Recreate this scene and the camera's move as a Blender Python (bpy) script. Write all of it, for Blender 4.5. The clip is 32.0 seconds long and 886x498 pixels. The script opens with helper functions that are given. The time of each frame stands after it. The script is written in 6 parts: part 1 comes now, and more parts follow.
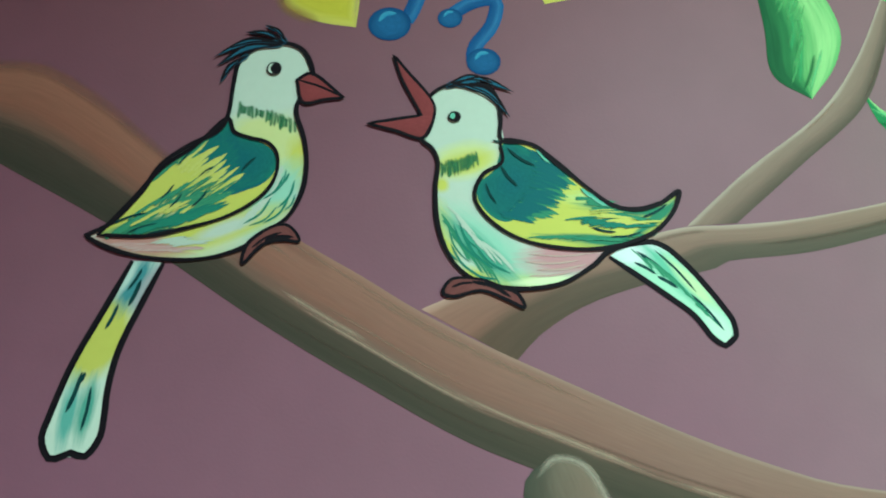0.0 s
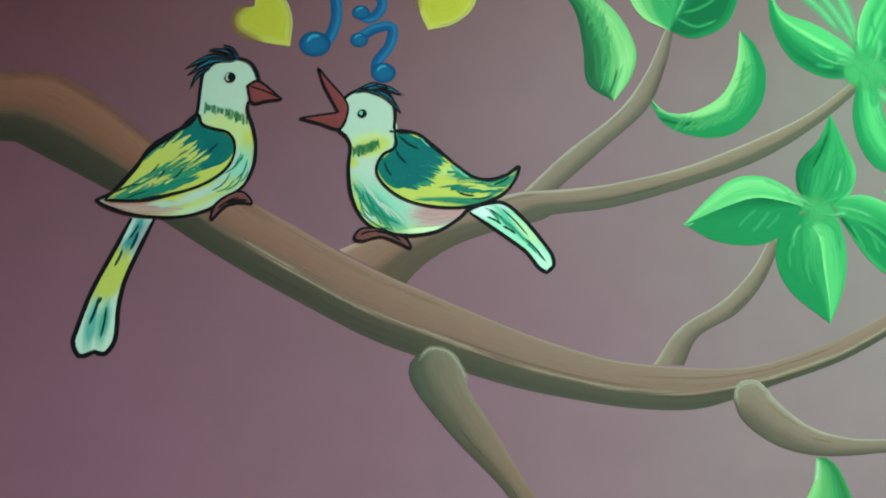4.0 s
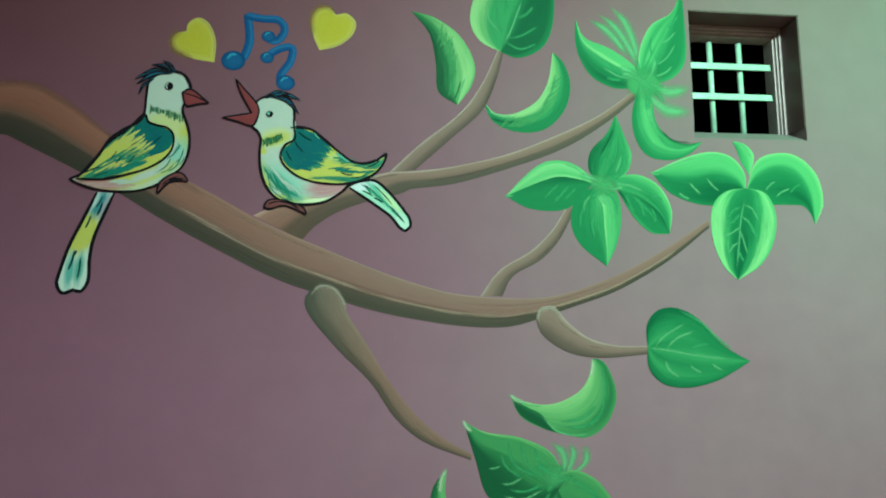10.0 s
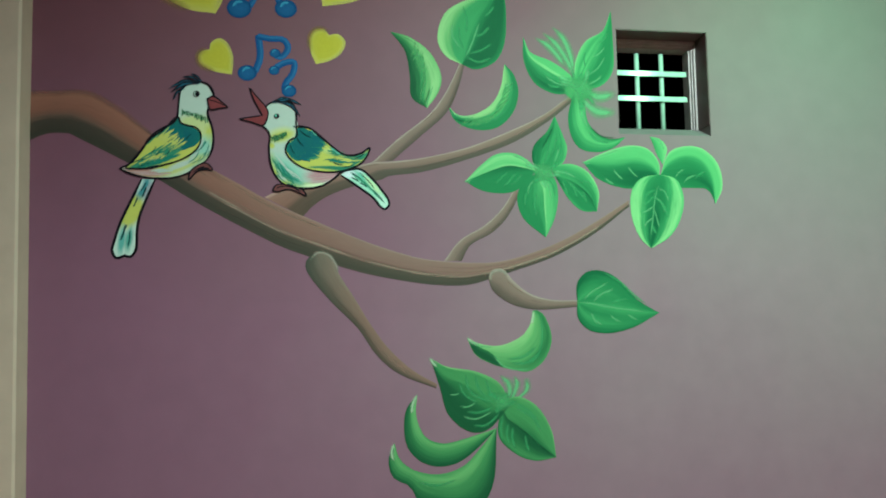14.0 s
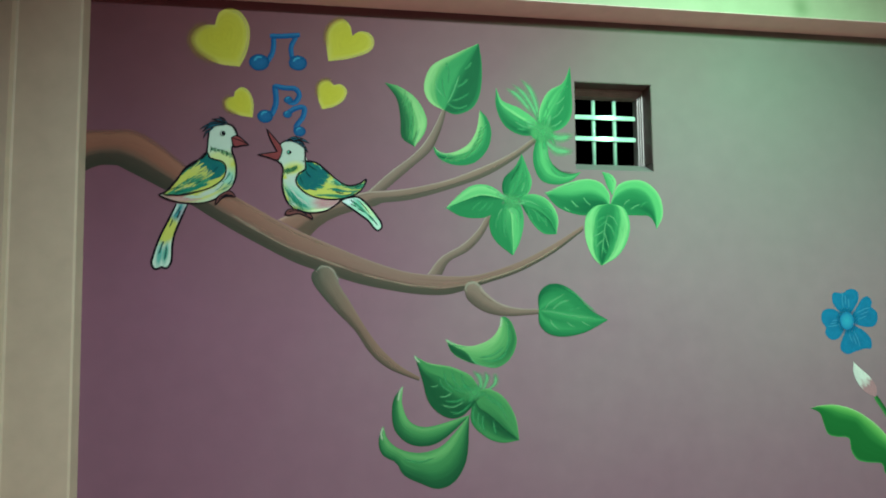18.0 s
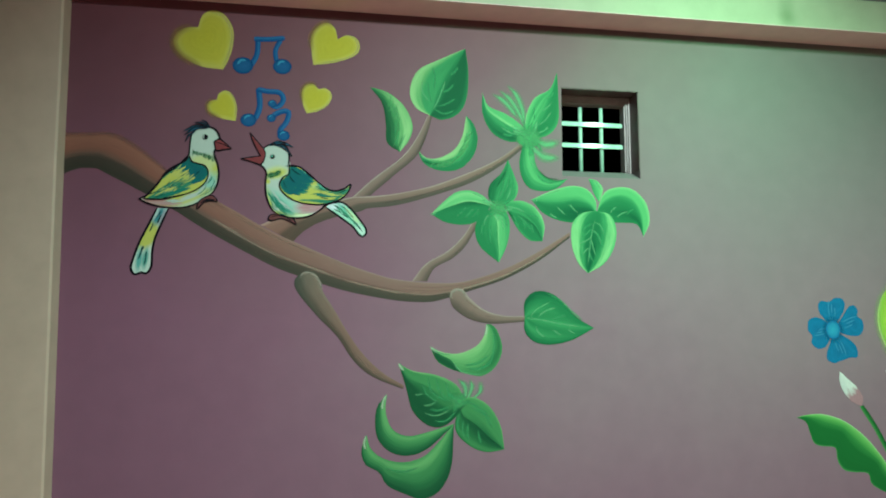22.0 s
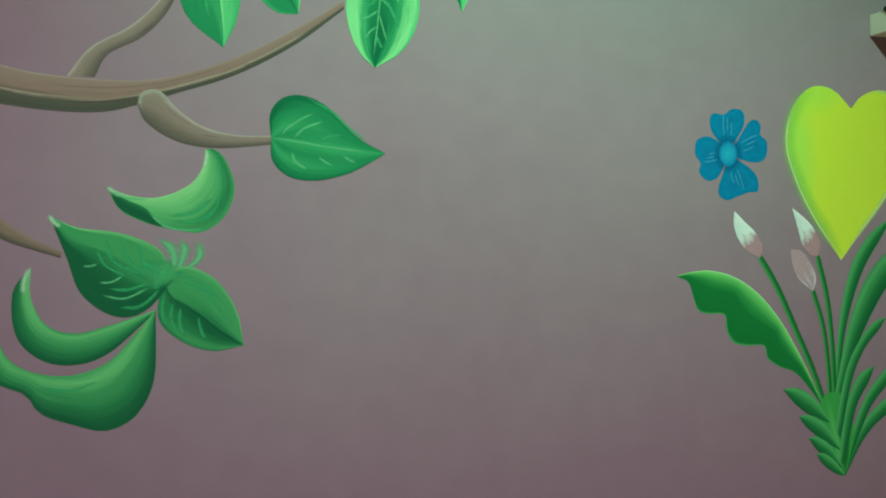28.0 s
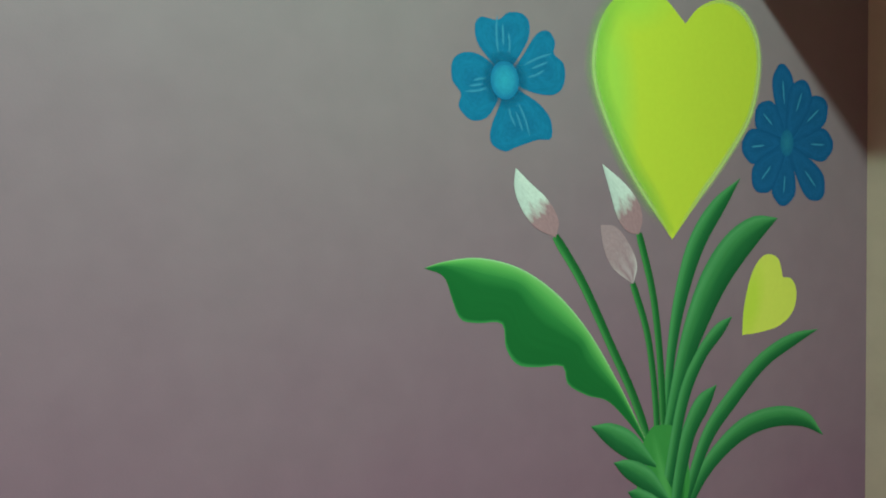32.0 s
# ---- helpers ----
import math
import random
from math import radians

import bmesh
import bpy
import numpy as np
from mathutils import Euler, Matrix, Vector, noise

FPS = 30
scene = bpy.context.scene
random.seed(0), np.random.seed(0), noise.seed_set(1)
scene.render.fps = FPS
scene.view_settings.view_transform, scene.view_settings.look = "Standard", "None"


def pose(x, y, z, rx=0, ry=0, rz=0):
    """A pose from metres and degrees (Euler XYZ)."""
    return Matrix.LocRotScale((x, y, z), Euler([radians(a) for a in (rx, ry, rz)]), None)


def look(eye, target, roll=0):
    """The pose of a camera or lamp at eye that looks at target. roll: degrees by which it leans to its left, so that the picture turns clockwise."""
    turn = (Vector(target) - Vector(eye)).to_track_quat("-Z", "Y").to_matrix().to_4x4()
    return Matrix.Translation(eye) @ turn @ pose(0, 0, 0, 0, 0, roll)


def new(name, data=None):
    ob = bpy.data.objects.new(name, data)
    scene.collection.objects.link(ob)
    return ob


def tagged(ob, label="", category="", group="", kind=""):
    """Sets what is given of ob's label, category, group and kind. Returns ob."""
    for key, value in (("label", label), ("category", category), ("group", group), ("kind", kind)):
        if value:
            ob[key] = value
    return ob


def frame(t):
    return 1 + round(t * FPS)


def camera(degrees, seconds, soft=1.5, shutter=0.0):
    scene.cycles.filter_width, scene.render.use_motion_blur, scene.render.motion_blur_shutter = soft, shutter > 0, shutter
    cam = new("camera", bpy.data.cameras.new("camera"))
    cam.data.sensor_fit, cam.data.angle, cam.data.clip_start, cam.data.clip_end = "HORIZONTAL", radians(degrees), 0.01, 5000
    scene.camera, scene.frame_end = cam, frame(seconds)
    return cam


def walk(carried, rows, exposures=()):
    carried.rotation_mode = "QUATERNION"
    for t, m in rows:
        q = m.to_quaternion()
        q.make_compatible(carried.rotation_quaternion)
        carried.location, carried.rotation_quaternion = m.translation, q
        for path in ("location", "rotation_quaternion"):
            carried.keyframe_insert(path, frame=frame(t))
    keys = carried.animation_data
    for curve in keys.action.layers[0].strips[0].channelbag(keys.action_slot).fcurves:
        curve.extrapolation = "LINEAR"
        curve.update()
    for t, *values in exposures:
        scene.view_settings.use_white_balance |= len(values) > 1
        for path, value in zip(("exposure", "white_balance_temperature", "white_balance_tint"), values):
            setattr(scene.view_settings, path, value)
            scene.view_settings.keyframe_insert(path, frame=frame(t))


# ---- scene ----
cam = camera(63.0, 32.0, soft=1.9, shutter=0.3)

PATH = [
    (0, (-1.864, -1.138, 1.851), (-1.879, 0.802, 2.336), 1.5),
    (0.5, (-1.776, -1.166, 1.83), (-1.854, 0.778, 2.295), 1.7),
    (1, (-1.843, -1.213, 1.838), (-1.795, 0.739, 2.269), 0.3),
    (1.5, (-1.825, -1.303, 1.829), (-1.782, 0.654, 2.241), 0.4),
    (2, (-1.878, -1.415, 1.824), (-1.743, 0.542, 2.212), -0.6),
    (2.5, (-1.84, -1.464, 1.81), (-1.718, 0.498, 2.176), -0.1),
    (3, (-1.88, -1.526, 1.831), (-1.674, 0.439, 2.144), -0.3),
    (3.5, (-1.782, -1.577, 1.754), (-1.657, 0.384, 2.125), 0.1),
    (5.5, (-1.763, -1.852, 1.716), (-1.63, 0.113, 2.067), -0.1),
    (6, (-1.777, -1.895, 1.737), (-1.628, 0.073, 2.062), -0.3),
    (6.5, (-1.813, -1.93, 1.701), (-1.625, 0.035, 2.021), -0.7),
    (7, (-1.801, -2.004, 1.7), (-1.592, -0.039, 2.006), -0.7),
    (7.5, (-1.79, -2.053, 1.694), (-1.551, -0.088, 1.981), -0.8),
    (8, (-1.783, -2.086, 1.698), (-1.524, -0.121, 1.971), -0.8),
    (8.5, (-1.764, -2.125, 1.689), (-1.48, -0.165, 1.972), -1.0),
    (9, (-1.717, -2.189, 1.687), (-1.42, -0.229, 1.953), -0.9),
    (9.5, (-1.661, -2.239, 1.652), (-1.384, -0.276, 1.916), -0.8),
    (10, (-1.604, -2.3, 1.635), (-1.347, -0.333, 1.889), -0.7),
    (10.5, (-1.559, -2.401, 1.628), (-1.326, -0.43, 1.877), -0.5),
    (11, (-1.543, -2.491, 1.624), (-1.307, -0.521, 1.871), -0.3),
    (11.5, (-1.561, -2.56, 1.635), (-1.353, -0.584, 1.863), 0.2),
    (12, (-1.579, -2.629, 1.603), (-1.378, -0.651, 1.827), -0.1),
    (12.5, (-1.631, -2.719, 1.616), (-1.394, -0.742, 1.802), -0.5),
    (13, (-1.654, -2.809, 1.582), (-1.404, -0.834, 1.775), -0.7),
    (13.5, (-1.613, -2.878, 1.569), (-1.362, -0.902, 1.756), -0.7),
    (14, (-1.584, -2.921, 1.569), (-1.317, -0.947, 1.744), -0.7),
    (14.5, (-1.546, -2.982, 1.585), (-1.283, -1.004, 1.729), -0.6),
    (16.5, (-1.455, -3.319, 1.535), (-1.202, -1.344, 1.725), -0.7),
    (17, (-1.494, -3.365, 1.54), (-1.243, -1.39, 1.735), -0.7),
    (17.5, (-1.543, -3.422, 1.533), (-1.269, -1.452, 1.741), -0.1),
    (18, (-1.598, -3.505, 1.526), (-1.322, -1.536, 1.739), -0.1),
    (18.5, (-1.628, -3.547, 1.505), (-1.334, -1.58, 1.716), 0.1),
    (19, (-1.625, -3.559, 1.495), (-1.325, -1.594, 1.715), 0.2),
    (19.5, (-1.607, -3.568, 1.514), (-1.31, -1.602, 1.733), 0.2),
    (20, (-1.586, -3.54, 1.532), (-1.295, -1.573, 1.752), 0.3),
    (20.5, (-1.588, -3.517, 1.522), (-1.282, -1.554, 1.758), 0.2),
    (21, (-1.553, -3.499, 1.533), (-1.253, -1.536, 1.771), 0.2),
    (21.5, (-1.573, -3.47, 1.525), (-1.264, -1.509, 1.771), 0.2),
    (22, (-1.576, -3.468, 1.521), (-1.269, -1.506, 1.757), 0.1),
    (22.5, (-1.574, -3.447, 1.498), (-1.262, -1.486, 1.739), -0.1),
    (23, (-1.556, -3.426, 1.545), (-1.24, -1.462, 1.753), -0.2),
    (23.5, (-1.51, -3.391, 1.5), (-1.177, -1.429, 1.705), -0.6),
    (24, (-1.446, -3.346, 1.492), (-1.073, -1.389, 1.671), -0.5),
    (24.5, (-1.352, -3.297, 1.473), (-0.93, -1.347, 1.614), -0.1),
    (25, (-1.308, -3.224, 1.401), (-0.821, -1.288, 1.518), 0.2),
    (25.5, (-1.273, -3.146, 1.317), (-0.748, -1.217, 1.378), 0.6),
    (27.5, (-0.944, -2.405, 1.33), (-0.314, -0.508, 1.247), -2.0),
    (28, (-0.798, -2.281, 1.332), (-0.203, -0.373, 1.257), -1.9),
    (28.5, (-0.705, -2.17, 1.306), (-0.102, -0.265, 1.232), -1.4),
    (29, (-0.6, -1.992, 1.294), (0.071, -0.11, 1.209), -1.2),
    (29.5, (-0.502, -1.831, 1.303), (0.247, 0.02, 1.188), -1.0),
    (30, (-0.399, -1.753, 1.287), (0.396, 0.077, 1.156), -1.0),
    (30.5, (-0.27, -1.675, 1.284), (0.548, 0.145, 1.139), -1.3),
    (31, (-0.101, -1.626, 1.289), (0.714, 0.195, 1.14), -1.6),
    (31.5, (0.042, -1.567, 1.288), (0.869, 0.247, 1.138), -1.9),
    (32, (0.126, -1.573, 1.272), (0.971, 0.233, 1.126), -2.1),
]
EXPOSURES = [(0.0, 0.34, 6500, 7), (1.0, 0.30, 6500, 7), (2.0, 0.28, 6500, 6), (6.0, 0.15, 6500, -3), (8.0, 0.08, 6500, -4), (11.0, 0.02, 6500, 4), (13.0, -0.01, 6500, 8), (17.0, -0.05, 6500, 10), (19.0, -0.06, 6500, 10), (25.0, -0.12, 6500, 9), (28.0, -0.17, 6500, 0), (32.0, -0.16, 6500, 10)]
walk(cam, [(t, look(eye, target, roll)) for t, eye, target, roll in PATH], EXPOSURES)

# ---- light: a green-tinged lamp close to the wall above the window, and an added lamp out of view further back ----
world = bpy.data.worlds.new("night")
scene.world = world
world.use_nodes = True
world.node_tree.nodes["Background"].inputs[0].default_value = (0.9, 0.8, 0.85, 1)
world.node_tree.nodes["Background"].inputs[1].default_value = 0.0

LAMP, FILL_LAMP = (0.41, -1.36, 3.33), (-0.33, -3.9, 4.08)
LAMP_POWER, FILL_POWER = 113.0, 1170.0


def shaded_lamp(name, place, radius, power, colour, cone, aim):
    """A bulb under a shade: a soft cone of light."""
    data = bpy.data.lights.new(name, "SPOT")
    data.shadow_soft_size, data.energy, data.color = radius, power, colour
    data.spot_size, data.spot_blend = radians(cone), 1.0
    ob = new(name, data)
    ob.matrix_world = look(place, aim)
    return ob


shaded_lamp("wall_lamp_glow", LAMP, 0.04, LAMP_POWER, (0.30, 1.0, 0.50), 150, (0.15, 0.0, 1.70))
# Added lamp, assumed behind the viewpoint, to light the rest of the wall.
shaded_lamp("fill_lamp_glow", FILL_LAMP, 0.10, FILL_POWER, (0.755, 1.0, 0.955), 100, (-0.35, 0.0, 0.15))

# ---- room measures ----
X0, X1 = -2.79, 2.418          # left pilaster edge, right corner of the painted wall
BEAM_Z, BEAM_D, BEAM_H = 3.123, 0.190, 0.172
CEIL_Z = 4.9
BACK_Y = -5.2
LEFT_X = -4.6
WIN = (-0.420, 0.0, 2.324, 2.790)


# ---- materials ----
def material(name):
    m = bpy.data.materials.new(name)
    m.use_nodes = True
    return m, m.node_tree.nodes, m.node_tree.links, m.node_tree.nodes["Principled BSDF"]


def noise_node(nodes, links, coord, scale, detail=4.0, stretch=(1, 1, 1), rough=0.55):
    mapping = nodes.new("ShaderNodeMapping")
    mapping.inputs["Scale"].default_value = stretch
    n = nodes.new("ShaderNodeTexNoise")
    n.inputs["Scale"].default_value, n.inputs["Detail"].default_value = scale, detail
    n.inputs["Roughness"].default_value = rough
    links.new(coord, mapping.inputs[0])
    links.new(mapping.outputs[0], n.inputs["Vector"])
    return n.outputs["Fac"]


def ramp(nodes, links, fac, stops):
    r = nodes.new("ShaderNodeValToRGB")
    while len(r.color_ramp.elements) < len(stops):
        r.color_ramp.elements.new(0.5)
    for e, (p, c) in zip(r.color_ramp.elements, stops):
        e.position, e.color = p, (*c, 1)
    links.new(fac, r.inputs[0])
    return r.outputs[0]


def mix(nodes, links, fac, a, b, kind="MIX"):
    n = nodes.new("ShaderNodeMix")
    n.data_type, n.blend_type = "RGBA", kind
    for value, socket in ((fac, n.inputs[0]), (a, n.inputs[6]), (b, n.inputs[7])):
        if isinstance(value, (int, float)):
            socket.default_value = value
        elif isinstance(value, tuple):
            socket.default_value = (*value, 1)
        else:
            links.new(value, socket)
    return n.outputs[2]


def math_node(nodes, links, op, a, b):
    n = nodes.new("ShaderNodeMath")
    n.operation = op
    for value, socket in ((a, n.inputs[0]), (b, n.inputs[1])):
        if isinstance(value, (int, float)):
            socket.default_value = value
        else:
            links.new(value, socket)
    return n.outputs[0]


def bump(nodes, links, bsdf, height, strength, distance=0.002):
    b = nodes.new("ShaderNodeBump")
    b.inputs["Strength"].default_value, b.inputs["Distance"].default_value = strength, distance
    links.new(height, b.inputs["Height"])
    links.new(b.outputs[0], bsdf.inputs["Normal"])


def plaster(name, colour, dark, rough=0.5, gloss=0.5, relief=0.25):
    """Rolled wall paint: faint roller stipple and broad uneven patches."""
    m, nodes, links, bsdf = material(name)
    co = nodes.new("ShaderNodeTexCoord").outputs["Object"]
    broad = noise_node(nodes, links, co, 1.3, 3.0)
    fine = noise_node(nodes, links, co, 9.0, 5.0)
    c = mix(nodes, links, broad, colour, dark)
    tone = ramp(nodes, links, fine, [(0.3, (0.93, 0.93, 0.93)), (0.7, (1.04, 1.04, 1.04))])
    links.new(mix(nodes, links, 1.0, c, tone, "MULTIPLY"), bsdf.inputs["Base Color"])
    bsdf.inputs["Roughness"].default_value = rough
    bsdf.inputs["Specular IOR Level"].default_value = gloss
    bump(nodes, links, bsdf, noise_node(nodes, links, co, 180.0, 2.0), relief, 0.001)
    return m


def brushed(name, stops, along=3.0, across=16.0, streak=0.16, rough=0.42, tint=None, tint_at=(0.0, 1.0), tone_by=0.12, relief=0.0):
    """Brush-laid paint: colour runs across the stroke (UV y), broken up by streaks that follow it (UV x)."""
    m, nodes, links, bsdf = material(name)
    uv = nodes.new("ShaderNodeTexCoord").outputs["UV"]
    split = nodes.new("ShaderNodeSeparateXYZ")
    links.new(uv, split.inputs[0])
    info = nodes.new("ShaderNodeObjectInfo")
    shift = nodes.new("ShaderNodeVectorMath")
    shift.operation = "ADD"
    links.new(uv, shift.inputs[0])
    links.new(info.outputs["Random"], shift.inputs[1])
    streaks = noise_node(nodes, links, shift.outputs[0], 1.0, 4.0, (along, across, 1))
    wob = math_node(nodes, links, "MULTIPLY", math_node(nodes, links, "SUBTRACT", streaks, 0.5), 2 * streak)
    c = ramp(nodes, links, math_node(nodes, links, "ADD", split.outputs[1], wob), stops)
    if tint:
        ends = ramp(nodes, links, math_node(nodes, links, "ADD", split.outputs[0], wob), [(0.0, (1, 1, 1)), (tint_at[0], (0, 0, 0))] if tint_at[1] == 0 else [(tint_at[0], (0, 0, 0)), (tint_at[1], (1, 1, 1))])
        c = mix(nodes, links, ends, c, tint, "MULTIPLY" if tint_at[1] == 0 else "MIX")
    fine = noise_node(nodes, links, shift.outputs[0], 1.0, 3.0, (along * 3, across * 4, 1))
    tone = ramp(nodes, links, fine, [(0.3, (1 - tone_by,) * 3), (0.7, (1 + 0.8 * tone_by,) * 3)])
    links.new(mix(nodes, links, 1.0, c, tone, "MULTIPLY"), bsdf.inputs["Base Color"])
    bsdf.inputs["Roughness"].default_value = rough
    bsdf.inputs["Specular IOR Level"].default_value = 0.012
    if relief:
        bump(nodes, links, bsdf, fine, relief, 0.0004)
    return m


def bark_paint(name):
    """Branch paint: rust brown and sprayed soft at one end, dry tan at the other, with a dark underside below a loose line."""
    m, nodes, links, bsdf = material(name)
    uv = nodes.new("ShaderNodeTexCoord").outputs["UV"]
    split = nodes.new("ShaderNodeSeparateXYZ")
    links.new(uv, split.inputs[0])
    hairs = noise_node(nodes, links, uv, 1.0, 5.0, (10.0, 13.0, 1), 0.6)
    wob = math_node(nodes, links, "MULTIPLY", math_node(nodes, links, "SUBTRACT", hairs, 0.5), 0.16)
    v = math_node(nodes, links, "ADD", split.outputs[1], wob)
    rust = ramp(nodes, links, v, [(0.0, (0.268, 0.120, 0.087)), (0.45, (0.212, 0.090, 0.066)), (0.60, (0.128, 0.076, 0.060)), (0.68, (0.058, 0.046, 0.037)), (0.93, (0.042, 0.039, 0.031)), (1.0, (0.050, 0.043, 0.036))])
    tan = ramp(nodes, links, v, [(0.0, (0.275, 0.195, 0.165)), (0.06, (0.222, 0.138, 0.116)), (0.40, (0.204, 0.121, 0.102)), (0.58, (0.190, 0.113, 0.094)), (0.625, (0.225, 0.148, 0.120)), (0.66, (0.082, 0.068, 0.053)), (0.92, (0.058, 0.054, 0.042)), (1.0, (0.070, 0.060, 0.050))])
    along = ramp(nodes, links, math_node(nodes, links, "ADD", split.outputs[0], wob), [(0.14, (0, 0, 0)), (0.56, (1, 1, 1))])
    c = mix(nodes, links, along, rust, tan)
    fine = noise_node(nodes, links, uv, 1.0, 4.0, (40.0, 46.0, 1))
    tone = ramp(nodes, links, fine, [(0.3, (0.93, 0.93, 0.93)), (0.7, (1.06, 1.06, 1.06))])
    links.new(mix(nodes, links, 1.0, c, tone, "MULTIPLY"), bsdf.inputs["Base Color"])
    sprayed = ramp(nodes, links, v, [(0.0, (0, 0, 0)), (0.06, (0.45, 0.45, 0.45)), (0.17, (1, 1, 1))])
    links.new(math_node(nodes, links, "MAXIMUM", sprayed, ramp(nodes, links, split.outputs[0], [(0.20, (0, 0, 0)), (0.32, (1, 1, 1))])), bsdf.inputs["Alpha"])
    bsdf.inputs["Roughness"].default_value = 0.42
    bsdf.inputs["Specular IOR Level"].default_value = 0.012
    return m


def wash(name, base, patches, rough=0.42):
    """Colours brushed wet into one another: each patch is a soft streaky oval laid along the line from a to b."""
    m, nodes, links, bsdf = material(name)
    co = nodes.new("ShaderNodeTexCoord").outputs["Object"]
    c = base
    if isinstance(base, list):
        uv = nodes.new("ShaderNodeTexCoord").outputs["UV"]
        split = nodes.new("ShaderNodeSeparateXYZ")
        links.new(uv, split.inputs[0])
        laid = noise_node(nodes, links, uv, 1.0, 4.0, (16.0, 2.4, 1), 0.65)
        loose = math_node(nodes, links, "MULTIPLY", math_node(nodes, links, "SUBTRACT", laid, 0.5), 0.40)
        c = ramp(nodes, links, math_node(nodes, links, "ADD", split.outputs[1], loose), base)
    for a, b, half, colour, soft, streak in patches:
        d = Vector(b) - Vector(a)
        local = nodes.new("ShaderNodeMapping")
        local.vector_type = "TEXTURE"
        local.inputs["Location"].default_value = ((a[0] + b[0]) / 2, 0, (a[1] + b[1]) / 2)
        local.inputs["Rotation"].default_value = (0, -math.atan2(d.y, d.x), 0)
        local.inputs["Scale"].default_value = (d.length / 2, 1, half)
        links.new(co, local.inputs[0])
        length = nodes.new("ShaderNodeVectorMath")
        length.operation = "LENGTH"
        links.new(local.outputs[0], length.inputs[0])
        hairs = noise_node(nodes, links, local.outputs[0], 1.0, 3.0, (0.9, 0.0, half / 0.0048), 0.6)
        shaken = math_node(nodes, links, "MULTIPLY", math_node(nodes, links, "SUBTRACT", hairs, 0.5), 2 * streak)
        near = math_node(nodes, links, "ADD", length.outputs["Value"], shaken)
        mask = ramp(nodes, links, math_node(nodes, links, "MULTIPLY", near, 0.5), [(0.5 - 0.25 * soft, (1, 1, 1)), (0.5 + 0.25 * soft, (0, 0, 0))])
        c = mix(nodes, links, mask, c, colour)
    fine = noise_node(nodes, links, co, 60.0, 3.0)
    tone = ramp(nodes, links, fine, [(0.3, (0.98, 0.98, 0.98)), (0.7, (1.015, 1.015, 1.015))])
    links.new(mix(nodes, links, 1.0, c, tone, "MULTIPLY"), bsdf.inputs["Base Color"])
    bsdf.inputs["Roughness"].default_value = rough
    bsdf.inputs["Specular IOR Level"].default_value = 0.012
    return m


def airbrush(name, colour, peak=0.8, ends=0.18, grain=0.25, rough=0.42):
    """A soft sprayed or dry-brushed stroke: thickest along its middle, thinning out to both sides and both ends."""
    m, nodes, links, bsdf = material(name)
    uv = nodes.new("ShaderNodeTexCoord").outputs["UV"]
    split = nodes.new("ShaderNodeSeparateXYZ")
    links.new(uv, split.inputs[0])
    side = ramp(nodes, links, split.outputs[1], [(0.0, (0, 0, 0)), (0.22, (0.42, 0.42, 0.42)), (0.5, (1, 1, 1)), (0.78, (0.42, 0.42, 0.42)), (1.0, (0, 0, 0))])
    end = ramp(nodes, links, split.outputs[0], [(0.0, (0.35, 0.35, 0.35)), (ends, (1, 1, 1)), (1 - ends, (1, 1, 1)), (1.0, (0, 0, 0))])
    co = nodes.new("ShaderNodeTexCoord").outputs["Object"]
    speck = noise_node(nodes, links, co, 220.0, 3.0)
    cover = math_node(nodes, links, "ADD", math_node(nodes, links, "MULTIPLY", speck, 2 * grain), peak - grain)
    thick = math_node(nodes, links, "MULTIPLY", math_node(nodes, links, "MULTIPLY", side, end), cover)
    links.new(thick, bsdf.inputs["Alpha"])
    tone = ramp(nodes, links, speck, [(0.3, tuple(v * 0.93 for v in colour)), (0.7, tuple(v * 1.06 for v in colour))])
    links.new(tone, bsdf.inputs["Base Color"])
    bsdf.inputs["Roughness"].default_value = rough
    bsdf.inputs["Specular IOR Level"].default_value = 0.012
    return m


def dab(name, colour, peak=0.9):
    """A round soft dab of paint, thinning out to its rim."""
    m, nodes, links, bsdf = material(name)
    uv = nodes.new("ShaderNodeTexCoord").outputs["UV"]
    split = nodes.new("ShaderNodeSeparateXYZ")
    links.new(uv, split.inputs[0])
    co = nodes.new("ShaderNodeTexCoord").outputs["Object"]
    speck = noise_node(nodes, links, co, 90.0, 4.0)
    v = math_node(nodes, links, "ADD", split.outputs[1], math_node(nodes, links, "MULTIPLY", math_node(nodes, links, "SUBTRACT", speck, 0.5), 0.5))
    links.new(ramp(nodes, links, v, [(0.0, (peak,) * 3), (0.45, (0.8 * peak,) * 3), (1.0, (0, 0, 0))]), bsdf.inputs["Alpha"])
    bsdf.inputs["Base Color"].default_value = (*colour, 1)
    bsdf.inputs["Roughness"].default_value = 0.42
    bsdf.inputs["Specular IOR Level"].default_value = 0.012
    return m


def plain(name, colour, rough=0.45, metal=0.0, vary=0.12, scale=30.0):
    m, nodes, links, bsdf = material(name)
    co = nodes.new("ShaderNodeTexCoord").outputs["Object"]
    n = noise_node(nodes, links, co, scale, 4.0)
    tone = ramp(nodes, links, n, [(0.3, tuple(v * (1 - vary) for v in colour)), (0.7, tuple(min(1, v * (1 + vary)) for v in colour))])
    links.new(tone, bsdf.inputs["Base Color"])
    bsdf.inputs["Roughness"].default_value, bsdf.inputs["Metallic"].default_value = rough, metal
    return m


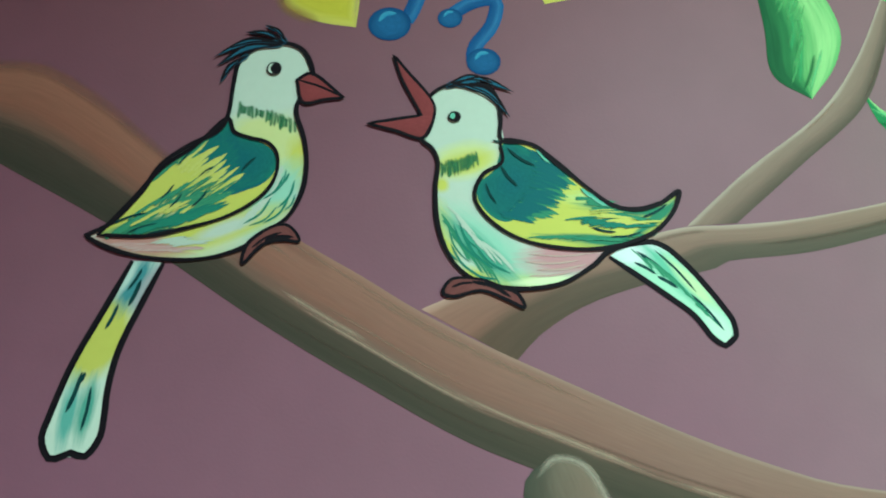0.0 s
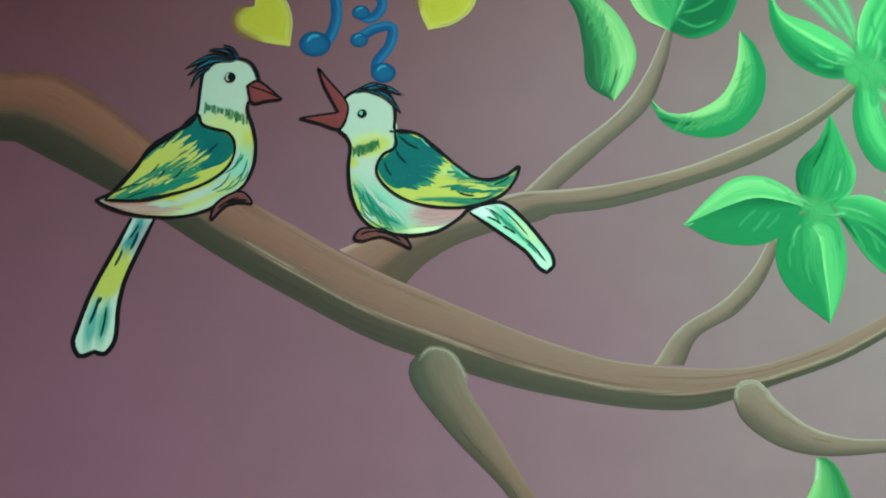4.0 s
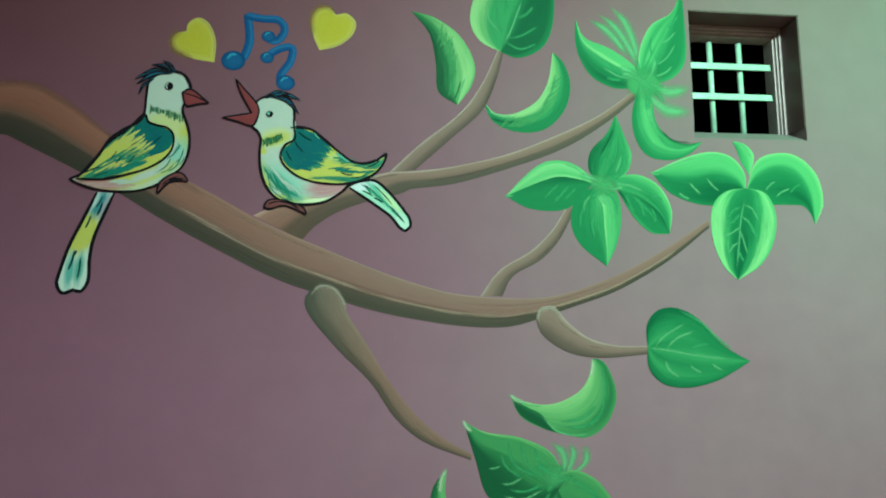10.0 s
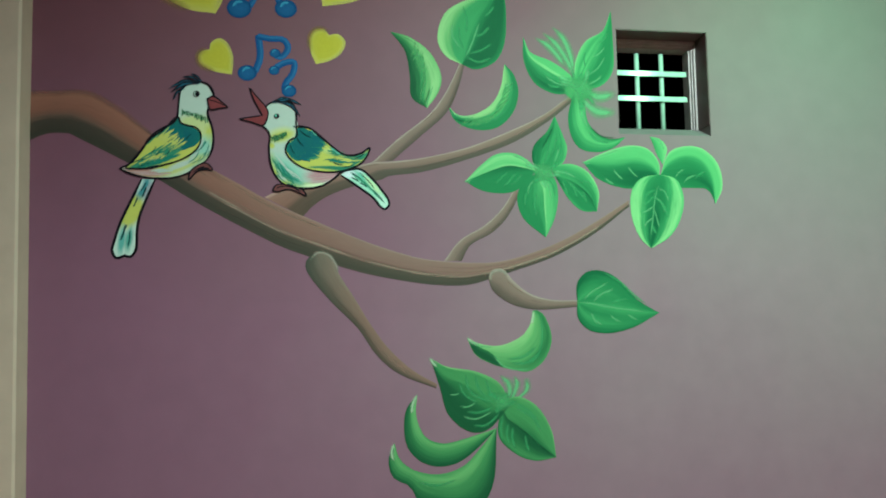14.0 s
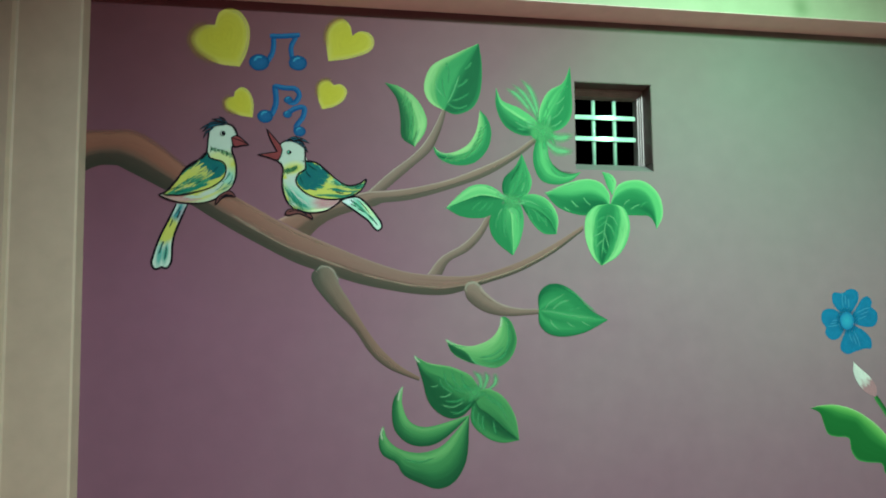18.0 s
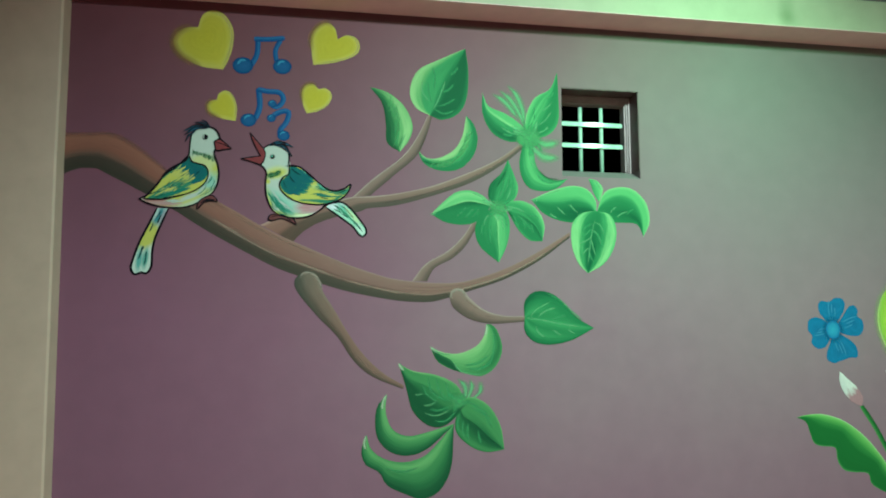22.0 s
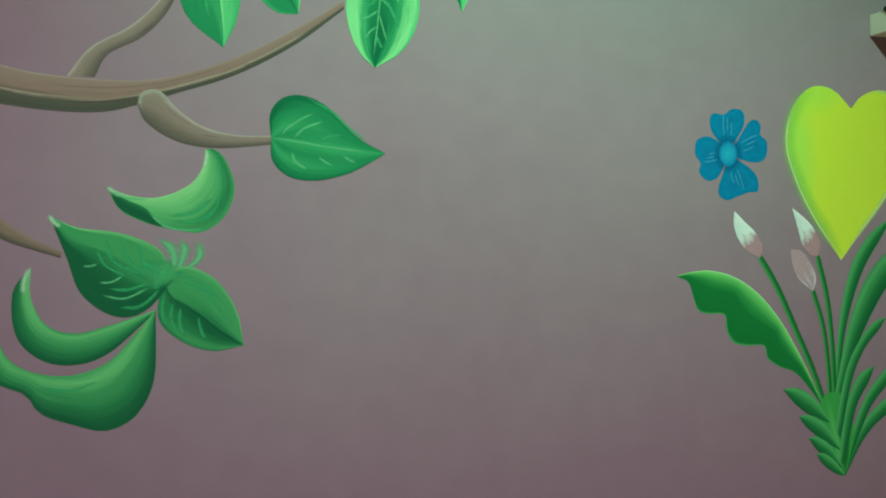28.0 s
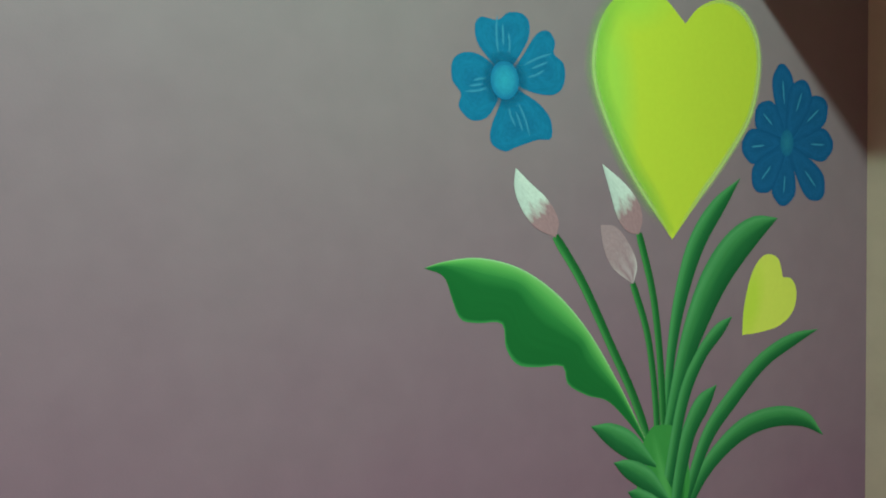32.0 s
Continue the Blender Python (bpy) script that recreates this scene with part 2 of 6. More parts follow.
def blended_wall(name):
    """The mural's ground: plum at one end, blended by brush into a paler grey mauve towards the window and the far
    corner; weaker light towards the top is put into its colour.
    """
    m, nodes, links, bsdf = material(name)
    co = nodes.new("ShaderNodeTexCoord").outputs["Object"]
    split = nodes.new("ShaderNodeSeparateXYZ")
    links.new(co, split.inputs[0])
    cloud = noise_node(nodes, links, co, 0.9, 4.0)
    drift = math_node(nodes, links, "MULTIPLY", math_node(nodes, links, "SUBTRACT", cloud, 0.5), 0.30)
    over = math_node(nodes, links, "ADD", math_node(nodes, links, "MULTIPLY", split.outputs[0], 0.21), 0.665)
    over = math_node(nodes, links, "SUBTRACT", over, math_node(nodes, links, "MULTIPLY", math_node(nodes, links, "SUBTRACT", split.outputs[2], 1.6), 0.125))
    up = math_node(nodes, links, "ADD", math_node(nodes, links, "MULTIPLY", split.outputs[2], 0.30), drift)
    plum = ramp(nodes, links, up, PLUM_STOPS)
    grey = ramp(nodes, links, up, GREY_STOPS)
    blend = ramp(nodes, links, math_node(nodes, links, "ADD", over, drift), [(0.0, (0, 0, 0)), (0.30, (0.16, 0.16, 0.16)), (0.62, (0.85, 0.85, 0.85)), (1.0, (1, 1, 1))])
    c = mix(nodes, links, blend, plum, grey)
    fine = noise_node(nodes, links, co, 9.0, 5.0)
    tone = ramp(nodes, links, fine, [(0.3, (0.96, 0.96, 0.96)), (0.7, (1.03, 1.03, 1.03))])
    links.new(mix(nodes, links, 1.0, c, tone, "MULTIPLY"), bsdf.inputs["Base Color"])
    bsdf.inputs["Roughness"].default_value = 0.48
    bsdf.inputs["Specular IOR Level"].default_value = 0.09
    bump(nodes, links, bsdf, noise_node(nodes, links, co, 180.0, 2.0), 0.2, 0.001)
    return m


# Upper stops are darkened: light falling off towards the top, put into colour.
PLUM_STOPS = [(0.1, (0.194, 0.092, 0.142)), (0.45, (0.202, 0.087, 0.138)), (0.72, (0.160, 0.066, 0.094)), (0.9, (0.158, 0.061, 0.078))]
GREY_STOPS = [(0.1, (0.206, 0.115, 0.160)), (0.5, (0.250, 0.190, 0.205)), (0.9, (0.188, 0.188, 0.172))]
WALL = blended_wall("mauve_wall_paint_and_dimming")
CREAM = plaster("cream_wall_paint", (0.52, 0.41, 0.325), (0.48, 0.375, 0.30), 0.5, 0.3)
BEAM_PAINT = plaster("pale_green_beam_paint", (0.37, 0.39, 0.27), (0.34, 0.36, 0.25), 0.5, 0.2)
# Pale tone that puts missing bounce light into the beam's underside.
SOFFIT = plaster("soffit_bounce_colour", (0.74, 0.52, 0.50), (0.70, 0.49, 0.47), 0.6, 0.2)
SHELF = plaster("whitewashed_shelf_paint", (0.55, 0.54, 0.44), (0.49, 0.47, 0.37), 0.5, 0.3)
SILL = plaster("grey_sill_paint", (0.19, 0.19, 0.178), (0.17, 0.168, 0.16), 0.5, 0.1)
# Assumed colour of the unseen walls, set to bounce red light.
PINK = plaster("bounce_wall_red", (0.74, 0.40, 0.40), (0.70, 0.37, 0.37), 0.55, 0.3)
CEILING = plaster("ceiling_paint", (0.14, 0.23, 0.14), (0.12, 0.20, 0.12), 0.6, 0.3)
# Assumed floor colour, kept pale and red so its bounce fills the shadows.
FLOOR = plain("bounce_floor_red", (0.80, 0.42, 0.37), 0.8)
ALU = plain("grey_frame", (0.40, 0.36, 0.34), 0.4, 0.2)
# The reveal's shade put into colour, far darker than the wall.
REVEAL_SHADE = plain("reveal_shade_colour", (0.085, 0.045, 0.043), 0.5, 0.0, 0.12, 20)
BAR = plain("white_bar_paint", (0.36, 0.60, 0.47), 0.30)
BAR.node_tree.nodes["Principled BSDF"].inputs["Coat Weight"].default_value = 1.0
BAR.node_tree.nodes["Principled BSDF"].inputs["Coat Roughness"].default_value = 0.10
BAR.node_tree.nodes["Principled BSDF"].inputs["Specular IOR Level"].default_value = 0.02
BAR.node_tree.nodes["Principled BSDF"].inputs["Coat IOR"].default_value = 1.32
DARK = plain("night_outside", (0.004, 0.006, 0.005), 0.9)
CLOTH = plain("dark_green_cloth", (0.012, 0.020, 0.014), 0.9, 0.0, 0.5, 40)
for soot in (DARK, CLOTH):
    soot.node_tree.nodes["Principled BSDF"].inputs["Specular IOR Level"].default_value = 0.02
METAL = plain("white_metal", (0.7, 0.7, 0.68), 0.85)

BARK = bark_paint("branch_paint")
TWIG = brushed("twig_paint", [(0.0, (0.320, 0.262, 0.225)), (0.08, (0.280, 0.215, 0.185)), (0.16, (0.212, 0.150, 0.127)), (0.50, (0.184, 0.126, 0.106)), (0.74, (0.124, 0.091, 0.076)), (1.0, (0.080, 0.064, 0.053))], 6.0, 5.0, 0.10, tone_by=0.05)
WARM_TWIG = brushed("warm_twig_paint", [(0.0, (0.225, 0.148, 0.118)), (0.12, (0.205, 0.124, 0.098)), (0.50, (0.165, 0.106, 0.084)), (0.74, (0.098, 0.072, 0.057)), (1.0, (0.066, 0.056, 0.045))], 6.0, 5.0, 0.12, tint=(0.80, 1.10, 1.10), tint_at=(0.45, 0), tone_by=0.06)
FORK = brushed("forked_limb_paint", [(0.0, (0.330, 0.262, 0.225)), (0.07, (0.290, 0.215, 0.182)), (0.14, (0.222, 0.148, 0.123)), (0.46, (0.190, 0.124, 0.102)), (0.62, (0.098, 0.080, 0.064)), (1.0, (0.078, 0.068, 0.055))], 6.0, 5.0, 0.10, tint=(1.12, 0.90, 0.86), tint_at=(0.30, 0), tone_by=0.06)
RIDGE = airbrush("pale_ridge_stroke", (0.350, 0.255, 0.200), 0.70)
KNOB_PALE = airbrush("pale_knob_stroke", (0.34, 0.30, 0.25), 0.75)
GRAIN_PALE = airbrush("pale_grain_stroke", (0.300, 0.188, 0.145), 0.50)
GRAIN_DARK = airbrush("dark_grain_stroke", (0.105, 0.064, 0.050), 0.26)
BLADE = brushed("blade_paint", [(0.0, (0.052, 0.240, 0.082)), (0.14, (0.082, 0.305, 0.108)), (0.36, (0.044, 0.225, 0.068)), (0.62, (0.019, 0.135, 0.042)), (1.0, (0.010, 0.088, 0.028))], 3.0, 2.5, 0.08, tone_by=0.06)
STEM = brushed("stem_paint", [(0.0, (0.010, 0.085, 0.022)), (0.5, (0.018, 0.135, 0.034)), (0.85, (0.060, 0.255, 0.075)), (1.0, (0.045, 0.20, 0.055))], 3.0, 2.0, 0.08, tone_by=0.06)
WAVY = brushed("wavy_leaf_paint", [(0.0, (0.34, 0.60, 0.30)), (0.035, (0.17, 0.47, 0.13)), (0.12, (0.090, 0.36, 0.085)), (0.25, (0.030, 0.21, 0.050)), (0.42, (0.013, 0.135, 0.032)), (0.95, (0.012, 0.125, 0.030)), (1.0, (0.05, 0.28, 0.08))], 2.0, 4.0, 0.03, tone_by=0.04)
FROND = airbrush("frond_paint", (0.125, 0.39, 0.185), 0.90, 0.25)
HEART_GREEN = airbrush("green_heart_edge", (0.27, 0.60, 0.10), 0.45)
HEART_PALE = airbrush("pale_heart_edge", (0.56, 0.69, 0.30), 0.62)
BLUE = brushed("blue_note_paint", [(0.0, (0.012, 0.085, 0.23)), (0.35, (0.028, 0.135, 0.29)), (0.55, (0.014, 0.085, 0.22)), (1.0, (0.008, 0.055, 0.17))], 3.0, 2.0, 0.10)
NOTE_HEAD = brushed("note_head_paint", [(0.0, (0.016, 0.100, 0.235)), (0.6, (0.014, 0.090, 0.215)), (0.85, (0.010, 0.066, 0.17)), (1.0, (0.008, 0.05, 0.145))], 3.0, 2.0, 0.06)
PETAL = brushed("blue_petal_paint", [(0.0, (0.010, 0.13, 0.26)), (0.7, (0.010, 0.165, 0.31)), (1.0, (0.009, 0.145, 0.28))], 8.0, 3.0, 0.08)
PETAL_DARK = brushed("deep_blue_petal_paint", [(0.0, (0.009, 0.086, 0.21)), (0.7, (0.011, 0.104, 0.25)), (1.0, (0.008, 0.080, 0.205))], 8.0, 3.0, 0.08)
CORE = brushed("light_blue_paint", [(0.0, (0.03, 0.31, 0.44)), (0.6, (0.022, 0.25, 0.40)), (1.0, (0.012, 0.15, 0.31))], 4.0, 3.0, 0.1)
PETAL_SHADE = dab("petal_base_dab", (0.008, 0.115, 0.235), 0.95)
CORE_RIM = dab("soft_core_dab", (0.02, 0.21, 0.36), 0.95)
STAR_CORE = brushed("dull_blue_paint", [(0.0, (0.022, 0.175, 0.275)), (1.0, (0.012, 0.125, 0.25))], 4.0, 3.0, 0.1)
SHINE = brushed("pale_blue_stroke", [(0.0, (0.05, 0.26, 0.40)), (1.0, (0.025, 0.20, 0.35))], 4.0, 2.0)
BUD = brushed("bud_paint", [(0.0, (0.60, 0.66, 0.60)), (1.0, (0.50, 0.56, 0.52))], 6.0, 5.0, 0.2, tint=(0.34, 0.195, 0.215), tint_at=(0.46, 0.64))
BUD_PINK = brushed("pink_bud_paint", [(0.0, (0.56, 0.50, 0.50)), (0.16, (0.46, 0.36, 0.38)), (0.34, (0.30, 0.185, 0.215)), (0.55, (0.46, 0.36, 0.385)), (0.78, (0.31, 0.19, 0.22)), (1.0, (0.52, 0.44, 0.45))], 6.0, 5.0, 0.2, tint=(0.36, 0.24, 0.265), tint_at=(0.12, 0.55))
INK = brushed("black_outline", [(0.0, (0.008, 0.007, 0.010)), (1.0, (0.012, 0.011, 0.014))], 4.0, 2.0)
EYE_WHITE = brushed("eye_paint", [(0.0, (0.40, 0.50, 0.43)), (1.0, (0.38, 0.48, 0.42))], 4.0, 2.0)
TEAL = brushed("teal_paint", [(0.0, (0.010, 0.105, 0.125)), (0.8, (0.012, 0.12, 0.12)), (1.0, (0.014, 0.15, 0.12))], 8.0, 4.0, 0.2)
TEAL_STROKE = brushed("teal_stroke", [(0.0, (0.016, 0.15, 0.12)), (1.0, (0.02, 0.19, 0.13))], 4.0, 2.0)
TEAL_INK = brushed("dark_teal_line", [(0.0, (0.006, 0.035, 0.040)), (1.0, (0.008, 0.045, 0.045))], 4.0, 2.0)
GREEN_STROKE = brushed("sea_green_stroke", [(0.0, (0.030, 0.185, 0.115)), (1.0, (0.045, 0.235, 0.135))], 4.0, 2.0)
COLLAR = airbrush("collar_stroke", (0.030, 0.165, 0.080), 0.85)
LEMON_STROKE = brushed("lemon_stroke", [(0.0, (0.45, 0.475, 0.11)), (1.0, (0.47, 0.50, 0.15))], 4.0, 2.0)
MINT = brushed("mint_stroke", [(0.0, (0.06, 0.34, 0.26)), (1.0, (0.16, 0.46, 0.34))], 4.0, 2.0)
HAIR = brushed("blue_crest_paint", [(0.0, (0.014, 0.075, 0.13)), (1.0, (0.02, 0.11, 0.17))], 4.0, 2.0)
ROSE = brushed("rose_paint", [(0.0, (0.42, 0.24, 0.24)), (1.0, (0.45, 0.36, 0.33))], 8.0, 4.0, 0.2)
RED = brushed("brick_red_paint", [(0.0, (0.20, 0.045, 0.050)), (1.0, (0.17, 0.038, 0.042))], 4.0, 3.0)
RUST = brushed("rust_paint", [(0.0, (0.165, 0.062, 0.060)), (1.0, (0.130, 0.045, 0.045))], 4.0, 3.0)


# ---- mesh helpers ----
def smooth(points, n=6, closed=False, sharp=()):
    """Catmull-Rom curve through the given places; sharp: the numbers of corner points."""
    pts = [Vector(p) for p in points]
    count, out = len(pts), []
    for i in range(count if closed else count - 1):
        p1, p2 = pts[i], pts[(i + 1) % count]
        p0 = pts[i - 1] if (closed or i > 0) else p1 + (p1 - p2)
        p3 = pts[(i + 2) % count] if (closed or i + 2 < count) else p2 + (p2 - p1)
        if i in sharp:
            p0 = p1 + (p1 - p2)
        if (i + 1) % count in sharp:
            p3 = p2 + (p2 - p1)
        for k in range(n):
            t = k / n
            out.append(0.5 * (2 * p1 + (p2 - p0) * t + (2 * p0 - 5 * p1 + 4 * p2 - p3) * t * t + (3 * p1 - p0 - 3 * p2 + p3) * t ** 3))
    if not closed:
        out.append(pts[-1])
    return out


def resample(curve, n):
    """n + 1 places evenly spaced along a curve."""
    steps = [0.0]
    for a, b in zip(curve, curve[1:]):
        steps.append(steps[-1] + (b - a).length)
    out, k = [], 0
    for i in range(n + 1):
        d = steps[-1] * i / n
        while k < len(steps) - 2 and steps[k + 1] < d:
            k += 1
        span = max(steps[k + 1] - steps[k], 1e-9)
        out.append(curve[k].lerp(curve[k + 1], min(1, max(0, (d - steps[k]) / span))))
    return out


class Film:
    """A coat of paint on the wall: faces at small depths in front of it, with UV along and across each stroke."""

    made = 0

    def __init__(self):
        Film.made += 1
        self.lift, self.coats = 0.00015 * ((Film.made * 0.618034) % 1.0), 0
        self.verts, self.faces, self.uvs, self.slots, self.mats = [], [], [], [], []

    def slot(self, mat):
        if mat not in self.mats:
            self.mats.append(mat)
        return self.mats.index(mat)

    def grid(self, rows, depth, mat):
        """Rows of places (x, z); UV x runs from row to row, y along a row."""
        base, wide, s = len(self.verts), len(rows[0]), self.slot(mat)
        y = -(0.25 * depth + self.lift + 0.0000113 * self.coats)
        self.coats += 1
        for row in rows:
            self.verts += [(p[0], y, p[1]) for p in row]
        n, m = len(rows) - 1, wide - 1
        for i in range(n):
            for j in range(m):
                self.faces.append((base + i * wide + j, base + (i + 1) * wide + j, base + (i + 1) * wide + j + 1, base + i * wide + j + 1))
                self.uvs += [(i / n, j / m), ((i + 1) / n, j / m), ((i + 1) / n, (j + 1) / m), (i / n, (j + 1) / m)]
                self.slots.append(s)
        return self

    def between(self, side_a, side_b, depth, mat, n=28, m=8):
        """A shape between two edges that run the same way, such as a leaf or a limb."""
        a, b = resample(smooth(side_a), n), resample(smooth(side_b), n)
        return self.grid([[p.lerp(q, j / m) for j in range(m + 1)] for p, q in zip(a, b)], depth, mat)

    def stroke(self, points, width, depth, mat, n=14, thin=(0.2, 0.2)):
        """A brush stroke along points, thinning towards its ends."""
        c = resample(smooth(points), n)
        rows = []
        for i, p in enumerate(c):
            d = (c[min(i + 1, n)] - c[max(i - 1, 0)]).normalized()
            t = i / n
            w = 0.5 * width * min(1, thin[0] + 5 * t, thin[1] + 5 * (1 - t))
            s = Vector((-d.y, d.x)) * w
            rows.append([p + s, p, p - s])
        return self.grid(rows, depth, mat)

    def blob(self, outline, depth, mat, sharp=(), rings=7, n=6, centre=None):
        """A closed shape; UV x runs round it, y from its middle (0) to its rim (1)."""
        rim = smooth(outline, n, True, sharp)
        rim.append(rim[0])
        mid = Vector(centre) if centre else sum(rim[:-1], Vector((0, 0))) / (len(rim) - 1)
        return self.grid([[mid.lerp(p, max(0.001, j / rings)) for j in range(rings + 1)] for p in rim], depth, mat)

    def outline(self, points, width, depth, mat, sharp=(), n=6):
        rim = smooth(points, n, True, sharp)
        count = len(rim)
        rows = []
        for i in range(count + 1):
            p, d = rim[i % count], (rim[(i + 1) % count] - rim[i - 1 if i % count else count - 1]).normalized()
            s = Vector((-d.y, d.x)) * 0.5 * width * (0.8 + 0.35 * noise.noise((p.x * 14, p.y * 14, 0)))
            rows.append([p + s, p, p - s])
        return self.grid(rows, depth, mat)

    def disc(self, centre, rx, rz, depth, mat, n=28, rings=4):
        c = Vector(centre)
        rows = []
        for i in range(n + 1):
            a = 2 * math.pi * i / n
            d = Vector((math.cos(a) * rx, math.sin(a) * rz))
            rows.append([c + d * max(0.001, j / rings) for j in range(rings + 1)])
        return self.grid(rows, depth, mat)

    def make(self, name, parent=None, label=""):
        mesh = bpy.data.meshes.new(name)
        mesh.from_pydata(self.verts, [], self.faces)
        layer = mesh.uv_layers.new(name="UVMap")
        layer.data.foreach_set("uv", [v for uv in self.uvs for v in uv])
        for m in self.mats:
            mesh.materials.append(m)
        mesh.polygons.foreach_set("material_index", self.slots)
        bm = bmesh.new()
        bm.from_mesh(mesh)
        for f in bm.faces:
            f.normal_update()
            if f.normal.y > 0:
                f.normal_flip()
        bm.to_mesh(mesh)
        bm.free()
        ob = new(name, mesh)
        if parent:
            ob.parent = parent
        return tagged(ob, label)


def part(name, bm, mat, parent=None, label="", bevel=0.0):
    """Links a bmesh as one mesh object, under a thing if one is given."""
    if bevel:
        bmesh.ops.bevel(bm, geom=bm.edges[:], offset=bevel, segments=2, affect="EDGES", profile=0.6)
    bmesh.ops.recalc_face_normals(bm, faces=bm.faces[:])
    mesh = bpy.data.meshes.new(name)
    bm.to_mesh(mesh)
    bm.free()
    mesh.materials.append(mat)
    ob = new(name, mesh)
    if parent:
        ob.parent = parent
    return tagged(ob, label)


def box(x0, x1, y0, y1, z0, z1, bm=None):
    bm = bm or bmesh.new()
    made = bmesh.ops.create_cube(bm, size=1.0)["verts"]
    for v in made:
        v.co = Vector(((x0 + x1) / 2 + v.co.x * (x1 - x0), (y0 + y1) / 2 + v.co.y * (y1 - y0), (z0 + z1) / 2 + v.co.z * (z1 - z0)))
    return bm


def thing(name, place=(0, 0, 0)):
    ob = new(name)
    ob.location = place
    return ob


# ---- the room ----
def wall_with_opening(name, x0, x1, z0, z1, hole, thick, mat):
    """A wall along x with its face at y = 0 and a real opening through it."""
    hx0, hx1, hz0, hz1 = hole
    bm = bmesh.new()
    for a, b, c, d in ((x0, hx0, z0, z1), (hx1, x1, z0, z1), (hx0, hx1, z0, hz0), (hx0, hx1, hz1, z1)):
        box(a, b, 0.0, thick, c, d, bm)
    bmesh.ops.remove_doubles(bm, verts=bm.verts[:], dist=1e-5)
    return part(name, bm, mat)


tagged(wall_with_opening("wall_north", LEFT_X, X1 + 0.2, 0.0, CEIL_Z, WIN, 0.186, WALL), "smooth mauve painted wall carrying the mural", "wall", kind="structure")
tagged(part("wall_east", box(X1, X1 + 0.2, BACK_Y, 0.0, 0.0, CEIL_Z), CREAM), "cream painted side wall at the corner", "wall", kind="structure")
tagged(part("wall_south", box(LEFT_X, X1 + 0.2, BACK_Y - 0.2, BACK_Y, 0.0, CEIL_Z), PINK), "unseen wall behind the room, coloured for red bounce light", "wall", kind="structure")
tagged(part("wall_west", box(LEFT_X - 0.2, LEFT_X, BACK_Y - 0.2, 0.24, 0.0, CEIL_Z), PINK), "unseen end wall, coloured for red bounce light", "wall", kind="structure")
tagged(part("ceiling", box(LEFT_X - 0.2, X1 + 0.2, BACK_Y - 0.2, 0.24, CEIL_Z, CEIL_Z + 0.15), CEILING), "dull green painted ceiling", "ceiling", kind="structure")
tagged(part("floor", box(LEFT_X - 0.2, X1 + 0.2, BACK_Y - 0.2, 0.24, -0.1, 0.0), FLOOR), "plain floor, coloured to bounce red light onto the wall", "floor", kind="structure")
tagged(part("beam", box(LEFT_X, X1, -BEAM_D, -0.0, BEAM_Z, BEAM_Z + BEAM_H), BEAM_PAINT, bevel=0.0015), "pale green painted beam along the top of the wall", "beam", kind="structure")
# Strip added under the beam to brighten its underside.
tagged(part("lightened_soffit", box(LEFT_X, X1, -BEAM_D, -0.0, BEAM_Z - 0.004, BEAM_Z), SOFFIT), "thin strip under the beam, lightened for missing bounce light", "trim", kind="structure")


def pilaster():
    """Shallow cream pilaster whose painted edge is a little out of plumb, with a rounded arris."""
    bm = bmesh.new()
    proud = 0.10
    lean = [(X0 - 0.012, 3.13), (X0 + 0.001, 2.3), (X0 + 0.022, 1.45), (X0 + 0.043, 0.6), (X0 + 0.056, 0.0)]
    rings = []
    for x, z in lean:
        rings.append([bm.verts.new(c) for c in ((x, 0.0, z), (x, -proud + 0.008, z), (x - 0.008, -proud, z), (x - 0.275, -proud, z), (x - 0.283, -proud - 0.006, z), (x - 0.29, -0.135, z), (x - 1.2, -0.135, z), (x - 1.2, 0.0, z))])
    for a, b in zip(rings, rings[1:]):
        for i in range(8):
            bm.faces.new((a[i], a[(i + 1) % 8], b[(i + 1) % 8], b[i]))
    bm.faces.new(rings[0])
    bm.faces.new(rings[-1][::-1])
    return tagged(part("pilaster", bm, CREAM), "cream painted plaster pilaster with a stepped edge", "pilaster", kind="structure")


pilaster()


def round_bar(a, b, radius):
    """An iron rod from a to b."""
    bm = bmesh.new()
    a, b = Vector(a), Vector(b)
    bmesh.ops.create_cone(bm, cap_ends=True, segments=14, radius1=radius, radius2=radius, depth=(b - a).length)
    bmesh.ops.transform(bm, matrix=Matrix.Translation((a + b) / 2) @ (b - a).to_track_quat("Z", "Y").to_matrix().to_4x4(), verts=bm.verts[:])
    for face in bm.faces:
        face.smooth = len(face.verts) == 4
    return bm


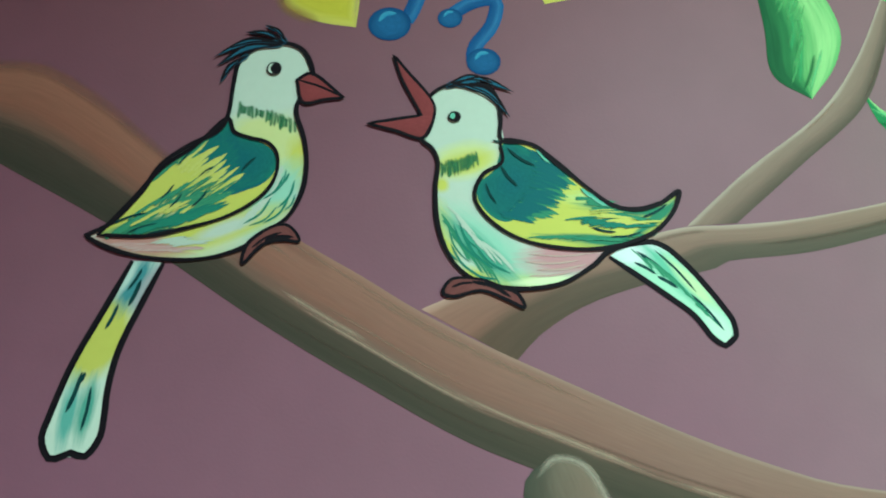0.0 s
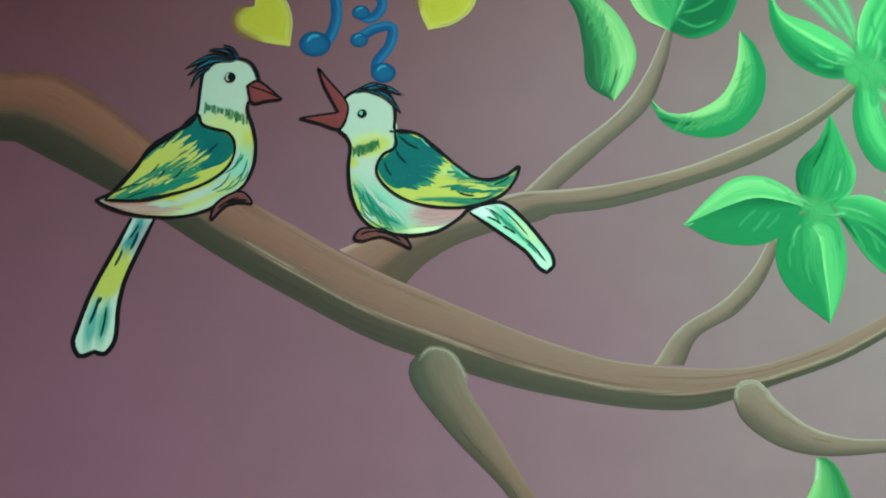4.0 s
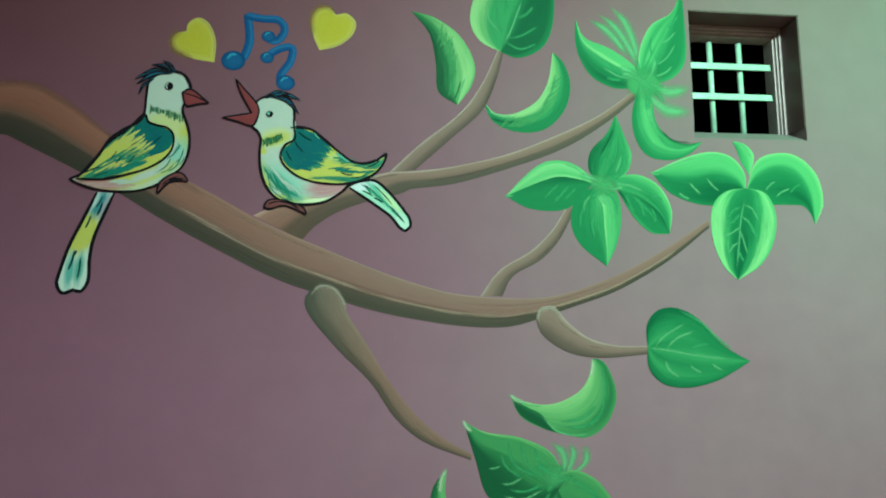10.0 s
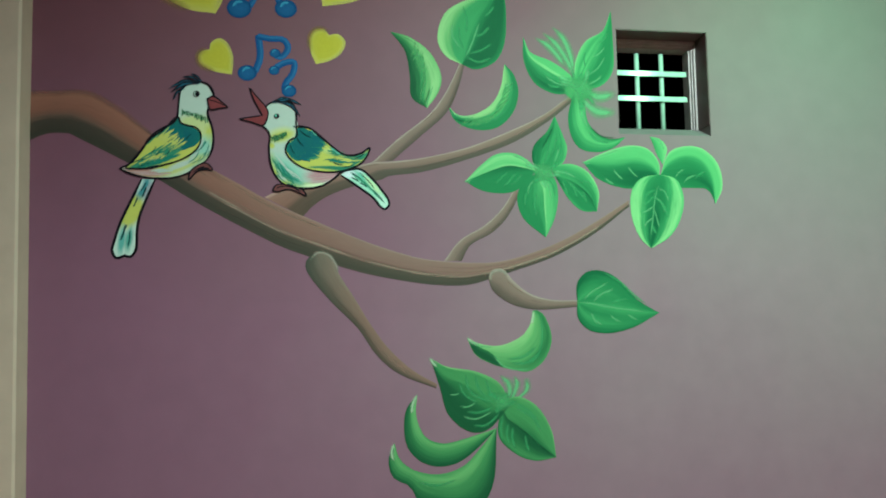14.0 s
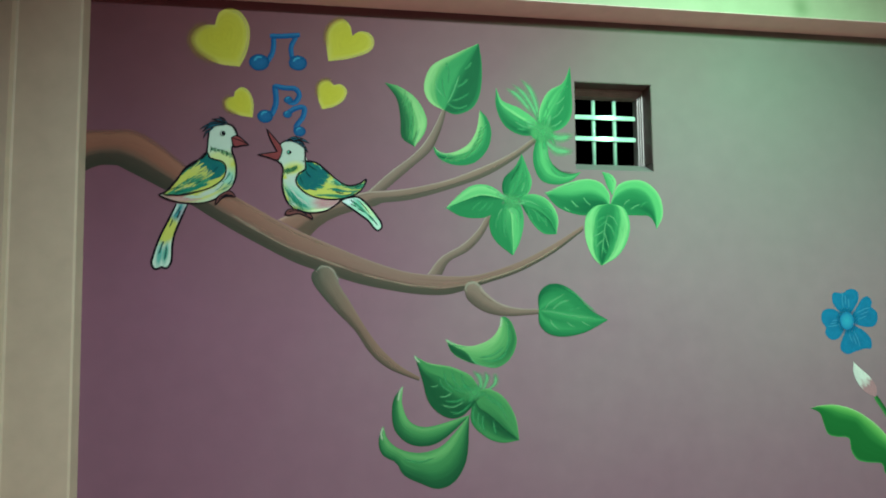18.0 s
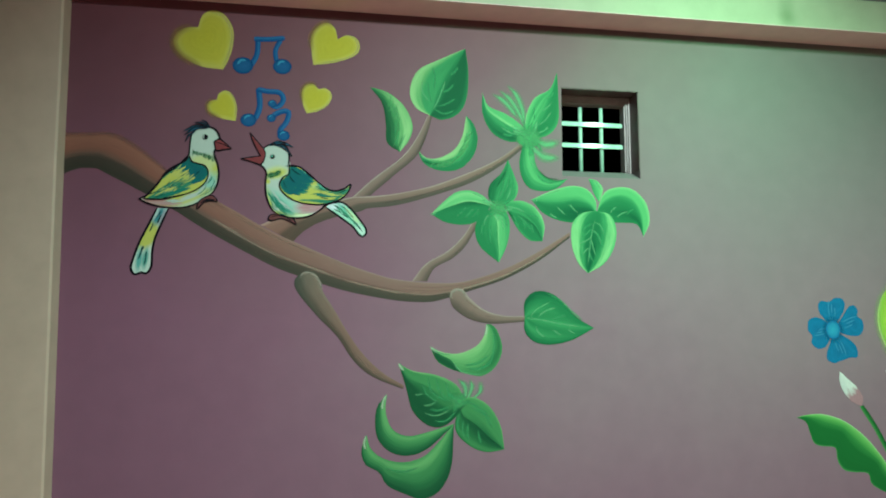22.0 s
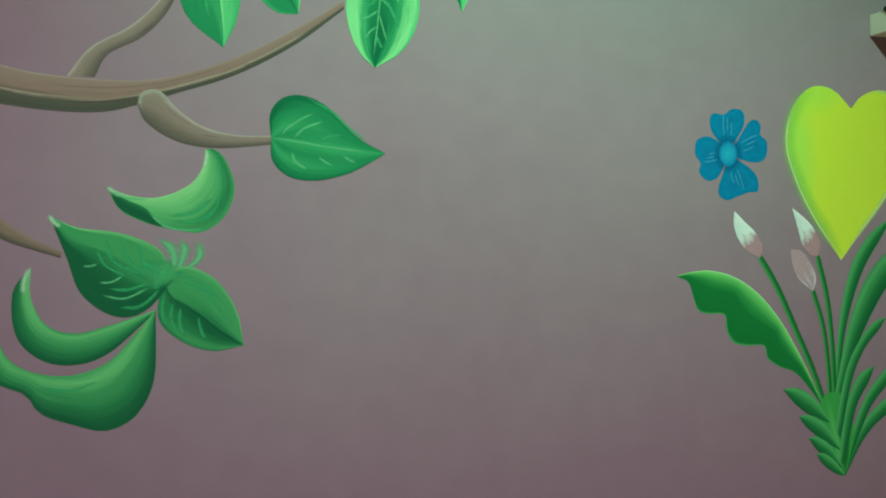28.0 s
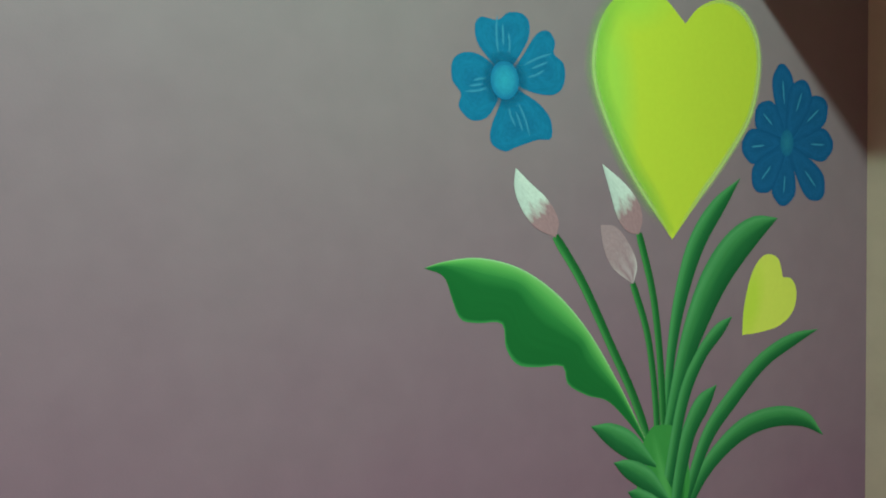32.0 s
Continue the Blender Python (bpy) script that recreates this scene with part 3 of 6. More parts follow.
def window():
    """Small barred opening: plastered reveal with shade-coloured strips, grey grooved frame, sloping sill, white iron
    bars, night behind.
    """
    x0, x1, z0, z1 = WIN
    w = thing("window_1", ((x0 + x1) / 2, 0.0, z0))
    off = Matrix.Translation(w.location).inverted()

    def piece(name, bm, mat, label="", bevel=0.0):
        bmesh.ops.transform(bm, matrix=off, verts=bm.verts[:])
        return part(name, bm, mat, w, label, bevel)

    for inset, y, thick in ((0.003, 0.104, 0.014), (0.017, 0.112, 0.010), (0.027, 0.120, 0.012)):
        piece("frame_head", box(x0 + 0.001, x1 - inset, y, y + 0.06, z1 - inset - thick, z1 - inset), ALU, "grey grooved frame strip", 0.0015)
        piece("frame_side", box(x1 - 0.8 * inset - thick * 0.6, x1 - 0.8 * inset, y, y + 0.06, z0 + 0.03, z1 - inset - thick), ALU, "grey grooved frame strip", 0.0015)
    piece("frame_left", box(x0 + 0.001, x0 + 0.03, 0.112, 0.17, z0 + 0.03, z1 - 0.045), ALU, "grey grooved frame strip", 0.0015)
    sill = bmesh.new()
    ring = [(0.004, z0 - 0.02), (0.004, z0 + 0.001), (0.105, z0 + 0.052), (0.184, z0 + 0.052), (0.184, z0 - 0.02)]
    ends = [[sill.verts.new((x, y, z)) for y, z in ring] for x in (x0 + 0.001, x1 - 0.001)]
    for i in range(5):
        sill.faces.new((ends[0][i], ends[0][(i + 1) % 5], ends[1][(i + 1) % 5], ends[1][i]))
    sill.faces.new(ends[0])
    sill.faces.new(ends[1][::-1])
    piece("sill", sill, SILL, "sloping grey plastered sill")
    # Thin strips darken head and sides of the opening, as shade would.
    piece("reveal_shade", box(x0 + 0.004, x1 - 0.004, 0.003, 0.104, z1 - 0.003, z1 + 0.001), REVEAL_SHADE, "thin dark strip giving the reveal its shade")
    piece("reveal_shade", box(x1 - 0.003, x1 + 0.001, 0.003, 0.104, z0 + 0.05, z1 - 0.004), REVEAL_SHADE, "thin dark strip giving the reveal its shade")
    piece("reveal_shade", box(x0 - 0.001, x0 + 0.003, 0.003, 0.104, z0 + 0.05, z1 - 0.004), REVEAL_SHADE, "thin dark strip giving the reveal its shade")
    for bx in (-0.265, -0.148):
        piece("upright_bar", round_bar((bx, 0.152, z0 + 0.045), (bx, 0.152, z1 - 0.05), 0.0105), BAR, "white painted iron bar")
    for bz, lean in ((2.641, 0.058), (2.524, 0.105)):
        bar = box(x0 + 0.002, x1 - 0.035, 0.131, 0.139, bz - 0.0120, bz + 0.0120)
        for v in bar.verts:
            v.co.y += lean * (v.co.z - bz)
        piece("cross_bar", bar, BAR, "white painted flat iron bar", 0.002)
    return tagged(w, "small barred window deep in the painted wall", "window", kind="structure")


window()
tagged(part("night_backdrop", box(-2.6, 2.2, 1.6, 1.62, 0.8, 4.4), DARK), "black night outside the window", "backdrop", kind="structure")


def loft_slab():
    """Concrete loft shelf across the corner, whitewashed."""
    bm = box(1.735, X1, -1.5, 0.0, 2.018, 2.104)
    return tagged(part("loft_shelf", bm, SHELF, bevel=0.006), "off-white painted concrete shelf set into the wall corner", "shelf", kind="structure")


loft_slab()


def draped_cloth():
    """A dark crumpled cloth that hangs over the shelf's end."""
    bm = bmesh.new()
    rows = []
    for i in range(25):
        s = i / 24
        y = -0.070 - 0.505 * s
        low = 2.046 + 0.012 * noise.noise((s * 13, 1.3, 0)) - 0.014 * s
        high = 2.110 + 0.005 * noise.noise((s * 7, 4.1, 0))
        if s < 0.12:
            low = high - 0.006 - (high - low) * s / 0.12
        row = []
        for j in range(7):
            u = j / 6
            out = 0.004 + 0.010 * abs(noise.noise((s * 12, u * 4, 2.2)))
            row.append(bm.verts.new((1.735 - out, y, high + (low - high) * u)))
        rows.append([bm.verts.new((1.80, y, high + 0.004)), bm.verts.new((1.735, y, high + 0.008))] + row)
    for a, b in zip(rows, rows[1:]):
        for j in range(8):
            bm.faces.new((a[j], b[j], b[j + 1], a[j + 1]))
    ob = part("draped_cloth", bm, CLOTH)
    ob.modifiers.new("thick", "SOLIDIFY").thickness = 0.003
    return tagged(ob, "dark green crumpled cloth hanging over the shelf end", "cloth")


draped_cloth()


def pendant(place, label, size=1.0):
    """A bulb under an enamel shade on a cord; the fixture is added, out of view."""
    f = thing("pendant_lamp", place)
    bm = bmesh.new()
    rings = []
    for r, z in ((0.17, 0.105), (0.165, 0.12), (0.11, 0.15), (0.05, 0.175), (0.02, 0.19)):
        rings.append([bm.verts.new((size * r * math.cos(a), size * r * math.sin(a), z)) for a in (2 * math.pi * k / 28 for k in range(28))])
    for a, b in zip(rings, rings[1:]):
        for k in range(28):
            bm.faces.new((a[k], a[(k + 1) % 28], b[(k + 1) % 28], b[k]))
    bm.faces.new(rings[-1])
    shade = part("shade", bm, METAL, f, "white enamel shade")
    shade.modifiers.new("thick", "SOLIDIFY").thickness = 0.003
    part("cord", round_bar((0, 0, 0.19), (0, 0, CEIL_Z - place[2]), 0.005), DARK, f, "thin black cord")
    return tagged(f, label, "lamp", "pendant lamps")


pendant(LAMP, "small white enamel pendant lamp hanging near the window wall", 0.12)
# Fixture made up for the added back lamp.
pendant(FILL_LAMP, "white enamel pendant lamp added out of view for the fill light")

# ---- the mural ----
L1, L2, L3, L4, L5, L6 = (0.0012 + 0.0008 * k for k in range(6))


branch = thing("painted_branch", (0, 0, 0))
tagged(branch, "brown painted tree branch with forks and drooping twigs", "painted branch")


def limb(name, side_a, side_b, depth, mat, label, n=40, grain=0, seed=1, ridge=0):
    """A painted limb with pale and dark brush lines drawn along it."""
    ob = Film().between(side_a, side_b, depth, mat, n, 10).make(name, branch, label)
    a, b = resample(smooth(side_a), 60), resample(smooth(side_b), 60)
    rng = random.Random(seed)
    for k in range(grain):
        u = rng.randrange(12, 46)
        e = min(58, u + rng.randrange(6, 16))
        v, drift = rng.uniform(0.06, 0.94), rng.uniform(-0.05, 0.05)
        pale = v < 0.55 and rng.random() < 0.6
        pts = [a[i].lerp(b[i], min(0.97, max(0.03, v + drift * (i - u) / 10))) for i in range(u, e + 1, 2)]
        Film().stroke(pts, rng.uniform(0.005, 0.010), depth + 0.0012, GRAIN_PALE if pale else GRAIN_DARK, 16, (0.05, 0.05)).make("grain_stroke", ob)
    for k in range(ridge):
        u = 14 + int(40 * k / ridge) + rng.randrange(0, 4)
        e, v = min(58, u + rng.randrange(5, 11)), rng.uniform(0.58, 0.66)
        pts = [a[i].lerp(b[i], v) for i in range(u, e + 1, 2)]
        Film().stroke(pts, rng.uniform(0.008, 0.014), depth + 0.0014, RIDGE, 16, (0.05, 0.05)).make("ridge_stroke", ob)
    return ob


limb("limb", [(-1.905, 2.036), (-1.829, 2.07), (-1.712, 2.112), (-1.583, 2.153), (-1.48, 2.182), (-1.397, 2.188), (-1.263, 2.206), (-1.078, 2.253), (-0.885, 2.332), (-0.746, 2.403), (-0.622, 2.495)], [(-1.753, 1.958), (-1.712, 2.003), (-1.64, 2.05), (-1.54, 2.087), (-1.439, 2.112), (-1.408, 2.128), (-1.264, 2.148), (-1.079, 2.203), (-0.888, 2.276), (-0.728, 2.375), (-0.603, 2.478)], L1, FORK, "brown forked limb", 46, 4, 2)
limb("limb", [(-2.792, 2.45), (-2.696, 2.453), (-2.58, 2.458), (-2.468, 2.397), (-2.362, 2.311), (-2.228, 2.219), (-2.097, 2.139), (-2.002, 2.087), (-1.91, 2.034), (-1.801, 1.981), (-1.678, 1.929), (-1.507, 1.859), (-1.36, 1.81), (-1.255, 1.785), (-1.076, 1.771), (-0.929, 1.78), (-0.738, 1.84), (-0.558, 1.931), (-0.388, 2.036)], [(-2.789, 2.248), (-2.721, 2.278), (-2.63, 2.277), (-2.617, 2.264), (-2.514, 2.212), (-2.413, 2.159), (-2.304, 2.098), (-2.197, 2.031), (-2.094, 1.971), (-1.993, 1.917), (-1.851, 1.844), (-1.748, 1.804), (-1.534, 1.736), (-1.362, 1.7), (-1.222, 1.681), (-1.097, 1.679), (-1.006, 1.7), (-0.893, 1.737), (-0.721, 1.796), (-0.541, 1.894), (-0.386, 2.01)], L2, BARK, "thick brown main limb with dark underside", 70, 14, 3, 9)
limb("twig", [(-1.475, 2.184), (-1.37, 2.283), (-1.241, 2.388), (-1.164, 2.494), (-1.109, 2.611)], [(-1.393, 2.191), (-1.279, 2.294), (-1.166, 2.399), (-1.116, 2.505), (-1.087, 2.612)], L2, TWIG, "thin brown twig", 30, 2, 4)
limb("twig", [(-1.184, 1.779), (-1.118, 1.863), (-1.015, 1.925), (-0.938, 1.997), (-0.887, 2.075)], [(-1.112, 1.778), (-1.073, 1.845), (-0.979, 1.898), (-0.911, 1.97), (-0.859, 2.066)], L1, TWIG, "thin brown twig", 30, 2, 5)
limb("twig", [(-1.695, 1.819), (-1.636, 1.8), (-1.611, 1.729), (-1.552, 1.636), (-1.485, 1.526), (-1.41, 1.425), (-1.317, 1.34), (-1.219, 1.282)], [(-1.695, 1.819), (-1.74, 1.781), (-1.728, 1.722), (-1.636, 1.612), (-1.536, 1.511), (-1.461, 1.402), (-1.369, 1.325), (-1.224, 1.266)], L5, WARM_TWIG, "long drooping brown twig", 40, 4, 6)
Film().stroke([(-1.722, 1.785), (-1.697, 1.812), (-1.655, 1.806), (-1.622, 1.765), (-1.612, 1.725)], 0.016, L6 + 0.0006, KNOB_PALE, 24, (0.3, 0.2)).make("knob_stroke", branch, "pale brushed rim of a twig end")
limb("twig", [(-1.002, 1.704), (-0.986, 1.74), (-0.939, 1.743), (-0.895, 1.693), (-0.824, 1.64), (-0.731, 1.615), (-0.627, 1.613)], [(-1.002, 1.704), (-0.98, 1.651), (-0.9, 1.597), (-0.79, 1.576), (-0.629, 1.586)], L5, TWIG, "short round-ended brown twig", 30, 2, 7)
Film().stroke([(-0.992, 1.690), (-0.992, 1.722), (-0.968, 1.738), (-0.940, 1.734), (-0.915, 1.708)], 0.016, L6 + 0.0006, KNOB_PALE, 24, (0.3, 0.2)).make("knob_stroke", branch, "pale brushed rim of a twig end")


# soft brushed greens of the single leaves
PALE_G, LIGHT_G, SOFT_G, MID_G, DARK_G = (0.182, 0.465, 0.192), (0.086, 0.358, 0.134), (0.040, 0.245, 0.092), (0.019, 0.168, 0.064), (0.009, 0.098, 0.041)
GREENS = {"P": PALE_G, "L": LIGHT_G, "S": SOFT_G, "M": MID_G, "D": DARK_G,
          "Y": (0.228, 0.458, 0.192), "G": (0.112, 0.328, 0.122), "O": (0.050, 0.218, 0.079), "K": (0.024, 0.138, 0.053), "B": (0.012, 0.077, 0.034)}


def greens(text):
    """Stops from a short text: 'P0 L22 S45' is pale at 0, light at 0.22 and soft green at 0.45."""
    return [(int(w[1:]) / 100, GREENS[w[0]]) for w in text.split()]


def leaf_paint(tip, base=None, turn=(0.1, 0.6), streak=0.14, lay=(2.0, 9.0)):
    """Greens brushed across a leaf (UV y), one set of stops near its tip and one near its base, broken by long hair streaks."""
    m, nodes, links, bsdf = material("leaf_paint")
    uv = nodes.new("ShaderNodeTexCoord").outputs["UV"]
    split = nodes.new("ShaderNodeSeparateXYZ")
    links.new(uv, split.inputs[0])
    shift = nodes.new("ShaderNodeVectorMath")
    shift.operation = "ADD"
    links.new(uv, shift.inputs[0])
    links.new(nodes.new("ShaderNodeObjectInfo").outputs["Random"], shift.inputs[1])
    hairs = noise_node(nodes, links, shift.outputs[0], 1.0, 5.0, (lay[0], lay[1], 1), 0.62)
    wob = math_node(nodes, links, "MULTIPLY", math_node(nodes, links, "SUBTRACT", hairs, 0.5), 4.4 * streak)
    v = math_node(nodes, links, "ADD", split.outputs[1], wob)
    c = ramp(nodes, links, v, greens(tip))
    if base:
        along = ramp(nodes, links, math_node(nodes, links, "ADD", split.outputs[0], wob), [(turn[0], (0, 0, 0)), (turn[1], (1, 1, 1))])
        c = mix(nodes, links, along, c, ramp(nodes, links, v, greens(base)))
    fine = noise_node(nodes, links, shift.outputs[0], 1.0, 3.0, (lay[0] * 3, lay[1] * 4, 1))
    tone = ramp(nodes, links, fine, [(0.3, (0.91, 0.91, 0.91)), (0.7, (1.08, 1.08, 1.08))])
    links.new(mix(nodes, links, 1.0, c, tone, "MULTIPLY"), bsdf.inputs["Base Color"])
    bsdf.inputs["Roughness"].default_value = 0.42
    bsdf.inputs["Specular IOR Level"].default_value = 0.012
    return m


def fringe(f, path, way, count, length, width, mat, seed, depth=None, turn=0.11):
    """Ragged brush tips laid across the edge between two colours."""
    rng = random.Random(seed)
    run, w = resample(smooth(path), 60), Vector(way).normalized()
    for k in range(count):
        p = run[min(60, int(60 * (k + rng.random()) / count))]
        d = Matrix.Rotation(rng.uniform(-turn, turn), 2) @ w * length * rng.uniform(0.5, 1.3)
        f.stroke([p - d * 0.6, p + Vector((-d.y, d.x)) * 0.05, p + d], width * rng.uniform(0.6, 1.3), depth or L5, mat, 8, (0.5, 0.03))


VEIN_PALE = airbrush("pale_vein_stroke", (0.130, 0.455, 0.205), 0.75)
TIP_PALE = airbrush("pale_tip_stroke", (0.38, 0.54, 0.36), 0.80)
VEIN_SOFT = airbrush("soft_vein_stroke", (0.050, 0.33, 0.130), 0.75)
VEIN_DARK = airbrush("dark_vein_stroke", (0.008, 0.100, 0.042), 0.65)


def leaf(side_a, side_b, depth, paint, label, mid=None, paint_b=None, pale=(), soft=(), dark=(), tips=(), width=0.0100):
    """A painted leaf: one body, or two halves that meet at a midrib, with veins laid on as soft tapering strokes."""
    f = Film()
    if mid:
        f.between(side_a, mid, depth, paint, 30, 7)
        f.between(mid, side_b, depth, paint_b, 30, 7)
    else:
        f.between(side_a, side_b, depth, paint, 30, 10)
    body = f.make("painted_leaf")
    tagged(body, label, "painted leaf", "mural leaves")
    rng = random.Random(len(side_a) * 31 + int(abs(side_a[0][0]) * 1000))
    for runs, mat, wide in ((dark, VEIN_DARK, 1.0), (soft, VEIN_SOFT, 1.35), (pale, VEIN_PALE, 1.0), (tips, TIP_PALE, 1.7)):
        for run in runs:
            Film().stroke(run, width * wide * rng.uniform(0.8, 1.2), depth + 0.0012, mat, 14, (0.35, 0.12)).make("vein", body, "brushed vein stroke")
    return body


leaf([(-1.4, 2.737), (-1.317, 2.716), (-1.234, 2.653), (-1.188, 2.559), (-1.201, 2.483), (-1.249, 2.415)], [(-1.4, 2.737), (-1.34, 2.657), (-1.32, 2.554), (-1.313, 2.46), (-1.249, 2.415)], L1, leaf_paint("O0 O25 K45 K65 B100", "G0 Y20 G42 O56 K70 B95", (0.08, 0.32), 0.15), "curved bright green painted leaf with a light outer side",
     pale=([(-1.222, 2.51), (-1.24, 2.46), (-1.252, 2.425)], [(-1.289, 2.65), (-1.268, 2.62), (-1.262, 2.58)]), soft=([(-1.255, 2.55), (-1.26, 2.49), (-1.268, 2.44)], [(-1.275, 2.60), (-1.268, 2.55), (-1.278, 2.50)]), dark=([(-1.236, 2.50), (-1.248, 2.46), (-1.262, 2.43)], [(-1.262, 2.575), (-1.258, 2.54), (-1.268, 2.50)]))
leaf([(-0.92, 2.965), (-1.039, 2.906), (-1.162, 2.835), (-1.202, 2.722), (-1.17, 2.643), (-1.098, 2.606)], [(-0.92, 2.965), (-0.905, 2.844), (-0.914, 2.708), (-0.956, 2.624), (-1.038, 2.587), (-1.098, 2.606)], L3, leaf_paint("Y0 G12 S40 M100", "Y0 Y14 G26 S44 S85 M100", (0.1, 0.5), 0.08), "heart-shaped bright green painted leaf on a twig",
     mid=[(-0.92, 2.965), (-0.975, 2.875), (-1.021, 2.793), (-1.039, 2.742), (-1.065, 2.676), (-1.098, 2.608)], paint_b=leaf_paint("M0 D25 D80 M100", "M0 D20 D80 M100", streak=0.06),
     pale=([(-1.137, 2.783), (-1.139, 2.729), (-1.101, 2.674)], [(-1.021, 2.793), (-1.039, 2.742), (-1.065, 2.676), (-1.09, 2.63)]), soft=([(-1.083, 2.643), (-1.028, 2.619), (-0.967, 2.643)], [(-1.066, 2.655), (-1.018, 2.67), (-0.965, 2.705)], [(-1.039, 2.73), (-1.007, 2.744), (-0.977, 2.778)], [(-1.0, 2.82), (-0.975, 2.84), (-0.955, 2.87)], [(-1.109, 2.772), (-1.107, 2.723), (-1.09, 2.667)], [(-1.09, 2.86), (-1.075, 2.80), (-1.08, 2.74)]))
leaf([(-1.162, 2.431), (-1.12, 2.391), (-1.054, 2.392), (-0.977, 2.438), (-0.935, 2.512), (-0.917, 2.614)], [(-1.162, 2.431), (-1.13, 2.363), (-1.047, 2.328), (-0.952, 2.34), (-0.882, 2.408), (-0.858, 2.496), (-0.878, 2.572), (-0.917, 2.614)], L1, leaf_paint("Y0 Y12 M28 M100", "Y0 G32 S52 M74 M100", (0.2, 0.55), 0.15), "crescent bright green painted leaf with a pale inner edge",
     pale=([(-1.15, 2.40), (-1.11, 2.383), (-1.05, 2.378)], [(-0.912, 2.53), (-0.90, 2.515), (-0.896, 2.49)]), soft=([(-1.03, 2.375), (-0.97, 2.398), (-0.93, 2.45)], [(-1.0, 2.36), (-0.94, 2.392), (-0.905, 2.45)], [(-0.96, 2.42), (-0.925, 2.475), (-0.91, 2.54)]), dark=([(-1.14, 2.375), (-1.09, 2.362), (-1.03, 2.365)],))
leaf([(-0.833, 2.738), (-0.801, 2.67), (-0.714, 2.635), (-0.637, 2.583), (-0.6, 2.529)], [(-0.833, 2.738), (-0.833, 2.633), (-0.788, 2.537), (-0.702, 2.492), (-0.631, 2.5), (-0.6, 2.529)], L2, leaf_paint("L0 L55 P80 L100", "L0 L55 P78 S100", streak=0.12), "bright green painted leaf with a light upper half",
     mid=[(-0.833, 2.738), (-0.81, 2.654), (-0.758, 2.607), (-0.687, 2.565), (-0.6, 2.529)], paint_b=leaf_paint("L0 S12 M32 M100", "S0 S15 M35 D70 M100", streak=0.10),
     pale=([(-0.74, 2.567), (-0.689, 2.537), (-0.628, 2.527)],), soft=([(-0.73, 2.529), (-0.70, 2.522), (-0.674, 2.525)], [(-0.72, 2.575), (-0.67, 2.552), (-0.62, 2.535)]))
leaf([(-0.439, 2.869), (-0.48, 2.777), (-0.558, 2.727), (-0.605, 2.633), (-0.612, 2.515)], [(-0.439, 2.869), (-0.434, 2.749), (-0.436, 2.611), (-0.484, 2.539), (-0.56, 2.514), (-0.612, 2.515)], L2, leaf_paint("L0 S30 S100", "P0 L18 S50 L75 S100", streak=0.10), "pointed bright green painted leaf beside the window",
     mid=[(-0.439, 2.869), (-0.462, 2.79), (-0.503, 2.717), (-0.551, 2.632), (-0.588, 2.56), (-0.612, 2.515)], paint_b=leaf_paint("S0 M20 M100", "L0 S14 M32 M80 S100", streak=0.08),
     pale=([(-0.47, 2.706), (-0.497, 2.676), (-0.528, 2.658)], [(-0.473, 2.66), (-0.507, 2.609), (-0.55, 2.578)], [(-0.488, 2.581), (-0.515, 2.555), (-0.558, 2.537)]), soft=([(-0.561, 2.68), (-0.566, 2.65), (-0.56, 2.61)], [(-0.455, 2.77), (-0.475, 2.74), (-0.50, 2.72)]))
leaf([(-0.611, 2.515), (-0.573, 2.467), (-0.559, 2.38), (-0.522, 2.328), (-0.463, 2.301), (-0.392, 2.31)], [(-0.611, 2.515), (-0.643, 2.406), (-0.636, 2.32), (-0.596, 2.257), (-0.518, 2.242), (-0.446, 2.263), (-0.392, 2.31)], L3, leaf_paint("S0 L25 L45 S62 M85 M100", "D0 S28 L45 S65 M100", (0.3, 0.9), 0.12), "hooked bright green painted leaf below the window",
     pale=([(-0.59, 2.48), (-0.592, 2.42), (-0.574, 2.36)], [(-0.572, 2.455), (-0.576, 2.40), (-0.555, 2.345)]), soft=([(-0.555, 2.33), (-0.52, 2.295), (-0.46, 2.283)],), dark=([(-0.545, 2.35), (-0.50, 2.312), (-0.43, 2.305)],))
leaf([(-0.703, 2.397), (-0.672, 2.319), (-0.652, 2.252), (-0.68, 2.186), (-0.769, 2.152)], [(-0.703, 2.397), (-0.74, 2.327), (-0.796, 2.268), (-0.805, 2.202), (-0.769, 2.152)], L2, leaf_paint("S0 S40 M70 S100", "L0 S14 M36 S52 M70 D100", (0.1, 0.5), 0.16), "upright bright green painted leaf with pale strokes",
     pale=([(-0.69, 2.256), (-0.697, 2.225), (-0.712, 2.193)],), soft=([(-0.725, 2.30), (-0.732, 2.25), (-0.755, 2.19)], [(-0.70, 2.30), (-0.708, 2.26), (-0.728, 2.215)], [(-0.682, 2.28), (-0.676, 2.235), (-0.70, 2.19)], [(-0.67, 2.21), (-0.705, 2.178), (-0.76, 2.158)]), dark=([(-0.712, 2.35), (-0.735, 2.30), (-0.765, 2.25)],))
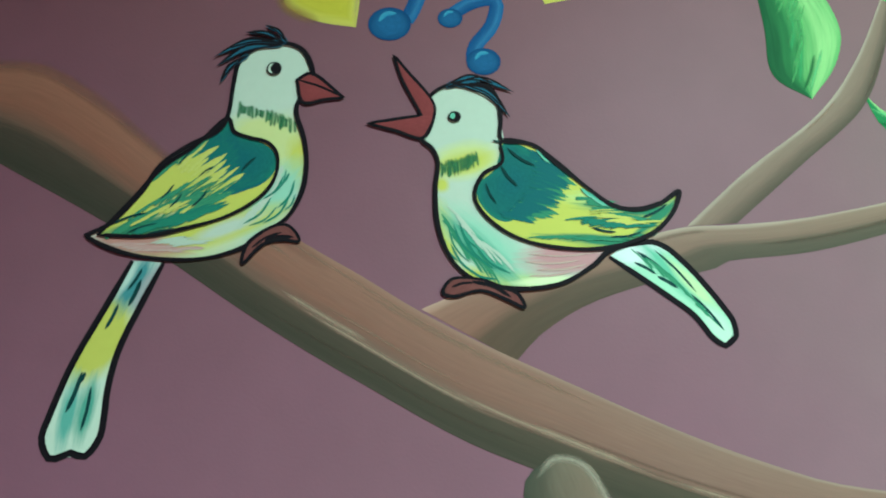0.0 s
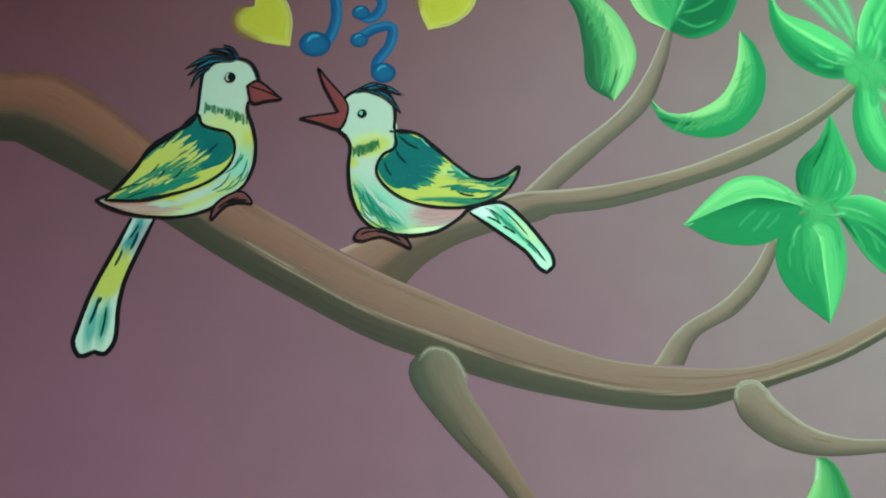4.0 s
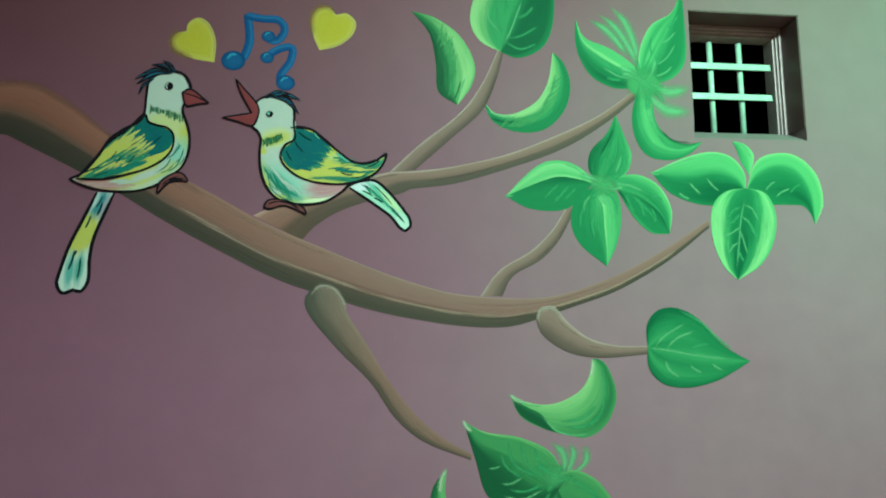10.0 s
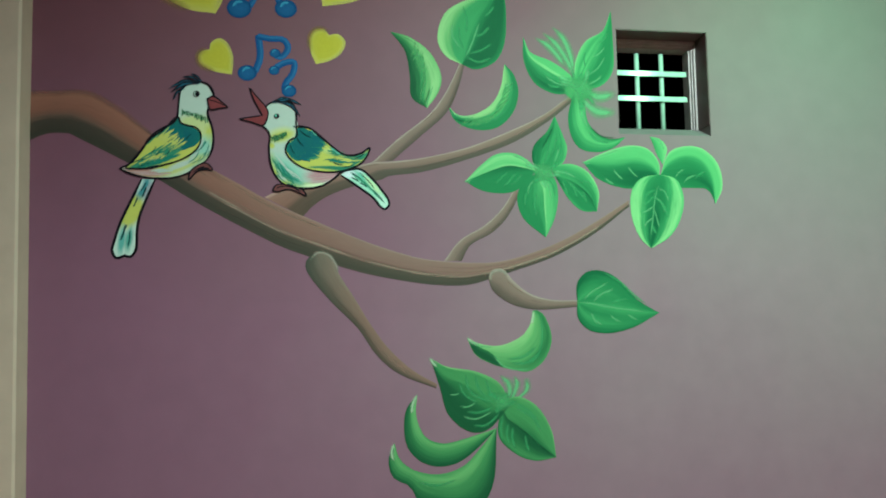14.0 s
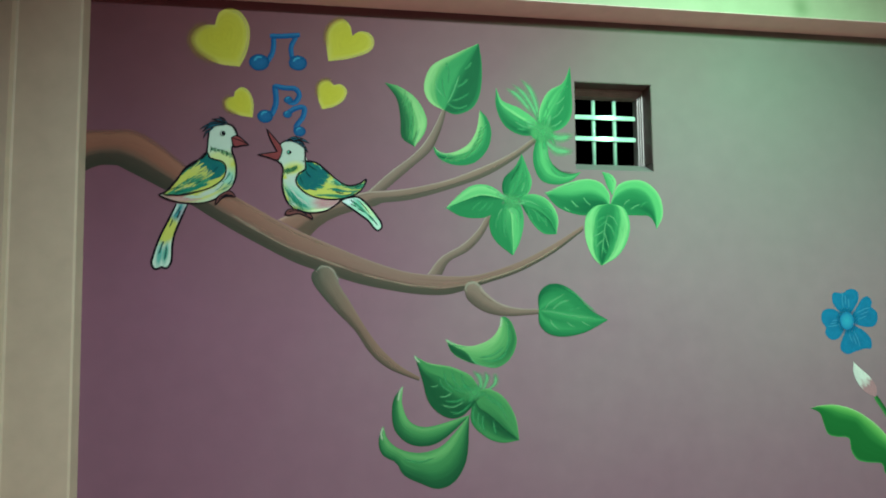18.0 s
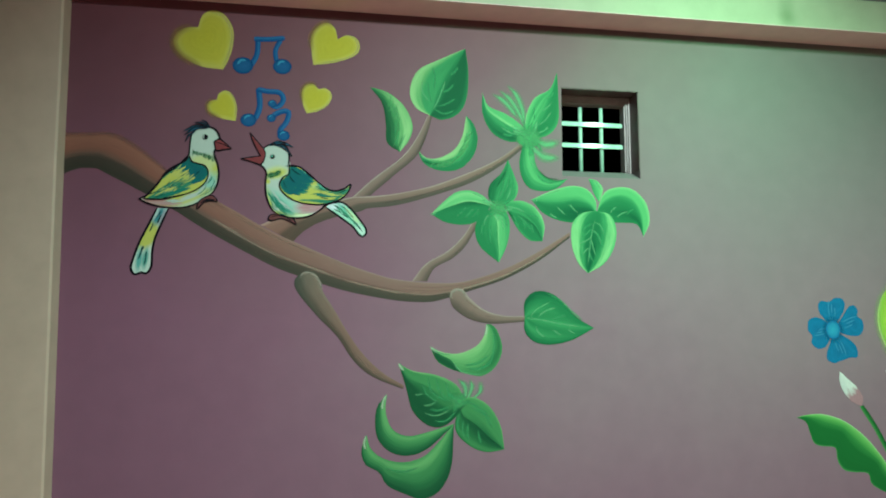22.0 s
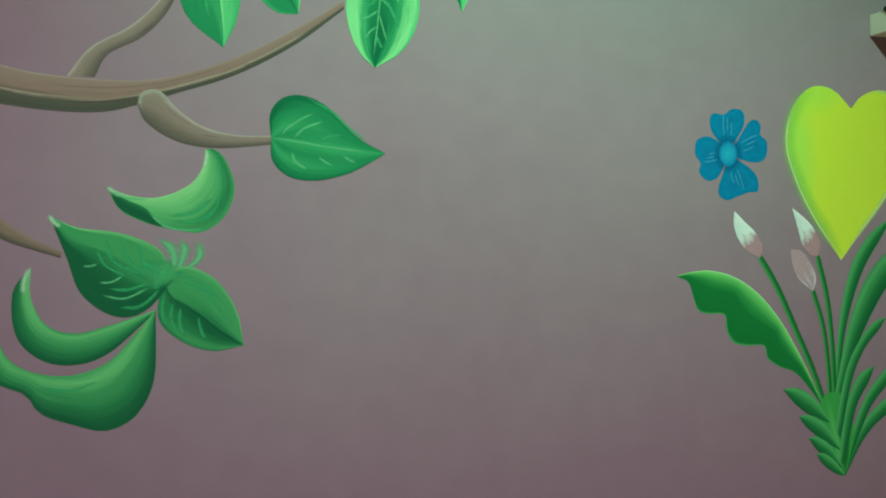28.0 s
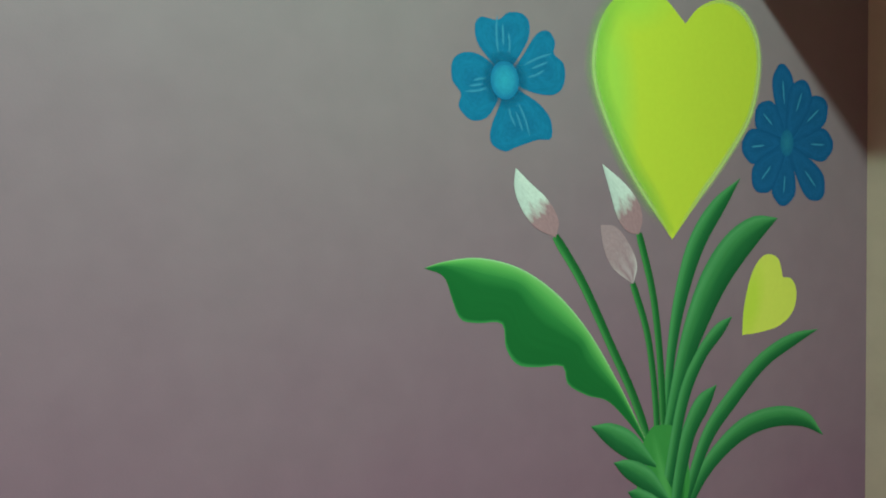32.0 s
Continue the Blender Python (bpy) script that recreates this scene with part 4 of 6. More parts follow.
leaf([(-1.092, 2.109), (-1.034, 2.17), (-0.966, 2.223), (-0.89, 2.232), (-0.824, 2.202), (-0.79, 2.159)], [(-1.092, 2.109), (-1.019, 2.07), (-0.926, 2.061), (-0.858, 2.084), (-0.79, 2.159)], L2, leaf_paint("L0 P40 L100", "L0 P30 L70 P100", streak=0.14), "bright green painted leaf with a light upper half",
     mid=[(-1.092, 2.109), (-0.988, 2.154), (-0.909, 2.178), (-0.831, 2.168), (-0.79, 2.155)], paint_b=leaf_paint("M0 M100", "D0 M35 M100", streak=0.16),
     pale=([(-1.098, 2.112), (-1.085, 2.108), (-1.065, 2.114)], [(-0.888, 2.222), (-0.845, 2.205), (-0.815, 2.178)],), soft=([(-0.897, 2.098), (-0.87, 2.12), (-0.848, 2.145)], [(-0.93, 2.09), (-0.90, 2.12), (-0.875, 2.15)], [(-0.965, 2.10), (-0.935, 2.13), (-0.905, 2.155)]))
leaf([(-0.774, 2.156), (-0.712, 2.129), (-0.697, 2.045), (-0.716, 1.953), (-0.755, 1.876)], [(-0.774, 2.156), (-0.848, 2.108), (-0.874, 2.034), (-0.846, 1.952), (-0.755, 1.876)], L3, leaf_paint("S0 S30 L70 P100", "S0 L45 L85 P100", streak=0.14), "drooping bright green painted leaf with one pale half",
     mid=[(-0.774, 2.156), (-0.775, 2.11), (-0.761, 2.077), (-0.758, 2.001), (-0.753, 1.925), (-0.755, 1.876)], paint_b=leaf_paint("L0 S30 M60 M100", "S0 M35 M100", streak=0.16),
     pale=([(-0.802, 2.115), (-0.822, 2.09), (-0.829, 2.053)], [(-0.772, 2.14), (-0.738, 2.095), (-0.728, 2.03)]), soft=([(-0.815, 2.09), (-0.838, 2.05), (-0.84, 2.0)], [(-0.76, 2.13), (-0.72, 2.10), (-0.712, 2.05)], [(-0.79, 2.06), (-0.80, 2.01), (-0.79, 1.96)]))
leaf([(-0.729, 2.175), (-0.64, 2.19), (-0.563, 2.155), (-0.519, 2.075), (-0.529, 1.987)], [(-0.729, 2.175), (-0.694, 2.11), (-0.649, 2.036), (-0.594, 1.99), (-0.529, 1.987)], L3, leaf_paint("L0 S30 S100", "P0 L16 S40 M80 S100", streak=0.14), "bright green painted leaf with a light edge",
     mid=[(-0.729, 2.175), (-0.70, 2.142), (-0.628, 2.113), (-0.56, 2.056), (-0.529, 1.987)], paint_b=leaf_paint("S0 M30 M100", "D0 M30 M80 S100", streak=0.12),
     pale=([(-0.72, 2.16), (-0.66, 2.15), (-0.615, 2.13)],), soft=([(-0.66, 2.12), (-0.61, 2.075), (-0.575, 2.03)], [(-0.64, 2.11), (-0.625, 2.08), (-0.615, 2.04)], [(-0.59, 2.075), (-0.58, 2.05), (-0.577, 2.02)], [(-0.60, 2.11), (-0.57, 2.115), (-0.545, 2.10)], [(-0.68, 2.12), (-0.665, 2.085), (-0.65, 2.055)]), dark=([(-0.715, 2.15), (-0.69, 2.115), (-0.66, 2.07)],))
leaf([(-0.584, 2.197), (-0.477, 2.246), (-0.374, 2.274), (-0.293, 2.26), (-0.246, 2.203), (-0.245, 2.141)], [(-0.584, 2.197), (-0.525, 2.131), (-0.438, 2.094), (-0.347, 2.09), (-0.245, 2.141)], L2, leaf_paint("P0 L35 S100", "P0 L16 L70 S100", streak=0.07), "broad bright green painted leaf below the window",
     mid=[(-0.584, 2.197), (-0.452, 2.19), (-0.352, 2.206), (-0.279, 2.183), (-0.245, 2.141)], paint_b=leaf_paint("S0 M25 M100", "S0 M15 D45 D80 M100", streak=0.07),
     pale=([(-0.59, 2.203), (-0.575, 2.192), (-0.55, 2.193)], [(-0.45, 2.166), (-0.432, 2.145), (-0.408, 2.124)], [(-0.386, 2.183), (-0.365, 2.155), (-0.341, 2.136)], [(-0.489, 2.13), (-0.47, 2.115), (-0.45, 2.108)], [(-0.56, 2.205), (-0.49, 2.232), (-0.42, 2.255)]))
leaf([(-0.241, 2.145), (-0.201, 2.242), (-0.125, 2.275), (-0.042, 2.265), (0.026, 2.198), (0.042, 2.1), (0.005, 2.022)], [(-0.241, 2.145), (-0.172, 2.097), (-0.1, 2.092), (-0.037, 2.089), (-0.009, 2.06), (0.005, 2.022)], L2, leaf_paint("P0 L25 L70 S100", "P0 L35 L80 S100", streak=0.08), "hooked bright green painted leaf with a light rim",
     mid=[(-0.241, 2.145), (-0.20, 2.198), (-0.12, 2.23), (-0.045, 2.205), (-0.004, 2.13), (0.005, 2.022)], paint_b=leaf_paint("S0 M14 M100", "S0 M25 D60 M100", streak=0.07),
     pale=([(-0.079, 2.15), (-0.11, 2.138), (-0.137, 2.118)], [(-0.132, 2.175), (-0.155, 2.16), (-0.174, 2.138)]), soft=([(-0.035, 2.165), (-0.06, 2.155), (-0.085, 2.13)],))
leaf([(-0.627, 1.609), (-0.627, 1.681), (-0.587, 1.729), (-0.522, 1.737), (-0.447, 1.701), (-0.365, 1.613), (-0.27, 1.557)], [(-0.627, 1.609), (-0.626, 1.539), (-0.578, 1.488), (-0.493, 1.474), (-0.394, 1.494), (-0.322, 1.528), (-0.27, 1.557)], L6, leaf_paint("D0 D10 M28 S60 M80 S100", "D0 M20 M55 S100", (0.2, 0.6), 0.10), "large heart-shaped green painted leaf on a twig",
     mid=[(-0.627, 1.609), (-0.604, 1.602), (-0.509, 1.588), (-0.412, 1.567), (-0.27, 1.557)], paint_b=leaf_paint("S0 M30 S60 M80 D100", "S0 M50 M90 D100", (0.3, 0.8), 0.10),
     pale=([(-0.625, 1.607), (-0.56, 1.598), (-0.47, 1.581), (-0.36, 1.566), (-0.32, 1.56)], [(-0.597, 1.61), (-0.571, 1.642), (-0.489, 1.688)], [(-0.559, 1.607), (-0.52, 1.639), (-0.461, 1.659)], [(-0.567, 1.565), (-0.556, 1.533), (-0.518, 1.507)], [(-0.485, 1.549), (-0.466, 1.533), (-0.44, 1.52)], [(-0.406, 1.552), (-0.39, 1.539), (-0.367, 1.529)]), soft=([(-0.483, 1.598), (-0.45, 1.611), (-0.407, 1.617)], [(-0.512, 1.729), (-0.44, 1.69), (-0.383, 1.636), (-0.318, 1.586)]), width=0.0105)
crescent = leaf([(-1.095, 1.465), (-1.034, 1.438), (-0.953, 1.432), (-0.869, 1.467), (-0.83, 1.518), (-0.818, 1.573)], [(-1.095, 1.465), (-1.062, 1.397), (-0.992, 1.357), (-0.912, 1.334), (-0.84, 1.325), (-0.773, 1.37), (-0.74, 1.455), (-0.764, 1.542), (-0.794, 1.572), (-0.818, 1.573)], L2, leaf_paint("Y0 G30 O100", "Y0 G30 O62 K80 O100", (0.3, 0.6), 0.10), "crescent green painted leaf with a dark fold",
                pale=([(-0.99, 1.397), (-0.951, 1.352), (-0.895, 1.333), (-0.82, 1.335)], [(-1.085, 1.452), (-1.04, 1.432), (-0.985, 1.425)]), tips=([(-1.094, 1.465), (-1.072, 1.446), (-1.045, 1.438)], [(-0.815, 1.57), (-0.818, 1.545), (-0.826, 1.515)]), soft=([(-0.786, 1.56), (-0.779, 1.472), (-0.803, 1.385), (-0.869, 1.345)], [(-0.93, 1.375), (-0.86, 1.385), (-0.80, 1.43)], [(-0.915, 1.36), (-0.85, 1.36), (-0.79, 1.40)]))
Film().between([(-1.09, 1.458), (-1.062, 1.4), (-0.992, 1.359), (-0.948, 1.343)], [(-1.09, 1.458), (-1.046, 1.428), (-0.99, 1.398), (-0.948, 1.343)], L2 + 0.0006, leaf_paint("B0 B60 K100", streak=0.08), 20, 6).make("fold", crescent, "dark green folded underside")
leaf([(-1.3, 1.244), (-1.305, 1.16), (-1.271, 1.079), (-1.202, 1.048), (-1.119, 1.061), (-0.973, 1.102)], [(-1.3, 1.244), (-1.349, 1.174), (-1.347, 1.053), (-1.289, 0.98), (-1.201, 0.957), (-1.104, 0.988), (-0.973, 1.102)], L2, leaf_paint("G0 G30 K60 B100", "O0 G10 O38 K62 B92", (0.1, 0.4), 0.06), "crescent deep green painted leaf",
     tips=([(-1.301, 1.242), (-1.318, 1.208), (-1.324, 1.165)],))
leaf([(-1.393, 1.057), (-1.371, 0.992), (-1.31, 0.946), (-1.214, 0.928), (-1.118, 0.956), (-1.049, 1.022), (-0.979, 1.102)], [(-1.393, 1.057), (-1.417, 0.988), (-1.397, 0.921), (-1.332, 0.885), (-1.296, 0.826), (-1.213, 0.785), (-1.131, 0.758), (-1.048, 0.793), (-0.992, 0.899), (-0.979, 1.102)], L3, leaf_paint("O0 G22 O55 K80 B100", "O0 G12 O34 K62 B90", (0.1, 0.4), 0.06), "broad drooping deep green painted leaf",
     soft=([(-1.30, 0.90), (-1.22, 0.885), (-1.14, 0.905)],), tips=([(-1.394, 1.055), (-1.404, 1.02), (-1.396, 0.985)],))
leaf([(-0.956, 1.198), (-0.893, 1.225), (-0.808, 1.182), (-0.751, 1.085), (-0.734, 0.976)], [(-0.956, 1.198), (-0.973, 1.075), (-0.908, 1), (-0.823, 0.966), (-0.734, 0.976)], L5, leaf_paint("G0 O20 O100", "G0 O14 O60 K90", streak=0.09), "deep green painted leaf with a light edge",
     mid=[(-0.956, 1.198), (-0.93, 1.135), (-0.858, 1.079), (-0.796, 1.022), (-0.734, 0.976)], paint_b=leaf_paint("B0 K40 K100", "B0 B20 K55 O88 K100", streak=0.10),
     soft=([(-0.952, 1.15), (-0.962, 1.097), (-0.952, 1.045)], [(-0.909, 1.104), (-0.916, 1.061), (-0.902, 1.013)], [(-0.93, 1.12), (-0.938, 1.075), (-0.925, 1.03)], [(-0.90, 1.18), (-0.83, 1.14), (-0.79, 1.07)], [(-0.86, 1.07), (-0.858, 1.04), (-0.845, 1.0)], [(-0.91, 1.20), (-0.85, 1.17), (-0.80, 1.12)]), dark=([(-0.93, 1.135), (-0.858, 1.079), (-0.796, 1.022), (-0.745, 0.985)],))
leaf([(-1.246, 1.386), (-1.176, 1.35), (-1.064, 1.33), (-0.964, 1.28), (-0.922, 1.192)], [(-1.246, 1.386), (-1.209, 1.268), (-1.175, 1.159), (-1.091, 1.09), (-1.007, 1.1), (-0.922, 1.192)], L6, leaf_paint("Y0 O14 O60 K100", "G0 O14 O80 K100", (0.05, 0.3), 0.12), "deep green painted leaf with pale strokes",
     mid=[(-1.246, 1.386), (-1.201, 1.315), (-1.115, 1.272), (-1.038, 1.213), (-0.985, 1.18), (-0.922, 1.192)], paint_b=leaf_paint("K0 B30 B100", "O0 K20 B50 B100", (0.3, 0.9), 0.10),
     tips=([(-1.247, 1.388), (-1.236, 1.368), (-1.218, 1.352)],), pale=([(-1.168, 1.24), (-1.15, 1.238), (-1.128, 1.245)], [(-1.128, 1.191), (-1.098, 1.189), (-1.06, 1.207)], [(-1.12, 1.153), (-1.061, 1.14), (-0.99, 1.17)]), soft=([(-1.103, 1.317), (-1.086, 1.25), (-1.0, 1.2)], [(-1.064, 1.316), (-1.046, 1.251), (-0.985, 1.195)], [(-1.02, 1.30), (-1.005, 1.25), (-0.96, 1.2)], [(-1.13, 1.29), (-1.11, 1.24), (-1.05, 1.2)], [(-1.075, 1.115), (-1.02, 1.115), (-0.96, 1.165)], [(-1.10, 1.17), (-1.05, 1.165), (-0.99, 1.185)]))
leaf([(-0.245, 2.149), (-0.17, 2.13), (-0.139, 2.05), (-0.158, 1.954), (-0.212, 1.878), (-0.295, 1.83)], [(-0.245, 2.149), (-0.324, 2.134), (-0.373, 2.076), (-0.377, 1.972), (-0.344, 1.879), (-0.295, 1.83)], L5, leaf_paint("L0 P8 L15 S22 M34 M64 S77 L86 P93 L100", "L0 P8 P14 S23 M34 D46 D56 M66 S76 P86 P93 L100", (0.2, 0.6), 0.09), "oval green painted leaf with a pale rim and veins",
     pale=([(-0.252, 2.105), (-0.27, 2.04), (-0.283, 1.95), (-0.298, 1.865)], [(-0.276, 2.012), (-0.31, 1.99), (-0.339, 1.981)], [(-0.274, 2.0), (-0.262, 1.95), (-0.252, 1.915)], [(-0.266, 2.05), (-0.236, 2.02), (-0.224, 1.98)], [(-0.255, 2.09), (-0.225, 2.075), (-0.205, 2.03)], [(-0.283, 1.96), (-0.305, 1.945), (-0.323, 1.92)]),
     soft=([(-0.266, 2.081), (-0.295, 2.07), (-0.325, 2.035)], [(-0.253, 2.05), (-0.225, 2.0), (-0.212, 1.955)], [(-0.286, 1.93), (-0.275, 1.905), (-0.268, 1.89)], [(-0.27, 2.06), (-0.30, 2.03), (-0.33, 2.015)]))
leaf([(-0.282, 2.315), (-0.236, 2.304), (-0.206, 2.262), (-0.228, 2.193)], [(-0.282, 2.315), (-0.267, 2.276), (-0.254, 2.238), (-0.228, 2.193)], L2, leaf_paint("L0 L40 M100", "P0 L40 S100"), "small light green painted leaf tip", pale=([(-0.273, 2.308), (-0.24, 2.295), (-0.215, 2.255)],))


LEAF_HAIR = airbrush("light_leaf_hair", GREENS["L"], 0.70)


def ragged(path, way, seed, length=0.045):
    """Loose brush tips where a leaf's light side runs into its dark one."""
    f = Film()
    fringe(f, path, way, 26, length, 0.0080, LEAF_HAIR, seed, L2 + 0.0010)
    return tagged(f.make("leaf_hairs"), "ragged light green brush tips on a leaf", "painted leaf", "mural leaves")


ragged([(-1.305, 2.675), (-1.268, 2.61), (-1.258, 2.54), (-1.272, 2.47)], (-0.35, -1.0), 5)
ragged([(-1.085, 2.368), (-1.02, 2.366), (-0.955, 2.402), (-0.918, 2.46), (-0.902, 2.53)], (-0.75, -0.70), 8)


def frond(side_a, side_b, depth):
    mid = [(Vector(p) + Vector(q)) / 2 for p, q in zip(side_a, side_b)]
    out = [Vector(p) - m for p, m in zip(side_a, mid)]
    wide = [[m + 1.9 * k * o + Vector((0.004 * k, 0.002 * k)) for m, o in zip(mid, out)] for k in (1, -1)]
    return tagged(Film().between(wide[0], wide[1], depth, FROND, 14, 8).make("painted_frond"), "thin pale green painted leaf frond", "painted leaf", "mural leaves")


frond([(-0.703, 2.785), (-0.65, 2.742), (-0.616, 2.656), (-0.608, 2.56)], [(-0.703, 2.785), (-0.664, 2.73), (-0.632, 2.65), (-0.622, 2.56)], L1)
frond([(-0.747, 2.758), (-0.68, 2.715), (-0.625, 2.62), (-0.613, 2.56)], [(-0.747, 2.758), (-0.694, 2.703), (-0.64, 2.618), (-0.627, 2.56)], L1)
frond([(-0.782, 2.735), (-0.724, 2.714), (-0.676, 2.662), (-0.64, 2.60)], [(-0.782, 2.735), (-0.736, 2.70), (-0.692, 2.655), (-0.65, 2.60)], L1)
frond([(-0.602, 2.53), (-0.559, 2.517), (-0.511, 2.500), (-0.424, 2.509)], [(-0.602, 2.5), (-0.561, 2.492), (-0.505, 2.468), (-0.424, 2.489)], L4)
frond([(-0.602, 2.51), (-0.556, 2.462), (-0.497, 2.431), (-0.424, 2.423)], [(-0.604, 2.48), (-0.562, 2.438), (-0.51, 2.4), (-0.424, 2.407)], L4)
frond([(-0.962, 1.312), (-0.922, 1.288), (-0.913, 1.25), (-0.922, 1.2)], [(-0.962, 1.312), (-0.938, 1.278), (-0.93, 1.25), (-0.936, 1.2)], L2)
frond([(-0.902, 1.308), (-0.883, 1.28), (-0.89, 1.25), (-0.915, 1.2)], [(-0.902, 1.308), (-0.9, 1.275), (-0.906, 1.25), (-0.925, 1.2)], L2)
frond([(-0.846, 1.296), (-0.84, 1.262), (-0.855, 1.235), (-0.906, 1.2)], [(-0.858, 1.298), (-0.856, 1.262), (-0.868, 1.24), (-0.912, 1.208)], L2)


LEAF_DAB = dab("soft_green_dab", (0.075, 0.34, 0.132), 0.70)


def leaf_centre(pairs, label, mat=VEIN_PALE, size=0.055):
    """Loose pale strokes where the leaves of one cluster meet."""
    f = Film()
    f.disc(Vector(pairs[0]) + Vector((-0.006, 0.0)), 0.7 * size, 0.5 * size, L2, leaf_paint("S0 L60 S100"))
    f.disc(Vector(pairs[0]) + Vector((-0.004, 0.004)), 0.95 * size, 0.80 * size, L6 + 0.0008, LEAF_DAB)
    for k, (a, b) in enumerate(zip(pairs[::2], pairs[1::2])):
        a, b = Vector(a), Vector(b)
        s = Vector((-(b - a).y, (b - a).x)) * (0.10 if k % 2 else -0.08)
        f.stroke([a, a.lerp(b, 0.5) + s, b], 0.024 if k % 3 else 0.034, L6 + 0.0004, VEIN_SOFT if k % 2 else mat, 12, (0.9, 0.1))
    return tagged(f.make("leaf_centre"), label, "painted leaf", "mural leaves")


leaf_centre([(-0.590, 2.509), (-0.69, 2.572), (-0.59, 2.505), (-0.615, 2.60), (-0.595, 2.505), (-0.548, 2.612), (-0.599, 2.53), (-0.59, 2.411), (-0.61, 2.519), (-0.50, 2.49), (-0.61, 2.52), (-0.52, 2.44), (-0.59, 2.515), (-0.68, 2.545), (-0.597, 2.5), (-0.57, 2.6)], "pale green brush strokes joining leaves beside the window", VEIN_PALE, 0.085)
leaf_centre([(-0.752, 2.148), (-0.841, 2.186), (-0.762, 2.148), (-0.695, 2.185), (-0.776, 2.148), (-0.746, 2.082), (-0.756, 2.152), (-0.805, 2.11), (-0.772, 2.146), (-0.679, 2.147)], "pale green brush strokes joining four leaves")
leaf_centre([(-0.950, 1.203), (-1.02, 1.24), (-0.956, 1.208), (-0.985, 1.16), (-0.97, 1.195), (-0.893, 1.208), (-0.956, 1.195), (-0.928, 1.24)], "soft green brush strokes joining the drooping leaves", VEIN_SOFT)


# hearts
LIME_WASH = wash("lime_heart_wash", (0.495, 0.585, 0.045), [
    ((1.355, 1.756), (1.373, 1.295), 0.072, (0.37, 0.59, 0.07), 1.0, 0.1),
    ((1.345, 1.771), (1.568, 1.819), 0.073, (0.40, 0.59, 0.06), 1.0, 0.1),
    ((1.681, 1.662), (1.778, 1.391), 0.105, (0.49, 0.575, 0.045), 0.95, 0.1),
])
YELLOW_BRIGHT = wash("bright_yellow_heart", (0.60, 0.64, 0.095), [
    ((1.854, 0.825), (1.900, 1.011), 0.045, (0.50, 0.62, 0.06), 0.95, 0.2),
])
HEART = brushed("brushed_yellow_heart", [(0.0, (0.43, 0.39, 0.040)), (0.70, (0.43, 0.395, 0.048)), (0.90, (0.46, 0.43, 0.085)), (1.0, (0.44, 0.40, 0.10))], 3.0, 3.0, 0.12, tone_by=0.05)
HEART_HAZE = airbrush("ochre_heart_haze", (0.300, 0.185, 0.055), 0.62, 0.25)
HEART_CREAM = airbrush("cream_heart_edge", (0.54, 0.50, 0.20), 0.42, 0.25)


def heart(outline, notch, depth, mat, label, haze=None, cream=None, wide=0.05):
    """A painted heart; haze and cream: the stretch of its rim that was sprayed over or lit, as numbers of its points."""
    f = Film().blob(outline, depth, mat, (0, notch), 9, 7)
    ob = tagged(f.make("painted_heart"), label, "painted heart", "mural hearts")
    mid = sum((Vector(p) for p in outline), Vector((0, 0))) / len(outline)
    for span, paint, name, tuck, w in ((haze, HEART_HAZE, "soft_edge", 0.0, wide), (cream, HEART_CREAM, "pale_edge", 0.07, wide * 0.4)):
        if span:
            run = [Vector(outline[k % len(outline)]).lerp(mid, tuck) for k in range(*span)]
            Film().stroke(run, w, depth + 0.0012, paint, 40, (0.5, 0.5)).make(name, ob)
    return ob


heart([(-2.104, 2.784), (-2.207, 2.795), (-2.297, 2.841), (-2.336, 2.902), (-2.32, 2.955), (-2.275, 2.984), (-2.227, 2.988), (-2.208, 3.05), (-2.163, 3.077), (-2.108, 3.06), (-2.065, 2.993), (-2.062, 2.906), (-2.081, 2.832)], 6, L1, HEART, "large yellow painted heart with a soft brown edge", (1, 7), (8, 14), 0.055)
heart([(-1.678, 2.833), (-1.688, 2.901), (-1.692, 2.974), (-1.663, 3.03), (-1.615, 3.054), (-1.577, 3.027), (-1.562, 2.971), (-1.52, 2.995), (-1.471, 2.983), (-1.453, 2.937), (-1.481, 2.89), (-1.574, 2.852)], 6, L1, HEART, "yellow painted heart tilted to one side", (1, 6), (7, 13), 0.036)
heart([(-2.036, 2.533), (-2.104, 2.543), (-2.158, 2.569), (-2.17, 2.603), (-2.155, 2.626), (-2.126, 2.634), (-2.119, 2.663), (-2.087, 2.681), (-2.054, 2.66), (-2.033, 2.604)], 5, L1, HEART, "small yellow painted heart", (1, 6), (7, 11), 0.032)
heart([(-1.704, 2.587), (-1.724, 2.635), (-1.731, 2.693), (-1.712, 2.729), (-1.676, 2.737), (-1.65, 2.712), (-1.614, 2.717), (-1.585, 2.686), (-1.599, 2.641), (-1.645, 2.604)], 5, L1, HEART, "small yellow painted heart", (1, 6), (6, 11), 0.028)
big_heart = heart([(1.578, 1.126), (1.437, 1.307), (1.354, 1.456), (1.314, 1.581), (1.331, 1.692), (1.386, 1.774), (1.46, 1.814), (1.552, 1.799), (1.637, 1.729), (1.692, 1.779), (1.775, 1.805), (1.86, 1.782), (1.918, 1.708), (1.927, 1.603), (1.888, 1.47), (1.791, 1.347), (1.684, 1.237)], 8, L3, LIME_WASH, "very large lime yellow painted heart with a pale rim")
